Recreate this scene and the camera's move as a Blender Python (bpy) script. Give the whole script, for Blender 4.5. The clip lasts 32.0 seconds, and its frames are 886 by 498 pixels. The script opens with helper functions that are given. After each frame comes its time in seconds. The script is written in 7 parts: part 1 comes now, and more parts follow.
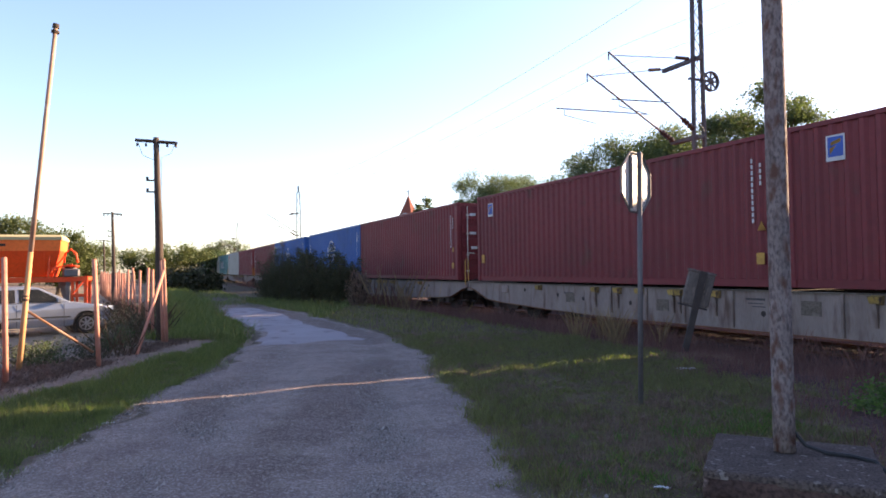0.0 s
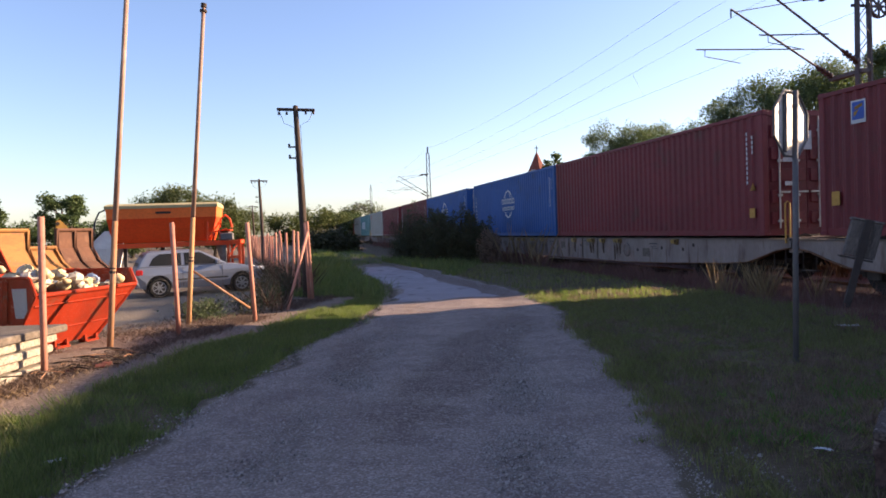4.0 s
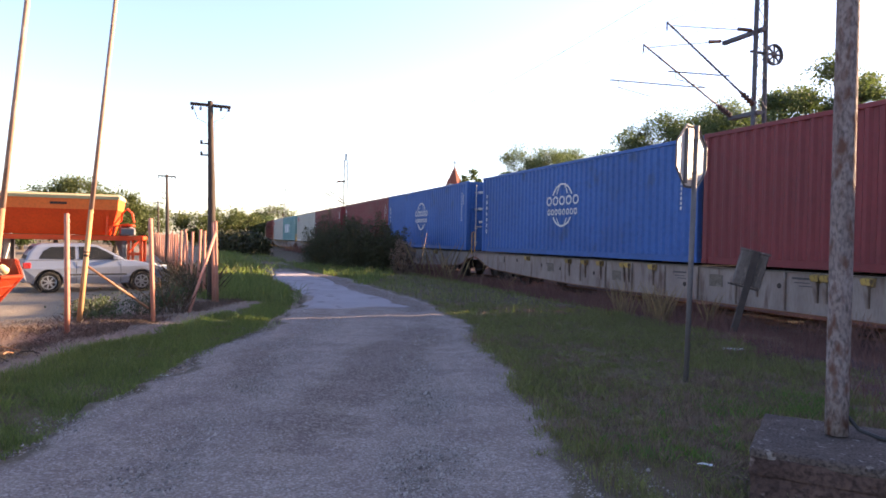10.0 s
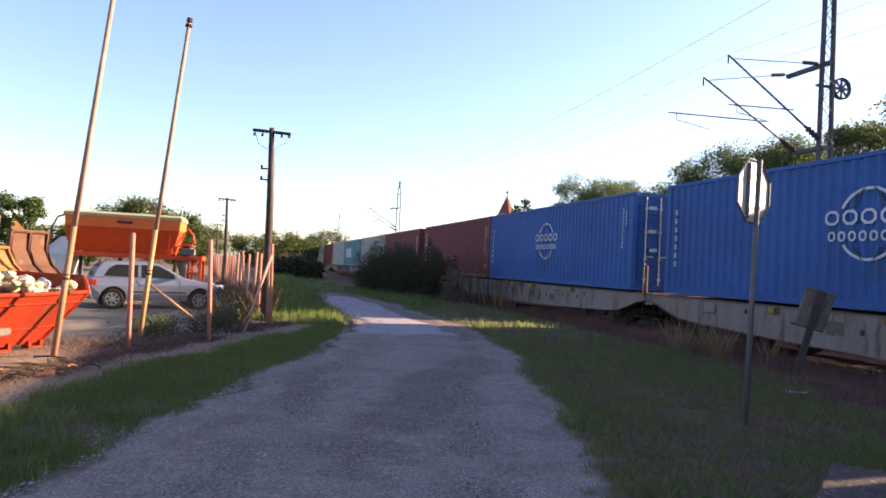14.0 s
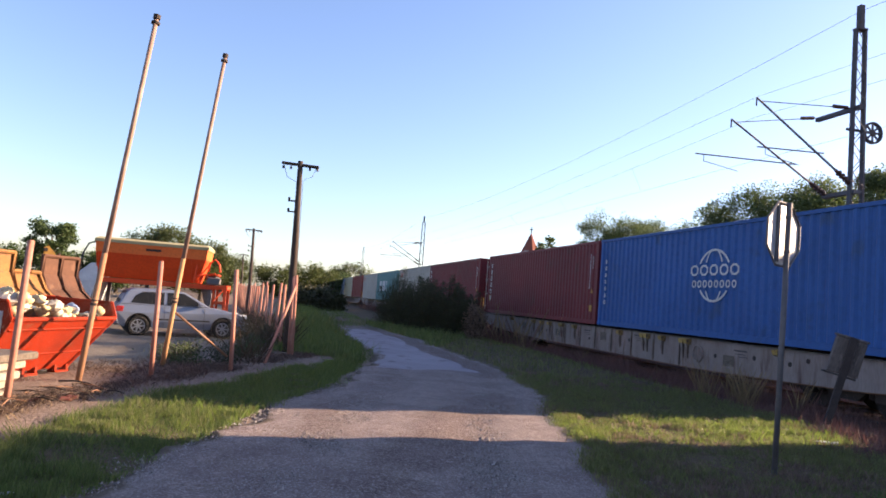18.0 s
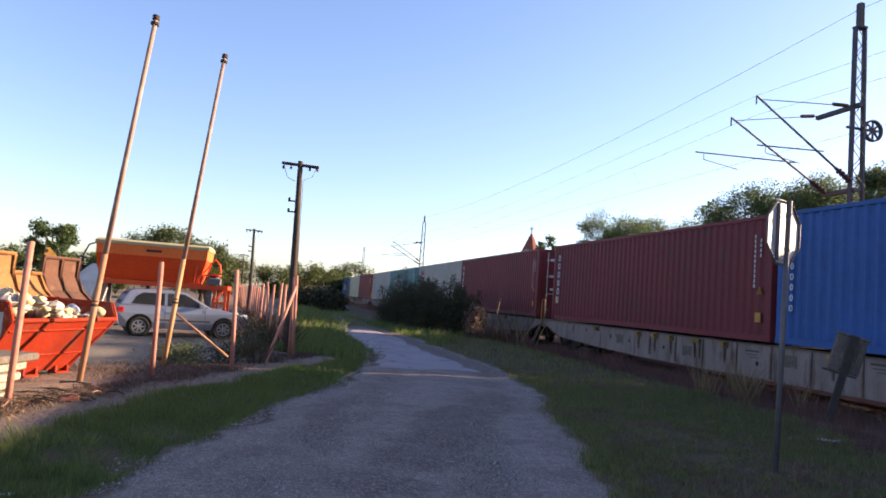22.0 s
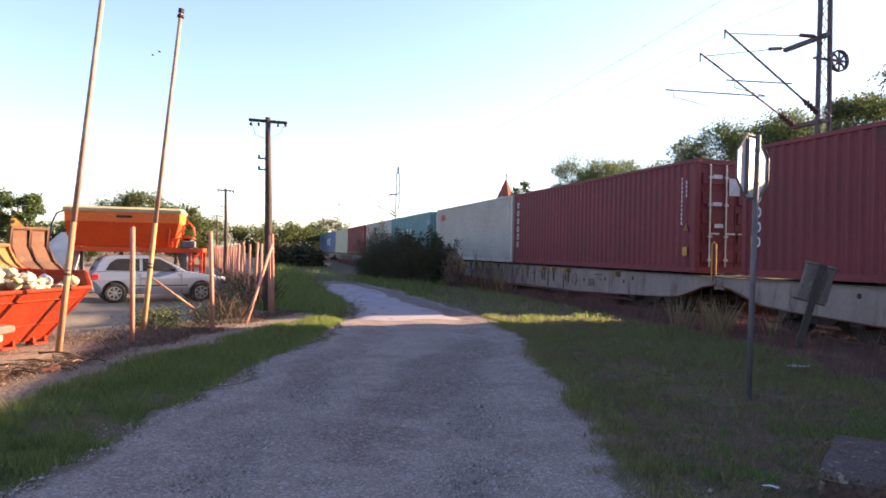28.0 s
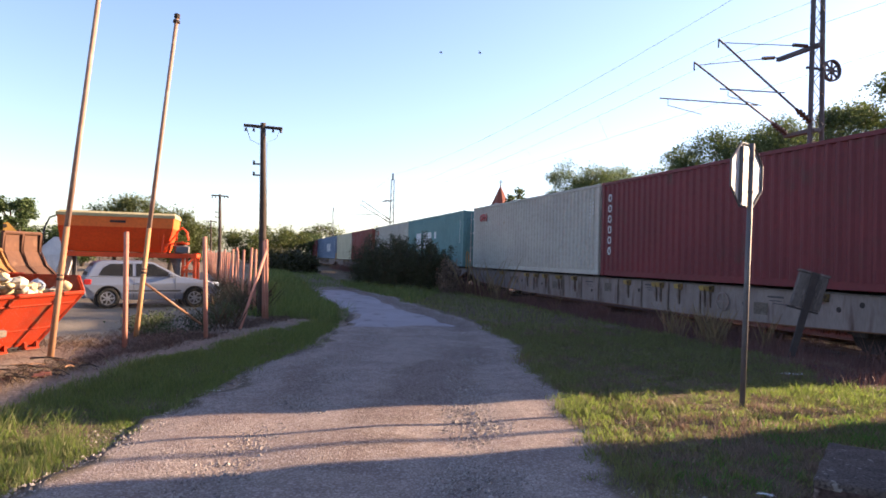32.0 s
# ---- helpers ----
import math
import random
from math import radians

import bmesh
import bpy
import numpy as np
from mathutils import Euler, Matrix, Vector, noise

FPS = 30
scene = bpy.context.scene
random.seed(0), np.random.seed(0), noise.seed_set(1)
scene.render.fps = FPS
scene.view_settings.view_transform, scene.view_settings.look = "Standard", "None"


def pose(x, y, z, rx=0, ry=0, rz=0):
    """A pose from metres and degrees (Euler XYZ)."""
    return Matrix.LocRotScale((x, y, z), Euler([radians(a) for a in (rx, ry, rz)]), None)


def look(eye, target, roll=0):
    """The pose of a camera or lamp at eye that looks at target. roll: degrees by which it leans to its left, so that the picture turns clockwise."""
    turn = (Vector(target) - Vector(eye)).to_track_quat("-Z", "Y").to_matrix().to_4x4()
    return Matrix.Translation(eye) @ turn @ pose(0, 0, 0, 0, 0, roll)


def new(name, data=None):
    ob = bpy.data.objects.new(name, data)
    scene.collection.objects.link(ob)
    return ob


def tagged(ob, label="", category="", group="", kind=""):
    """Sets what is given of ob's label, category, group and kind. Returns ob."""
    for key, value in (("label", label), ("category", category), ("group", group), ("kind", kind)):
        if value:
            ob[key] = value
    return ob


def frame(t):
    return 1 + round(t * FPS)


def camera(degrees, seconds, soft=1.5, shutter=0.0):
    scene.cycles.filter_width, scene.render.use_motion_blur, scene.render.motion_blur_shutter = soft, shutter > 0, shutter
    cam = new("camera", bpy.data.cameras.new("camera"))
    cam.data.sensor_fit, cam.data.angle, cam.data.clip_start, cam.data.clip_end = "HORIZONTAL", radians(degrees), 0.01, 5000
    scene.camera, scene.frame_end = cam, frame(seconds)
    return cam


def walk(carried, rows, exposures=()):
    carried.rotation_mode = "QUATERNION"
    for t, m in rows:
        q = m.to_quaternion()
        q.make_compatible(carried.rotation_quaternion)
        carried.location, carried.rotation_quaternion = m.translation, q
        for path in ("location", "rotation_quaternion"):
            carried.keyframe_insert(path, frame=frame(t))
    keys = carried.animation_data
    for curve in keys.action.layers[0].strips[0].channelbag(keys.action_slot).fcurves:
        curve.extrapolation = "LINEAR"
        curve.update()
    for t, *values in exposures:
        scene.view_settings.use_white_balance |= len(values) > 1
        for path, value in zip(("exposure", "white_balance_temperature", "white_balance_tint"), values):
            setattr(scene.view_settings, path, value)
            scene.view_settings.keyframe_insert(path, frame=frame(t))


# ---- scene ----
cam = camera(66.85, 32.0, soft=1.7)
EYE = (0.0, 0.0, 1.445)
TURNS = (
    (0, 0.064, 1.475, 91.66, 0.79, -0.35),
    (0.5, 0.060, 1.475, 90.81, 0.36, -1.10),
    (1, 0.051, 1.445, 91.25, 0.03, 3.85),
    (1.5, 0.009, 1.446, 98.17, -5.15, 16.44),
    (2, 0.000, 1.447, 98.19, -5.63, 18.65),
    (2.5, 0.000, 1.448, 97.58, -5.59, 19.69),
    (3, 0.000, 1.449, 95.84, -3.75, 20.52),
    (3.5, 0.000, 1.450, 93.94, 0.91, 17.82),
    (4, 0.017, 1.450, 88.37, 2.10, 10.65),
    (4.5, 0.038, 1.451, 92.33, -2.34, 4.44),
    (6.5, 0.055, 1.455, 88.94, -0.24, -0.99),
    (7, 0.064, 1.490, 91.56, -0.31, -2.42),
    (7.5, 0.055, 1.485, 91.63, 0.11, -1.69),
    (8, 0.047, 1.445, 89.65, 0.15, -0.41),
    (8.5, 0.045, 1.445, 88.21, 0.07, 0.55),
    (9, 0.043, 1.445, 88.40, 0.28, 1.17),
    (9.5, 0.037, 1.445, 88.89, 0.08, 2.23),
    (10, 0.032, 1.445, 89.23, -1.16, 3.39),
    (10.5, 0.040, 1.445, 89.78, 0.47, 0.78),
    (11, 0.042, 1.445, 95.54, -0.90, 0.12),
    (11.5, 0.028, 1.445, 94.72, -2.51, 5.33),
    (12, 0.028, 1.445, 94.21, -2.64, 9.23),
    (12.5, 0.027, 1.445, 91.70, -1.57, 7.02),
    (13, 0.022, 1.445, 90.73, -2.79, 6.84),
    (13.5, 0.018, 1.445, 90.84, -3.01, 7.31),
    (14, 0.009, 1.445, 91.51, -2.88, 7.68),
    (14.5, 0.000, 1.445, 91.56, -4.41, 8.08),
    (15, -0.002, 1.445, 91.80, -4.67, 8.59),
    (15.5, -0.003, 1.445, 92.61, -4.56, 9.38),
    (17.5, -0.004, 1.445, 94.31, -4.35, 9.55),
    (18, -0.003, 1.445, 94.41, -4.41, 9.57),
    (18.5, -0.003, 1.445, 94.66, -3.93, 9.58),
    (19, -0.002, 1.445, 94.63, -4.01, 9.41),
    (19.5, -0.001, 1.445, 94.45, -4.08, 9.27),
    (20, -0.001, 1.445, 94.14, -4.13, 9.32),
    (20.5, -0.000, 1.445, 93.94, -4.13, 9.51),
    (21, 0.000, 1.445, 94.01, -4.30, 9.60),
    (21.5, 0.001, 1.445, 94.09, -4.60, 9.63),
    (22, 0.002, 1.445, 94.37, -4.19, 9.63),
    (22.5, 0.002, 1.445, 94.71, -3.83, 9.49),
    (23, 0.003, 1.445, 93.73, -1.85, 9.09),
    (23.5, 0.013, 1.445, 88.13, 1.11, 8.15),
    (24, 0.022, 1.445, 86.11, 1.06, 7.04),
    (24.5, 0.023, 1.445, 87.71, -0.29, 6.37),
    (25, 0.024, 1.445, 87.55, -0.21, 6.15),
    (25.5, 0.025, 1.445, 87.64, -0.41, 6.37),
    (27.5, 0.005, 1.445, 89.85, -1.67, 7.39),
    (28, 0.013, 1.445, 90.21, -1.20, 7.75),
    (28.5, 0.020, 1.445, 90.86, -0.83, 7.92),
    (29, 0.022, 1.445, 91.52, -0.39, 7.57),
    (29.5, 0.024, 1.445, 91.69, -0.46, 7.17),
    (30, 0.026, 1.445, 91.78, -0.96, 6.89),
    (30.5, 0.028, 1.445, 91.65, -1.11, 6.82),
    (31, 0.020, 1.445, 91.39, -1.47, 6.88),
    (31.5, 0.012, 1.445, 91.09, -1.26, 7.03),
    (32, 0.005, 1.445, 90.78, -1.47, 7.26),
)
walk(cam, [(t, pose(x, EYE[1], z, rx, ry, rz)) for t, x, z, rx, ry, rz in TURNS],
     exposures=((0, 3.16, 7100, 27), (1, 3.13, 7000, 27), (2, 2.82, 6900, 27), (3, 2.45, 6650, 27), (4, 2.55, 6800, 28), (7, 3.08, 7200, 29), (8, 3.1, 7000, 28), (9, 3.4, 7400, 30), (11, 3.37, 7200, 28), (12, 2.98, 6950, 27), (13, 2.95, 7000, 28), (15, 2.95, 6850, 26), (18, 2.72, 6700, 27), (20, 2.62, 6650, 27), (22, 2.68, 6700, 27), (24, 2.88, 7100, 29), (25, 3.25, 7350, 30), (28, 3.2, 7200, 28), (31, 2.9, 7000, 27), (32, 2.9, 6950, 27)))

# ---- light: low evening sun from behind the train, clear sky ----
SUN_EL, SUN_AZ = 16.8, 63.9
world = bpy.data.worlds.new("world")
scene.world = world
world.use_nodes = True
wn = world.node_tree.nodes
sky = wn.new("ShaderNodeTexSky")
sky.sky_type = "NISHITA"
sky.sun_disc = False
sky.sun_elevation, sky.sun_rotation = radians(SUN_EL), radians(SUN_AZ)
sky.air_density, sky.dust_density, sky.ozone_density = 1.0, 0.8, 3.2
wn["Background"].inputs["Strength"].default_value = 0.05
world.node_tree.links.new(sky.outputs[0], wn["Background"].inputs["Color"])
sun = new("sun", bpy.data.lights.new("sun", "SUN"))
sun.data.energy, sun.data.angle, sun.data.color = 3.0, radians(0.6), (1.0, 0.82, 0.53)
sun.matrix_basis = look((60, 35, 23), (60 - math.sin(radians(SUN_AZ)), 35 - math.cos(radians(SUN_AZ)), 23 - math.tan(radians(SUN_EL))))


# ---- materials ----
def material(name, a, b=None, rough=0.8, metal=0.0, size=3.0, fine=40.0, bump=0.2, rust=None, rust_at=0.6, spread=0.12, space="Object", piece=0.0, stretch=None, spec=0.3, speckle=0.25):
    """A paint, soil or stone: two colours by broad and fine noise, an optional third one in patches, and a fine relief."""
    m = bpy.data.materials.new(name)
    m.use_nodes = True
    n, ln = m.node_tree.nodes, m.node_tree.links
    bs = n["Principled BSDF"]
    co = n.new("ShaderNodeTexCoord")
    at = co.outputs[space]
    if stretch:
        mp = n.new("ShaderNodeMapping")
        mp.inputs["Scale"].default_value = stretch
        ln.new(at, mp.inputs[0])
        at = mp.outputs[0]

    def cloud(scale, detail=5.0):
        t = n.new("ShaderNodeTexNoise")
        t.inputs["Scale"].default_value, t.inputs["Detail"].default_value = scale, detail
        ln.new(at, t.inputs["Vector"])
        return t.outputs["Fac"]

    def ramp(fac, lo, hi):
        r = n.new("ShaderNodeMapRange")
        r.inputs["From Min"].default_value, r.inputs["From Max"].default_value = lo, hi
        ln.new(fac, r.inputs[0])
        return r.outputs[0]

    def mix(fac, p, q):
        x = n.new("ShaderNodeMix")
        x.data_type = "RGBA"
        for socket, v in ((x.inputs["A"], p), (x.inputs["B"], q)):
            if isinstance(v, tuple):
                socket.default_value = (*v, 1)
            else:
                ln.new(v, socket)
        ln.new(fac, x.inputs["Factor"])
        return x.outputs["Result"]

    b = b or tuple(c * 0.7 for c in a)
    col = mix(ramp(cloud(size), 0.35, 0.68), a, b)
    grain = cloud(fine)
    dots = n.new("ShaderNodeMath")
    dots.operation = "MULTIPLY"
    dots.inputs[1].default_value = speckle
    ln.new(ramp(grain, 0.42, 0.7), dots.inputs[0])
    col = mix(dots.outputs[0], col, tuple(c * 0.4 for c in b))
    if rust:
        patch = ramp(cloud(size * 2.3, 9.0), rust_at, rust_at + spread)
        col = mix(patch, col, rust)
    if piece:
        info = n.new("ShaderNodeObjectInfo")
        hs = n.new("ShaderNodeHueSaturation")
        vr = n.new("ShaderNodeMapRange")
        vr.inputs["To Min"].default_value, vr.inputs["To Max"].default_value = 1 - piece, 1 + piece
        ln.new(info.outputs["Random"], vr.inputs[0])
        ln.new(vr.outputs[0], hs.inputs["Value"])
        ln.new(col, hs.inputs["Color"])
        col = hs.outputs[0]
    ln.new(col, bs.inputs["Base Color"])
    bs.inputs["Roughness"].default_value, bs.inputs["Metallic"].default_value = rough, metal
    bs.inputs["Specular IOR Level"].default_value = spec
    if bump:
        bp = n.new("ShaderNodeBump")
        bp.inputs["Strength"].default_value, bp.inputs["Distance"].default_value = bump, 0.02
        ln.new(grain, bp.inputs["Height"])
        ln.new(bp.outputs[0], bs.inputs["Normal"])
    return m


def leaf_material(name, a, b, through_leaf=0.35, lit=None):
    """Leaves or blades: a colour pair, picked blade by blade, and the colours of the light that shines through them."""
    m = bpy.data.materials.new(name)
    m.use_nodes = True
    n, ln = m.node_tree.nodes, m.node_tree.links
    bs = n["Principled BSDF"]
    geo = n.new("ShaderNodeNewGeometry")
    x = n.new("ShaderNodeMix")
    x.data_type = "RGBA"
    x.inputs["A"].default_value, x.inputs["B"].default_value = (*a, 1), (*b, 1)
    ln.new(geo.outputs["Random Per Island"], x.inputs["Factor"])
    ln.new(x.outputs["Result"], bs.inputs["Base Color"])
    bs.inputs["Roughness"].default_value = 0.6
    bs.inputs["Specular IOR Level"].default_value = 0.2
    tr = n.new("ShaderNodeBsdfTranslucent")
    if lit:
        y = n.new("ShaderNodeMix")
        y.data_type = "RGBA"
        y.inputs["A"].default_value, y.inputs["B"].default_value = (*lit[0], 1), (*lit[1], 1)
        ln.new(geo.outputs["Random Per Island"], y.inputs["Factor"])
        ln.new(y.outputs["Result"], tr.inputs["Color"])
    else:
        ln.new(x.outputs["Result"], tr.inputs["Color"])
    mx = n.new("ShaderNodeMixShader")
    mx.inputs[0].default_value = through_leaf
    ln.new(bs.outputs[0], mx.inputs[1])
    ln.new(tr.outputs[0], mx.inputs[2])
    ln.new(mx.outputs[0], n["Material Output"].inputs["Surface"])
    return m


MAROON = material("maroon_paint", (0.155, 0.019, 0.024), (0.12, 0.016, 0.02), 0.55, size=0.6, fine=9, bump=0.06, rust=(0.085, 0.026, 0.022), rust_at=0.62, spread=0.14, piece=0.1)
BLUE = material("blue_paint", (0.013, 0.082, 0.265), (0.01, 0.064, 0.21), 0.55, size=0.6, fine=9, bump=0.05, rust=(0.02, 0.055, 0.13), rust_at=0.62, spread=0.14, piece=0.06)
OFF_WHITE = material("off_white_paint", (0.4, 0.365, 0.315), (0.34, 0.305, 0.265), 0.6, size=0.7, fine=9, bump=0.05, rust=(0.28, 0.2, 0.14), rust_at=0.7, piece=0.08)
GREEN = material("grey_green_paint", (0.1, 0.22, 0.22), (0.08, 0.18, 0.18), 0.55, size=0.7, fine=9, bump=0.05)
CREAM = material("cream_paint", (0.5, 0.44, 0.3), (0.42, 0.36, 0.25), 0.6, size=0.7, fine=9, bump=0.05)
PALE_BLUE = material("pale_blue_paint", (0.12, 0.17, 0.25), (0.095, 0.14, 0.21), 0.6, size=0.7, fine=9, bump=0.05)
BRICK_RED = material("brick_red_paint", (0.22, 0.045, 0.035), (0.17, 0.035, 0.03), 0.6, size=0.7, fine=9, bump=0.05)
LETTER = material("white_lettering", (0.55, 0.55, 0.55), (0.42, 0.42, 0.42), 0.65, size=2, fine=20, bump=0)
SILVER_TRIM = material("galvanised_rod", (0.5, 0.48, 0.45), (0.36, 0.33, 0.3), 0.5, 0.4, size=4, fine=30, bump=0.05)
YELLOW = material("yellow_paint", (0.45, 0.24, 0.05), (0.36, 0.18, 0.04), 0.65, size=4, fine=30, bump=0.1)
LABEL_RED = material("red_print", (0.5, 0.03, 0.04), (0.42, 0.03, 0.03), 0.6, bump=0)
LABEL_BLUE = material("blue_print", (0.022, 0.085, 0.34), (0.018, 0.068, 0.28), 0.5, bump=0)
WAGON = material("dusty_wagon_paint", (0.25, 0.198, 0.178), (0.185, 0.142, 0.125), 0.85, size=0.8, fine=14, bump=0.08, rust=(0.105, 0.066, 0.052), rust_at=0.55, spread=0.16, stretch=(2.2, 1, 0.5), piece=0.06, speckle=0.25, spec=0.15)
SPIGOT = material("dirty_yellow_spigot", (0.33, 0.21, 0.055), (0.22, 0.14, 0.06), 0.8, size=6, fine=30, bump=0.1, rust=(0.11, 0.07, 0.05), rust_at=0.5, piece=0.35)
STENCIL = material("dark_stencil", (0.06, 0.05, 0.05), (0.09, 0.075, 0.07), 0.85, bump=0)
IRON = material("brake_dust_iron", (0.05, 0.035, 0.028), (0.03, 0.022, 0.02), 0.85, 0.1, size=3, fine=30, bump=0.15)
STEEL = material("worn_rail_steel", (0.35, 0.3, 0.27), (0.22, 0.16, 0.12), 0.4, 0.8, size=5, fine=40, bump=0.05)
RUSTY_RAIL = material("rusty_rail_side", (0.16, 0.07, 0.035), (0.1, 0.045, 0.025), 0.9, size=5, fine=40, bump=0.2)
GALV = material("weathered_galvanised", (0.14, 0.128, 0.13), (0.1, 0.09, 0.092), 0.6, 0.3, size=2, fine=25, bump=0.08)
MAST = material("dark_mast_steel", (0.09, 0.085, 0.09), (0.06, 0.055, 0.06), 0.75, 0.2, size=2, fine=25, bump=0.1, rust=(0.08, 0.045, 0.035), rust_at=0.62)
WIRE = material("dark_wire", (0.1, 0.1, 0.1), (0.07, 0.07, 0.07), 0.6, 0.3, bump=0)
INSULATOR = material("brown_porcelain", (0.07, 0.035, 0.025), (0.05, 0.025, 0.02), 0.25, bump=0)
RUST_POLE = material("peeling_painted_pole", (0.235, 0.19, 0.182), (0.17, 0.132, 0.125), 0.9, size=4.2, fine=32, bump=0.45, rust=(0.1, 0.05, 0.038), rust_at=0.5, spread=0.16, stretch=(1.6, 1.6, 0.8), speckle=0.95, spec=0.1)
POLE_FADED = material("weathered_pole_paint", (0.32, 0.205, 0.155), (0.23, 0.14, 0.105), 0.85, size=1.6, fine=30, bump=0.15, rust=(0.4, 0.28, 0.23), rust_at=0.54, spread=0.2)
POLE_WOOD = material("tarred_pole_wood", (0.075, 0.05, 0.038), (0.045, 0.032, 0.026), 0.9, size=3, fine=26, bump=0.3, stretch=(3, 3, 0.4), speckle=0.8)
POST_RED = material("faded_red_post", (0.38, 0.17, 0.12), (0.31, 0.125, 0.085), 0.75, size=4, fine=30, bump=0.12, rust=(0.24, 0.09, 0.05), rust_at=0.6, piece=0.15)
POST_YELLOW = material("worn_orange_post", (0.41, 0.22, 0.085), (0.33, 0.175, 0.09), 0.75, size=1.3, fine=30, bump=0.1, rust=(0.39, 0.21, 0.135), rust_at=0.48, spread=0.2)
POST_BROWN = material("brown_orange_post", (0.32, 0.165, 0.085), (0.25, 0.115, 0.06), 0.8, size=1.5, fine=30, bump=0.15, rust=(0.38, 0.23, 0.16), rust_at=0.52, spread=0.2)
# One orange paint twice: hopper shade and band light are put into colour.
ORANGE = material("orange_paint", (0.78, 0.075, 0.011), (0.68, 0.06, 0.01), 0.5, size=1.2, fine=14, bump=0.04)
ORANGE_LIT = material("lit_orange_paint", (0.8, 0.155, 0.026), (0.72, 0.13, 0.022), 0.6, size=1.2, fine=14, bump=0.04)
TARP = material("sun_bleached_cover", (0.4, 0.33, 0.17), (0.33, 0.27, 0.14), 0.85, size=1.5, fine=20, bump=0.15)
SKIP_RED = material("red_skip_paint", (0.27, 0.024, 0.006), (0.2, 0.019, 0.006), 0.7, size=1.6, fine=16, bump=0.08, rust=(0.14, 0.04, 0.02), rust_at=0.6, spec=0.1)
LID_YELLOW = material("scratched_yellow_lid", (0.27, 0.125, 0.036), (0.2, 0.088, 0.028), 0.8, size=2, fine=12, bump=0.1, rust=(0.15, 0.07, 0.035), rust_at=0.57, stretch=(1, 1, 3))
LID_BROWN = material("rusted_lid", (0.105, 0.045, 0.026), (0.07, 0.032, 0.02), 0.85, size=2, fine=14, bump=0.15, rust=(0.15, 0.075, 0.045), rust_at=0.6)
PAPER = material("white_notice", (0.62, 0.6, 0.58), (0.5, 0.48, 0.47), 0.7, bump=0)
TRASH = [material("pale_bag", (0.55, 0.44, 0.26), (0.44, 0.33, 0.18), 0.5, size=6, fine=40), material("blue_bag", (0.22, 0.28, 0.38), (0.15, 0.2, 0.3), 0.5, size=6, fine=40), material("white_bag", (0.5, 0.45, 0.37), (0.38, 0.33, 0.26), 0.5, size=6, fine=40)]
CONCRETE = material("weathered_concrete", (0.128, 0.097, 0.085), (0.09, 0.067, 0.06), 0.95, size=9.0, fine=60, bump=0.8, rust=(0.21, 0.178, 0.16), rust_at=0.62, spread=0.05, speckle=0.95, spec=0.1)
CONCRETE_SIDE = material("stained_concrete", (0.115, 0.07, 0.06), (0.07, 0.043, 0.038), 0.95, size=4.0, fine=35, bump=0.6, rust=(0.19, 0.14, 0.125), rust_at=0.64, spread=0.06, speckle=0.85, spec=0.1)
SLAB = material("pale_slab", (0.33, 0.29, 0.235), (0.27, 0.23, 0.18), 0.95, size=1.5, fine=30, bump=0.3, rust=(0.4, 0.35, 0.29), rust_at=0.62, spread=0.2, piece=0.08, speckle=0.8)
CAR_SILVER = material("silver_car_paint", (0.185, 0.21, 0.26), (0.165, 0.185, 0.235), 0.28, 0.35, size=0.5, fine=200, bump=0, spec=0.6)
CAR_GLASS = material("dark_car_glass", (0.012, 0.014, 0.017), (0.01, 0.012, 0.014), 0.3, bump=0, spec=0.06)
RUBBER = material("black_rubber", (0.013, 0.013, 0.013), (0.01, 0.01, 0.01), 0.9, size=10, fine=60, bump=0.1, spec=0.15)
ALLOY = material("alloy_rim", (0.5, 0.5, 0.5), (0.42, 0.42, 0.42), 0.3, 0.8, bump=0)
LIGHT_GLASS = material("headlight_glass", (0.6, 0.62, 0.62), (0.5, 0.5, 0.5), 0.08, bump=0, spec=0.7)
TAIL_RED = material("tail_light_red", (0.35, 0.02, 0.02), (0.28, 0.015, 0.015), 0.15, bump=0, spec=0.6)
PLASTIC = material("black_plastic", (0.03, 0.03, 0.032), (0.02, 0.02, 0.022), 0.6, bump=0)
SIGN_BACK = material("bare_aluminium_sign", (0.5, 0.49, 0.48), (0.42, 0.41, 0.4), 0.45, 0.25, size=3, fine=30, bump=0.03)
BOX_PAINT = material("grey_box_paint", (0.14, 0.112, 0.1), (0.095, 0.074, 0.066), 0.85, size=5, fine=30, bump=0.15, rust=(0.2, 0.155, 0.135), rust_at=0.56, spread=0.12, speckle=0.5, stretch=(2, 2, 0.5))
BOX_POST = material("dark_box_post", (0.06, 0.045, 0.04), (0.04, 0.03, 0.028), 0.9, size=5, fine=30, bump=0.2)
SLAB_TOP = material("dirty_slab_top", (0.145, 0.115, 0.09), (0.1, 0.08, 0.064), 0.95, size=1.5, fine=30, bump=0.3, speckle=0.6, rust=(0.2, 0.165, 0.13), rust_at=0.6)
THATCH = leaf_material("dry_thatch", (0.14, 0.09, 0.066), (0.27, 0.185, 0.135), 0.3)
SLEEPER = material("old_sleeper", (0.1, 0.07, 0.055), (0.07, 0.05, 0.04), 0.95, size=3, fine=30, bump=0.3, speckle=0.8)
BARK = material("bark", (0.085, 0.06, 0.045), (0.05, 0.037, 0.03), 0.95, size=4, fine=25, bump=0.5, stretch=(2, 2, 0.5), speckle=0.8)
LEAF = leaf_material("tree_leaves", (0.032, 0.06, 0.02), (0.075, 0.105, 0.036), 0.3)
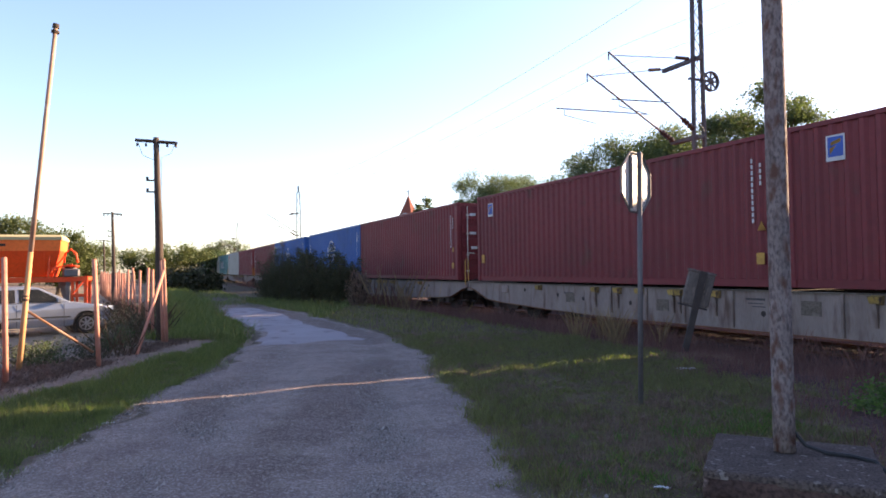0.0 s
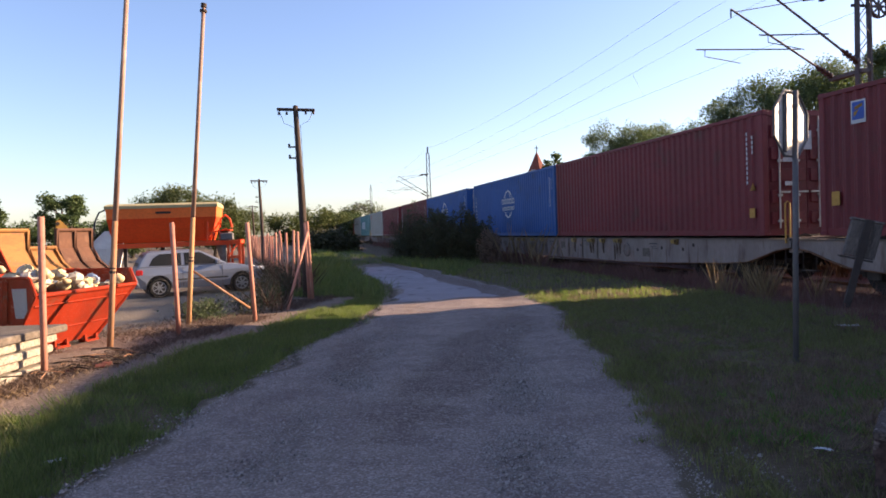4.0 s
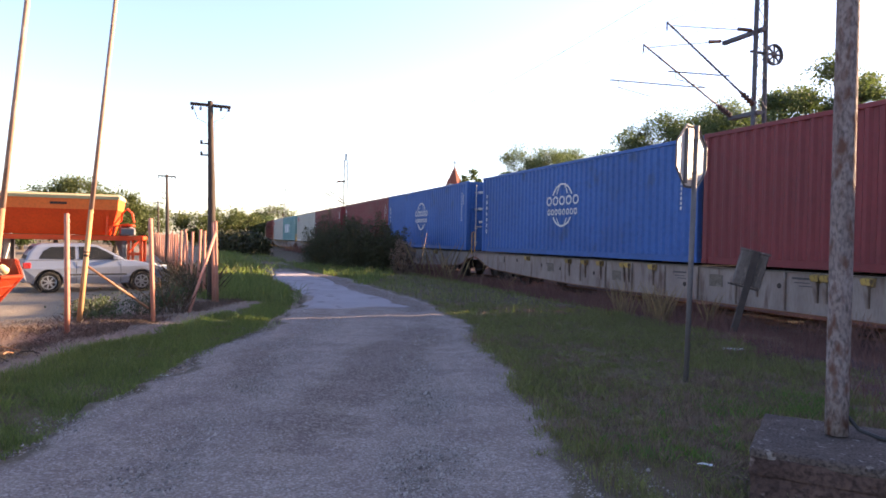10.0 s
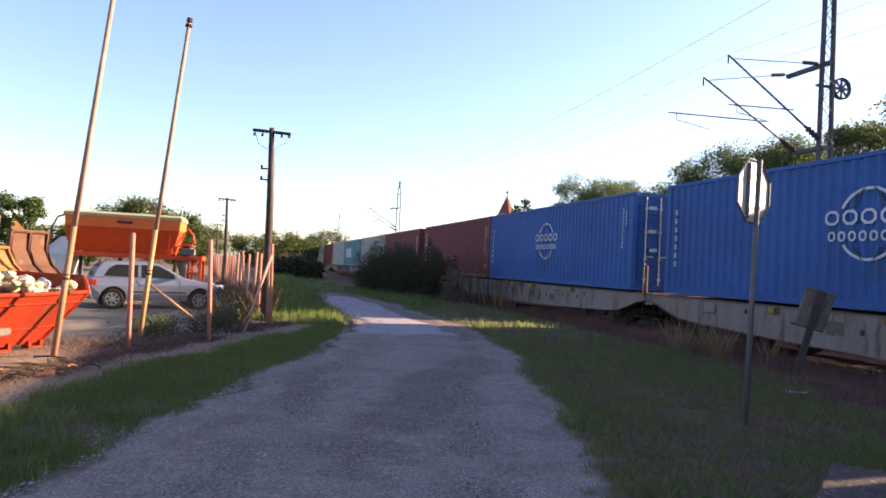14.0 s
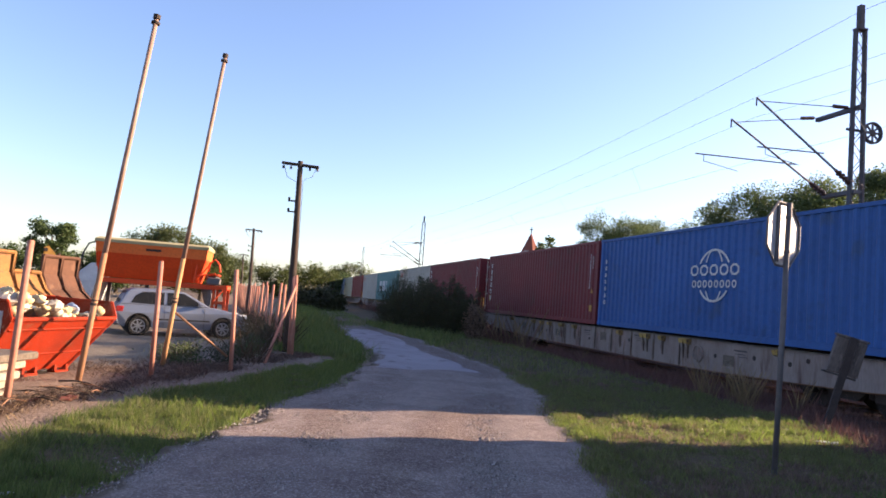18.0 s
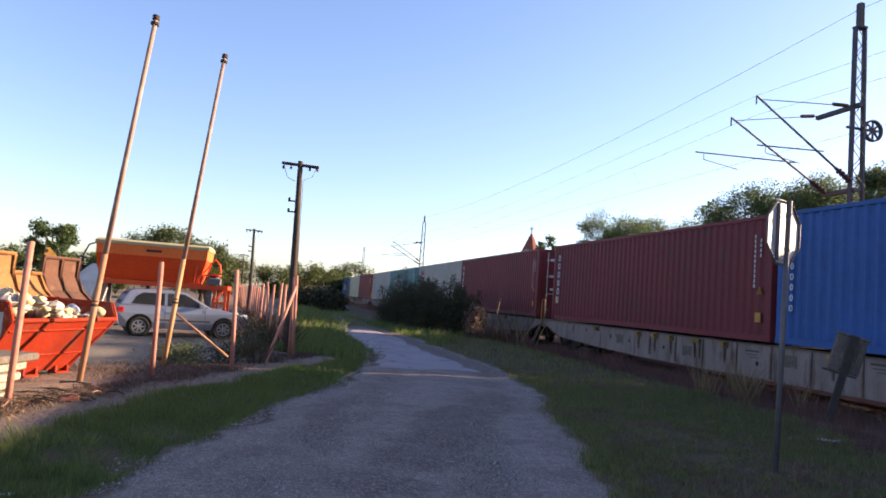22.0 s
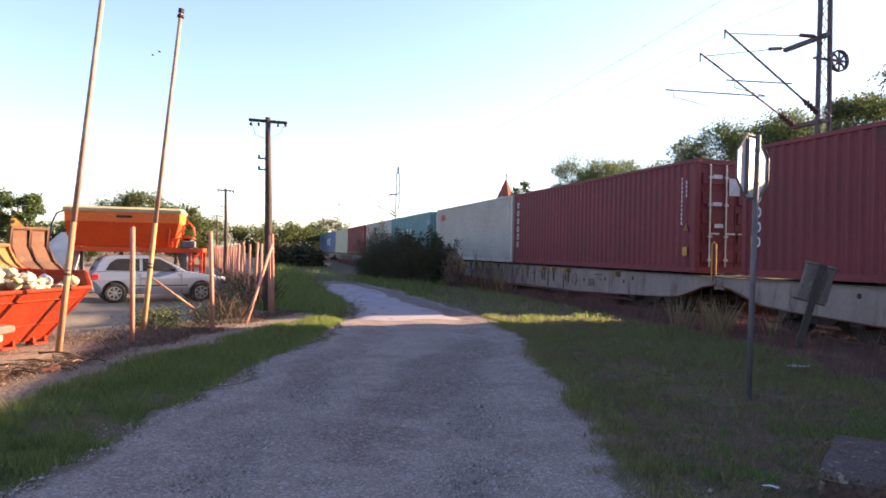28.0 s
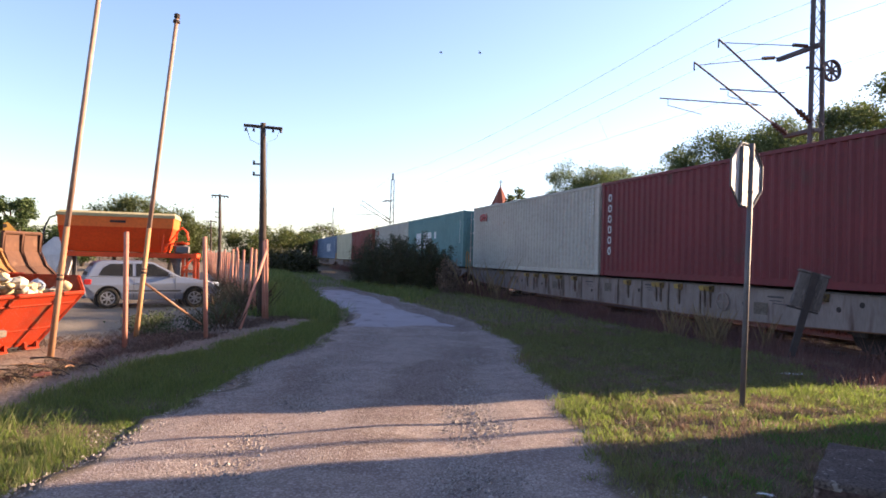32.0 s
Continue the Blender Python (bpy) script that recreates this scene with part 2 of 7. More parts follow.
LEAF_WEED = leaf_material("weed_leaves", (0.035, 0.055, 0.02), (0.075, 0.1, 0.035), 0.25)
LEAF_FAR = leaf_material("railway_tree_leaves", (0.045, 0.064, 0.028), (0.09, 0.115, 0.05), 0.36, ((0.06, 0.1, 0.025), (0.15, 0.2, 0.06)))
LEAF_DARK = leaf_material("dark_bush_leaves", (0.026, 0.03, 0.015), (0.06, 0.054, 0.028), 0.2, ((0.03, 0.04, 0.012), (0.09, 0.1, 0.03)))
LEAF_WARM = leaf_material("dry_tree_leaves", (0.045, 0.068, 0.018), (0.085, 0.095, 0.032))
GRASS = leaf_material("grass_blades", (0.1, 0.07, 0.046), (0.188, 0.138, 0.09), 0.38, ((0.1, 0.17, 0.03), (0.26, 0.37, 0.06)))
VERGE = leaf_material("verge_blades", (0.072, 0.074, 0.036), (0.142, 0.133, 0.07), 0.42, ((0.09, 0.16, 0.026), (0.23, 0.34, 0.058)))
GRASS_DRY = leaf_material("half_dry_grass", (0.11, 0.09, 0.042), (0.2, 0.155, 0.085), 0.4)
WEED = leaf_material("dead_brown_weeds", (0.115, 0.052, 0.044), (0.2, 0.1, 0.082), 0.15)
BANK_WEED = leaf_material("dark_bank_weeds", (0.04, 0.026, 0.016), (0.1, 0.055, 0.03), 0.2)
STRAW = leaf_material("dry_straw", (0.28, 0.19, 0.1), (0.16, 0.11, 0.06), 0.25)
DEBRIS = leaf_material("trampled_dry_weeds", (0.075, 0.047, 0.036), (0.17, 0.115, 0.085), 0.2)
# greener blades: the look of sunlight on the grass is put into this colour
SUN_GREEN = leaf_material("sunlit_grass", (0.055, 0.082, 0.03), (0.11, 0.14, 0.055), 0.42, ((0.06, 0.17, 0.02), (0.17, 0.38, 0.045)))
ROOF_TILE = material("red_roof_tiles", (0.22, 0.065, 0.045), (0.17, 0.05, 0.035), 0.85, size=0.8, fine=6, bump=0.2)
PLASTER = material("pale_house_plaster", (0.33, 0.315, 0.31), (0.26, 0.245, 0.24), 0.9, size=0.8, fine=12, bump=0.1)
DARK_ROOF = material("grey_brown_roof", (0.075, 0.058, 0.052), (0.05, 0.04, 0.036), 0.9, size=1, fine=8, bump=0.2)
GLASS_DARK = material("dark_window", (0.02, 0.025, 0.03), (0.015, 0.018, 0.02), 0.1, bump=0)
BIRD = material("dark_feathers", (0.03, 0.03, 0.032), (0.02, 0.02, 0.02), 0.8, bump=0)


# ---- mesh tools ----
class Mesh:
    """Collects corners and faces of one part."""

    def __init__(self):
        self.v, self.f = [], []

    def add(self, verts, faces):
        k = len(self.v)
        self.v += [tuple(p) for p in verts]
        self.f += [tuple(i + k for i in f) for f in faces]
        return self

    def box(self, x0, x1, y0, y1, z0, z1, m=None):
        c = [Vector((x, y, z)) for z in (z0, z1) for y in (y0, y1) for x in (x0, x1)]
        if m is not None:
            c = [m @ p for p in c]
        return self.add(c, ((0, 2, 3, 1), (4, 5, 7, 6), (0, 1, 5, 4), (2, 6, 7, 3), (0, 4, 6, 2), (1, 3, 7, 5)))

    def chamfer(self, x0, x1, y0, y1, z0, z1, b, m=None):
        """A box with its long upright and top edges cut off by b."""
        ring = lambda z, i: [(x0 + b + i, y0 + i, z), (x1 - b - i, y0 + i, z), (x1 - i, y0 + b + i, z), (x1 - i, y1 - b - i, z), (x1 - b - i, y1 - i, z), (x0 + b + i, y1 - i, z), (x0 + i, y1 - b - i, z), (x0 + i, y0 + b + i, z)]
        return self.loft([ring(z0, b), ring(z0 + b, 0), ring(z1 - b, 0), ring(z1, b)], m=m)

    def loft(self, rings, closed=True, caps=True, m=None):
        n = len(rings[0])
        v = [Vector(p) for r in rings for p in r]
        if m is not None:
            v = [m @ p for p in v]
        f = []
        for k in range(len(rings) - 1):
            for i in range(n if closed else n - 1):
                j = (i + 1) % n
                f.append((k * n + i, k * n + j, (k + 1) * n + j, (k + 1) * n + i))
        if caps:
            f += [tuple(range(n))[::-1], tuple(range((len(rings) - 1) * n, len(rings) * n))]
        return self.add(v, f)

    def tube(self, p, q, r0, r1=None, seg=8, caps=True):
        p, q = Vector(p), Vector(q)
        r1 = r0 if r1 is None else r1
        turn = (q - p).to_track_quat("Z", "Y").to_matrix()
        ring = lambda c, r: [c + turn @ Vector((r * math.cos(math.tau * i / seg), r * math.sin(math.tau * i / seg), 0)) for i in range(seg)]
        return self.loft([ring(p, r0), ring(q, r1)], caps=caps)

    def path(self, pts, r, seg=6):
        """One round strand through all the points."""
        pts = [Vector(p) for p in pts]
        rings = []
        for k, p in enumerate(pts):
            d = (pts[min(k + 1, len(pts) - 1)] - pts[max(k - 1, 0)]).normalized()
            a = d.cross(Vector((0.31, 0.2, 0.93))).normalized()
            b = d.cross(a)
            rings.append([p + (a * math.cos(math.tau * i / seg) + b * math.sin(math.tau * i / seg)) * r for i in range(seg)])
        return self.loft(rings)

    def prism(self, outline, y0, y1, m=None):
        """An outline in x and z, drawn out along y."""
        return self.loft([[(x, y0, z) for x, z in outline], [(x, y1, z) for x, z in outline]], m=m)

    def ring(self, c, r, w, seg=24, y0=0.0, y1=0.01, a0=0.0, a1=math.tau):
        """A flat ring or arc in x and z round c, with thickness along y."""
        full = a1 - a0 >= math.tau - 1e-6
        pts = []
        for i in range(seg + 1):
            a = a0 + (a1 - a0) * i / seg
            ca, sa = math.cos(a), math.sin(a)
            pts.append([(c[0] + (r - w) * ca, y0, c[1] + (r - w) * sa), (c[0] + r * ca, y0, c[1] + r * sa), (c[0] + r * ca, y1, c[1] + r * sa), (c[0] + (r - w) * ca, y1, c[1] + (r - w) * sa)])
        return self.loft(pts, caps=not full)

    def data(self, name, mat, smooth=False):
        me = bpy.data.meshes.new(name)
        me.from_pydata(self.v, [], self.f)
        if mat:
            me.materials.append(mat)
        if smooth:
            me.polygons.foreach_set("use_smooth", [True] * len(me.polygons))
        me.update()
        return me


def part(name, mesh, mat, parent=None, label="", smooth=False):
    data = mesh if isinstance(mesh, bpy.types.Mesh) else mesh.data(name, mat, smooth)
    ob = new(name, data)
    if parent is not None:
        ob.parent = parent
    return tagged(ob, label)


def thing(name, label, category, at=None, group="", kind=""):
    ob = new(name)
    ob.empty_display_size = 0.2
    if at is not None:
        ob.matrix_basis = at
    return tagged(ob, label, category, group, kind)


rng = np.random.default_rng(7)


def quads(name, corners, mat, parent=None, label=""):
    """Many loose faces of four corners each, as an array (n, 4, 3), in one mesh."""
    n = len(corners)
    me = bpy.data.meshes.new(name)
    me.vertices.add(4 * n)
    me.vertices.foreach_set("co", np.asarray(corners, np.float32).ravel())
    me.loops.add(4 * n)
    me.loops.foreach_set("vertex_index", np.arange(4 * n, dtype=np.int32))
    me.polygons.add(n)
    me.polygons.foreach_set("loop_start", np.arange(0, 4 * n, 4, dtype=np.int32))
    me.materials.append(mat)
    me.update(calc_edges=True)
    ob = new(name, me)
    if parent is not None:
        ob.parent = parent
    return tagged(ob, label)


def blades(x, y, z, height, width, lean=0.35):
    """Grass blades as narrow kites that stand at x, y, z."""
    n = len(x)
    a = rng.uniform(0, math.tau, n)
    b = rng.uniform(0, math.tau, n)
    h = np.asarray(height) * rng.uniform(0.55, 1.25, n)
    w = np.asarray(width) * rng.uniform(0.6, 1.3, n)
    tip = np.stack([np.cos(b) * h * lean * rng.uniform(0.2, 1.6, n), np.sin(b) * h * lean * rng.uniform(0.2, 1.6, n), h], -1)
    side = np.stack([np.cos(a) * w, np.sin(a) * w, 0 * w], -1)
    root = np.stack([x, y, z], -1)
    mid = root + tip * np.array([0.46, 0.46, 0.52])
    return np.stack([root - side * 0.6, root + side * 0.6, mid + side * 0.7, root + tip], 1)


def leaves(centres, size, flat=0.5):
    n = len(centres)
    d = rng.normal(size=(n, 3))
    d[:, 2] *= flat
    d /= np.linalg.norm(d, axis=1, keepdims=True)
    e = np.cross(d, rng.normal(size=(n, 3)))
    e /= np.linalg.norm(e, axis=1, keepdims=True) + 1e-9
    s = np.asarray(size) * rng.uniform(0.6, 1.4, n)
    d, e = d * s[:, None], e * s[:, None] * 0.6
    return np.stack([centres - d, centres + e, centres + d, centres - e], 1)


# ---- ground ----
ROAD_Y = (-12, 0, 3.3, 4.6, 6.7, 8.7, 10.5, 11.7, 13, 14.1, 15.3, 17.4, 22.9, 24.2, 27.1, 32.6, 45, 72, 126)
ROAD_L = (-2.8, -2.85, -2.95, -3.0, -3.25, -3.45, -3.4, -3.6, -3.65, -3.85, -4.2, -4.9, -7.3, -7.85, -9.0, -11.3, -16.8, -29, -54)
ROAD_R = (1.3, 1.05, 0.78, 0.66, 0.42, 0.2, -0.02, -0.2, -0.45, -0.75, -1.25, -2.2, -4.5, -5.2, -6.8, -9.4, -14.6, -26.5, -51)
PATH_Y, PATH_R = (-12, 4, 6.6, 9.4, 12.5, 14, 16.5), (-4.5, -4.58, -4.67, -4.89, -4.5, -4.5, -6.0)
WEED_Y, WEED_X = (-12, 4.0, 6.0, 7.5, 9.3, 12.9, 18.5, 27.6, 54, 126), (2.9, 2.9, 3.4, 3.8, 3.9, 3.2, 1.5, -1.6, -12.5, -48)
TRACK_X, TRACK_Y, TRACK_HEAD = 7.926, 11.639, 23.61


def track(s):
    """The track's middle line: place and heading at s metres from its start, going away."""
    x, y, step, u = TRACK_X, TRACK_Y, 1.0 if s >= 0 else -1.0, 0.0
    head = lambda u: radians(TRACK_HEAD) + (0.0000725 * u - 2.02e-6 * u * u if u > 0 else 0)
    while abs(u - s) > 1e-9:
        d = step if abs(s - u) > 1 else s - u
        h = head(u + d / 2)
        x, y, u = x - math.sin(h) * d, y + math.cos(h) * d, u + d
    return x, y, math.degrees(head(s))


TRACK_LINE = np.array([track(s)[:2] for s in range(-60, 200, 4)])


def noise2(x, y, scale, seed=0.0):
    return np.array([noise.noise((a * scale + seed, b * scale, seed * 3.1)) for a, b in zip(np.ravel(x), np.ravel(y))]).reshape(np.shape(x))


def beside_track(x, y):
    """Metres from the track's middle line, to the road's side positive."""
    i = np.interp(y, TRACK_LINE[:, 1], TRACK_LINE[:, 0])
    return (i - x) * math.cos(radians(TRACK_HEAD))


def smooth(v, a, b):
    u = np.clip((v - a) / (b - a), 0, 1)
    return u * u * (3 - 2 * u)


def zones(x, y):
    """Shares of grass, dead weeds and yard gravel at a place; the rest is bare soil."""
    wob = noise2(x, y, 0.6) * 0.5 + noise2(x, y, 2.3, 5.0) * 0.18
    left, right = np.interp(y, ROAD_Y, ROAD_L), np.interp(y, ROAD_Y, ROAD_R)
    path = np.where(y < 14.5, np.interp(y, PATH_Y, PATH_R), left - 2.2)
    weed = np.interp(y, WEED_Y, WEED_X)
    verge = smooth(x + wob * 0.6, path - 0.15, path + 0.25) * (1 - smooth(x + wob * 0.45 + 0.22 * smooth(y, 10, 13), left - 0.1, left + 0.14))
    mead = smooth(x + wob * 0.7, right - 0.2, right + 0.15) * (1 - smooth(x + wob * 1.6, weed - 0.5, weed + 0.6))
    yard = smooth(-x + wob * 0.6, 6.5, 7.3) * (1 - smooth(y, 60, 80))
    fence_line = -5.7 - 0.53 * np.maximum(y - 14.0, 0)
    yard = yard * (1 - smooth(x, fence_line - 1.6, fence_line - 0.6))
    far = smooth(np.hypot(x, y), 60, 110)
    weeds = smooth(x + wob * 1.6, weed - 0.5, weed + 0.6)
    behind = smooth(-beside_track(x, y), 6.0, 8.0)
    grass = np.clip(verge + mead + far + behind * 0.7, 0, 1)
    return grass, np.clip(weeds, 0, 1) * (1 - far), np.clip(yard, 0, 1) * (1 - far)


def ground_height(x, y):
    lift = -0.34 * smooth((-x - 0.5 * np.maximum(y - 14, 0) - 6.15) / (4.8 - 3.8 * smooth(y, 13, 16)), 0.0, 1.0) * (1 - smooth(y, 45, 70)) - 0.2 * smooth(-np.abs(beside_track(x, y)), -4.2, -2.2)
    left, right = np.interp(y, ROAD_Y, ROAD_L), np.interp(y, ROAD_Y, ROAD_R)
    off = np.maximum(np.maximum(left - x, x - right), 0)
    bank = smooth(off, 0.1, 0.9)
    return lift + bank * (0.03 + 0.035 * noise2(x, y, 0.8, 9.0) + 0.02 * noise2(x, y, 2.6, 2.0)) - 0.012


def spread(a, b, step, far, power=1.35):
    """Even steps from a to b, then wider and wider ones out to far."""
    inner = list(np.arange(a, b + 1e-6, step))
    out, d = [], step
    while (out[-1] if out else b) < far:
        d *= power
        out.append((out[-1] if out else b) + d)
    low, d = [], step
    while (low[-1] if low else a) > -far:
        d *= power
        low.append((low[-1] if low else a) - d)
    return np.array(low[::-1] + inner + out)


GX, GY = spread(-16, 11, 0.2, 1800), spread(-1, 36, 0.22, 1800)
XX, YY = np.meshgrid(GX, GY)
near = (np.abs(XX) < 120) & (np.abs(YY) < 160)
ZZ = np.zeros_like(XX) - 0.012
ZZ[near] = ground_height(XX[near], YY[near])
zone = np.zeros((*XX.shape, 4))
zone[..., 0], zone[..., 3] = 1, 1
zone[near, 0], zone[near, 1], zone[near, 2] = zones(XX[near], YY[near])


def grid_mesh(name, x, y, z, mat):
    h, w = x.shape
    i = np.arange(h * w).reshape(h, w)
    f = np.stack([i[:-1, :-1], i[:-1, 1:], i[1:, 1:], i[1:, :-1]], -1).reshape(-1, 4)
    me = bpy.data.meshes.new(name)
    me.vertices.add(h * w)
    me.vertices.foreach_set("co", np.stack([x, y, z], -1).astype(np.float32).ravel())
    me.loops.add(4 * len(f))
    me.loops.foreach_set("vertex_index", f.astype(np.int32).ravel())
    me.polygons.add(len(f))
    me.polygons.foreach_set("loop_start", np.arange(0, 4 * len(f), 4, dtype=np.int32))
    me.polygons.foreach_set("use_smooth", [True] * len(f))
    me.materials.append(mat)
    me.update(calc_edges=True)
    return me


def blend_material(name, layers, attribute, bump=0.5, fine=30.0, stones=0.0, stains=None):
    """Soil layers (colour pair each), laid over one another by the channels of an attribute."""
    m = bpy.data.materials.new(name)
    m.use_nodes = True
    n, ln = m.node_tree.nodes, m.node_tree.links
    bs = n["Principled BSDF"]
    co = n.new("ShaderNodeTexCoord")

    def cloud(scale, detail=6.0):
        t = n.new("ShaderNodeTexNoise")
        t.inputs["Scale"].default_value, t.inputs["Detail"].default_value = scale, detail
        ln.new(co.outputs["Object"], t.inputs["Vector"])
        r = n.new("ShaderNodeMapRange")
        r.inputs["From Min"].default_value, r.inputs["From Max"].default_value = 0.36, 0.66
        ln.new(t.outputs["Fac"], r.inputs[0])
        return r.outputs[0]

    def mix(fac, p, q):
        x = n.new("ShaderNodeMix")
        x.data_type = "RGBA"
        for socket, v in ((x.inputs["A"], p), (x.inputs["B"], q)):
            if isinstance(v, tuple):
                socket.default_value = (*v, 1)
            else:
                ln.new(v, socket)
        if isinstance(fac, float):
            x.inputs["Factor"].default_value = fac
        else:
            ln.new(fac, x.inputs["Factor"])
        return x.outputs["Result"]

    att = n.new("ShaderNodeAttribute")
    att.attribute_name = attribute
    sep = n.new("ShaderNodeSeparateColor")
    ln.new(att.outputs["Color"], sep.inputs[0])
    broad, mid, grain = cloud(0.5), cloud(4.0), cloud(fine, 8.0)
    col = None
    for k, (a, b, c) in enumerate(layers):
        lay = mix(grain, mix(mid, mix(broad, a, b), c), tuple(v * 0.62 for v in b))
        if col is None:
            col = lay
        else:
            ragged = n.new("ShaderNodeMath")
            ragged.operation = "MULTIPLY_ADD"
            ln.new(mid, ragged.inputs[0])
            ragged.inputs[1].default_value = 0.5
            ln.new(sep.outputs[k - 1], ragged.inputs[2])
            cut = n.new("ShaderNodeMapRange")
            cut.inputs["From Min"].default_value, cut.inputs["From Max"].default_value = 0.5, 0.95
            ln.new(ragged.outputs[0], cut.inputs[0])
            col = mix(cut.outputs[0], col, lay)
        if stains and k == 1:
            for scale, low, high, share in ((1.3, 0.47, 0.6, 0.75), (6.0, 0.52, 0.63, 0.65)):
                t = n.new("ShaderNodeTexNoise")
                t.inputs["Scale"].default_value, t.inputs["Detail"].default_value, t.inputs["Roughness"].default_value = scale, 8.0, 0.65
                ln.new(co.outputs["Object"], t.inputs["Vector"])
                r = n.new("ShaderNodeMapRange")
                r.inputs["From Min"].default_value, r.inputs["From Max"].default_value, r.inputs["To Max"].default_value = low, high, share
                ln.new(t.outputs["Fac"], r.inputs[0])
                col = mix(r.outputs[0], col, stains)
        if stones and k == 1:
            vor = n.new("ShaderNodeTexVoronoi")
            vor.inputs["Scale"].default_value = stones
            ln.new(co.outputs["Object"], vor.inputs["Vector"])
            pick = n.new("ShaderNodeSeparateColor")
            ln.new(vor.outputs["Color"], pick.inputs[0])
            cut = n.new("ShaderNodeMapRange")
            cut.inputs["From Min"].default_value, cut.inputs["From Max"].default_value = 0.6, 1.0
            ln.new(pick.outputs[0], cut.inputs[0])
            half = n.new("ShaderNodeMath")
            half.operation = "MULTIPLY"
            half.inputs[1].default_value = 0.42
            ln.new(cut.outputs[0], half.inputs[0])
            col = mix(half.outputs[0], col, (0.46, 0.41, 0.39))
    ln.new(col, bs.inputs["Base Color"])
    bs.inputs["Roughness"].default_value = 0.95
    bs.inputs["Specular IOR Level"].default_value = 0.15
    bp = n.new("ShaderNodeBump")
    bp.inputs["Strength"].default_value, bp.inputs["Distance"].default_value = bump, 0.03
    ln.new(grain, bp.inputs["Height"])
    ln.new(bp.outputs[0], bs.inputs["Normal"])
    return m


GROUND = blend_material("soil_grass_yard", (
    ((0.25, 0.18, 0.14), (0.195, 0.138, 0.106), (0.285, 0.21, 0.165)),
    ((0.125, 0.088, 0.054), (0.15, 0.102, 0.067), (0.09, 0.07, 0.038)),
    ((0.12, 0.064, 0.058), (0.09, 0.05, 0.046), (0.15, 0.085, 0.073)),
    ((0.22, 0.178, 0.135), (0.175, 0.14, 0.108), (0.26, 0.212, 0.165))), "zone")
gm = grid_mesh("ground", XX, YY, ZZ, GROUND)
gm.color_attributes.new("zone", "FLOAT_COLOR", "POINT").data.foreach_set("color", zone.astype(np.float32).ravel())
ground = tagged(new("ground", gm), "flat ground of soil, grass and gravel beside the track", "ground", kind="structure")

# the lane: gravel over old asphalt, with a smoother patch farther on
GRAVEL = blend_material("gravel_lane", (
    ((0.272, 0.214, 0.188), (0.216, 0.166, 0.145), (0.318, 0.252, 0.222)),
    ((0.16, 0.113, 0.094), (0.12, 0.084, 0.07), (0.2, 0.145, 0.122)),
    ((0.13, 0.1, 0.07), (0.15, 0.11, 0.08), (0.1, 0.082, 0.05))), "wear", bump=0.4, fine=65.0, stones=72.0, stains=(0.15, 0.108, 0.098))
ry_ = np.concatenate([np.arange(-12, 0, 1.0), np.arange(0, 16, 0.09), np.arange(16, 40, 0.25), np.arange(40, 141, 4.0)])
ru = np.linspace(0, 1, 56)
RU, RY = np.meshgrid(ru, ry_)
lo, hi = np.interp(ry_, ROAD_Y, ROAD_L), np.interp(ry_, ROAD_Y, ROAD_R)
lo = lo + noise2(ry_, ry_ * 0, 0.7, 3) * 0.22 + noise2(ry_, ry_ * 0, 2.1, 4) * 0.12 + noise2(ry_, ry_ * 0, 7.0, 4) * 0.08
hi = hi + 0.2 + noise2(ry_, ry_ * 0, 0.6, 7) * 0.1 + noise2(ry_, ry_ * 0, 2.3, 8) * 0.08
RX = lo[:, None] + (hi - lo)[:, None] * RU
crown = 0.02 + 0.03 * np.sin(np.pi * RU) ** 0.6 - 0.022 * (np.exp(-((RU - 0.28) / 0.1) ** 2) + np.exp(-((RU - 0.68) / 0.1) ** 2)) + 0.012 * noise2(RX, RY, 1.5, 4)
rm = grid_mesh("road", RX, RY, crown - 0.06 * ((RU == 0) | (RU == 1)), GRAVEL)
WORN = np.interp(RY, (3, 4, 6.5, 11, 20), (0.34, 0.39, 0.57, 0.74, 0.72))
wear = np.zeros((*RX.shape, 4))
wear[..., 3] = 1
wear[..., 0] = 1.2 * (0.55 * np.exp(-((RU - 0.2) / 0.08) ** 2) + np.exp(-((RU - WORN) / 0.13) ** 2)) * (0.75 + 0.9 * noise2(RX, RY, 0.5, 6) + 0.5 * noise2(RX, RY, 1.9, 16))
in_right, in_left = (hi[:, None] - RX) + 0.16 * noise2(RX, RY, 2.2, 12), (RX - lo[:, None]) + 0.1 * noise2(RX, RY, 2.2, 14)
wear[..., 1] = 1.3 * (1 - smooth(in_right, 0.0, 0.42)) + 1.1 * (1 - smooth(in_left, 0.0, 0.26))
wear[..., 1] += 1.2 * smooth(RY + 1.5 * noise2(RX, RY, 0.5, 19), 26, 30)
rm.color_attributes.new("wear", "FLOAT_COLOR", "POINT").data.foreach_set("color", wear.astype(np.float32).ravel())
road = tagged(new("road", rm), "worn gravel lane with pale stones and wheel tracks", "road", kind="structure")

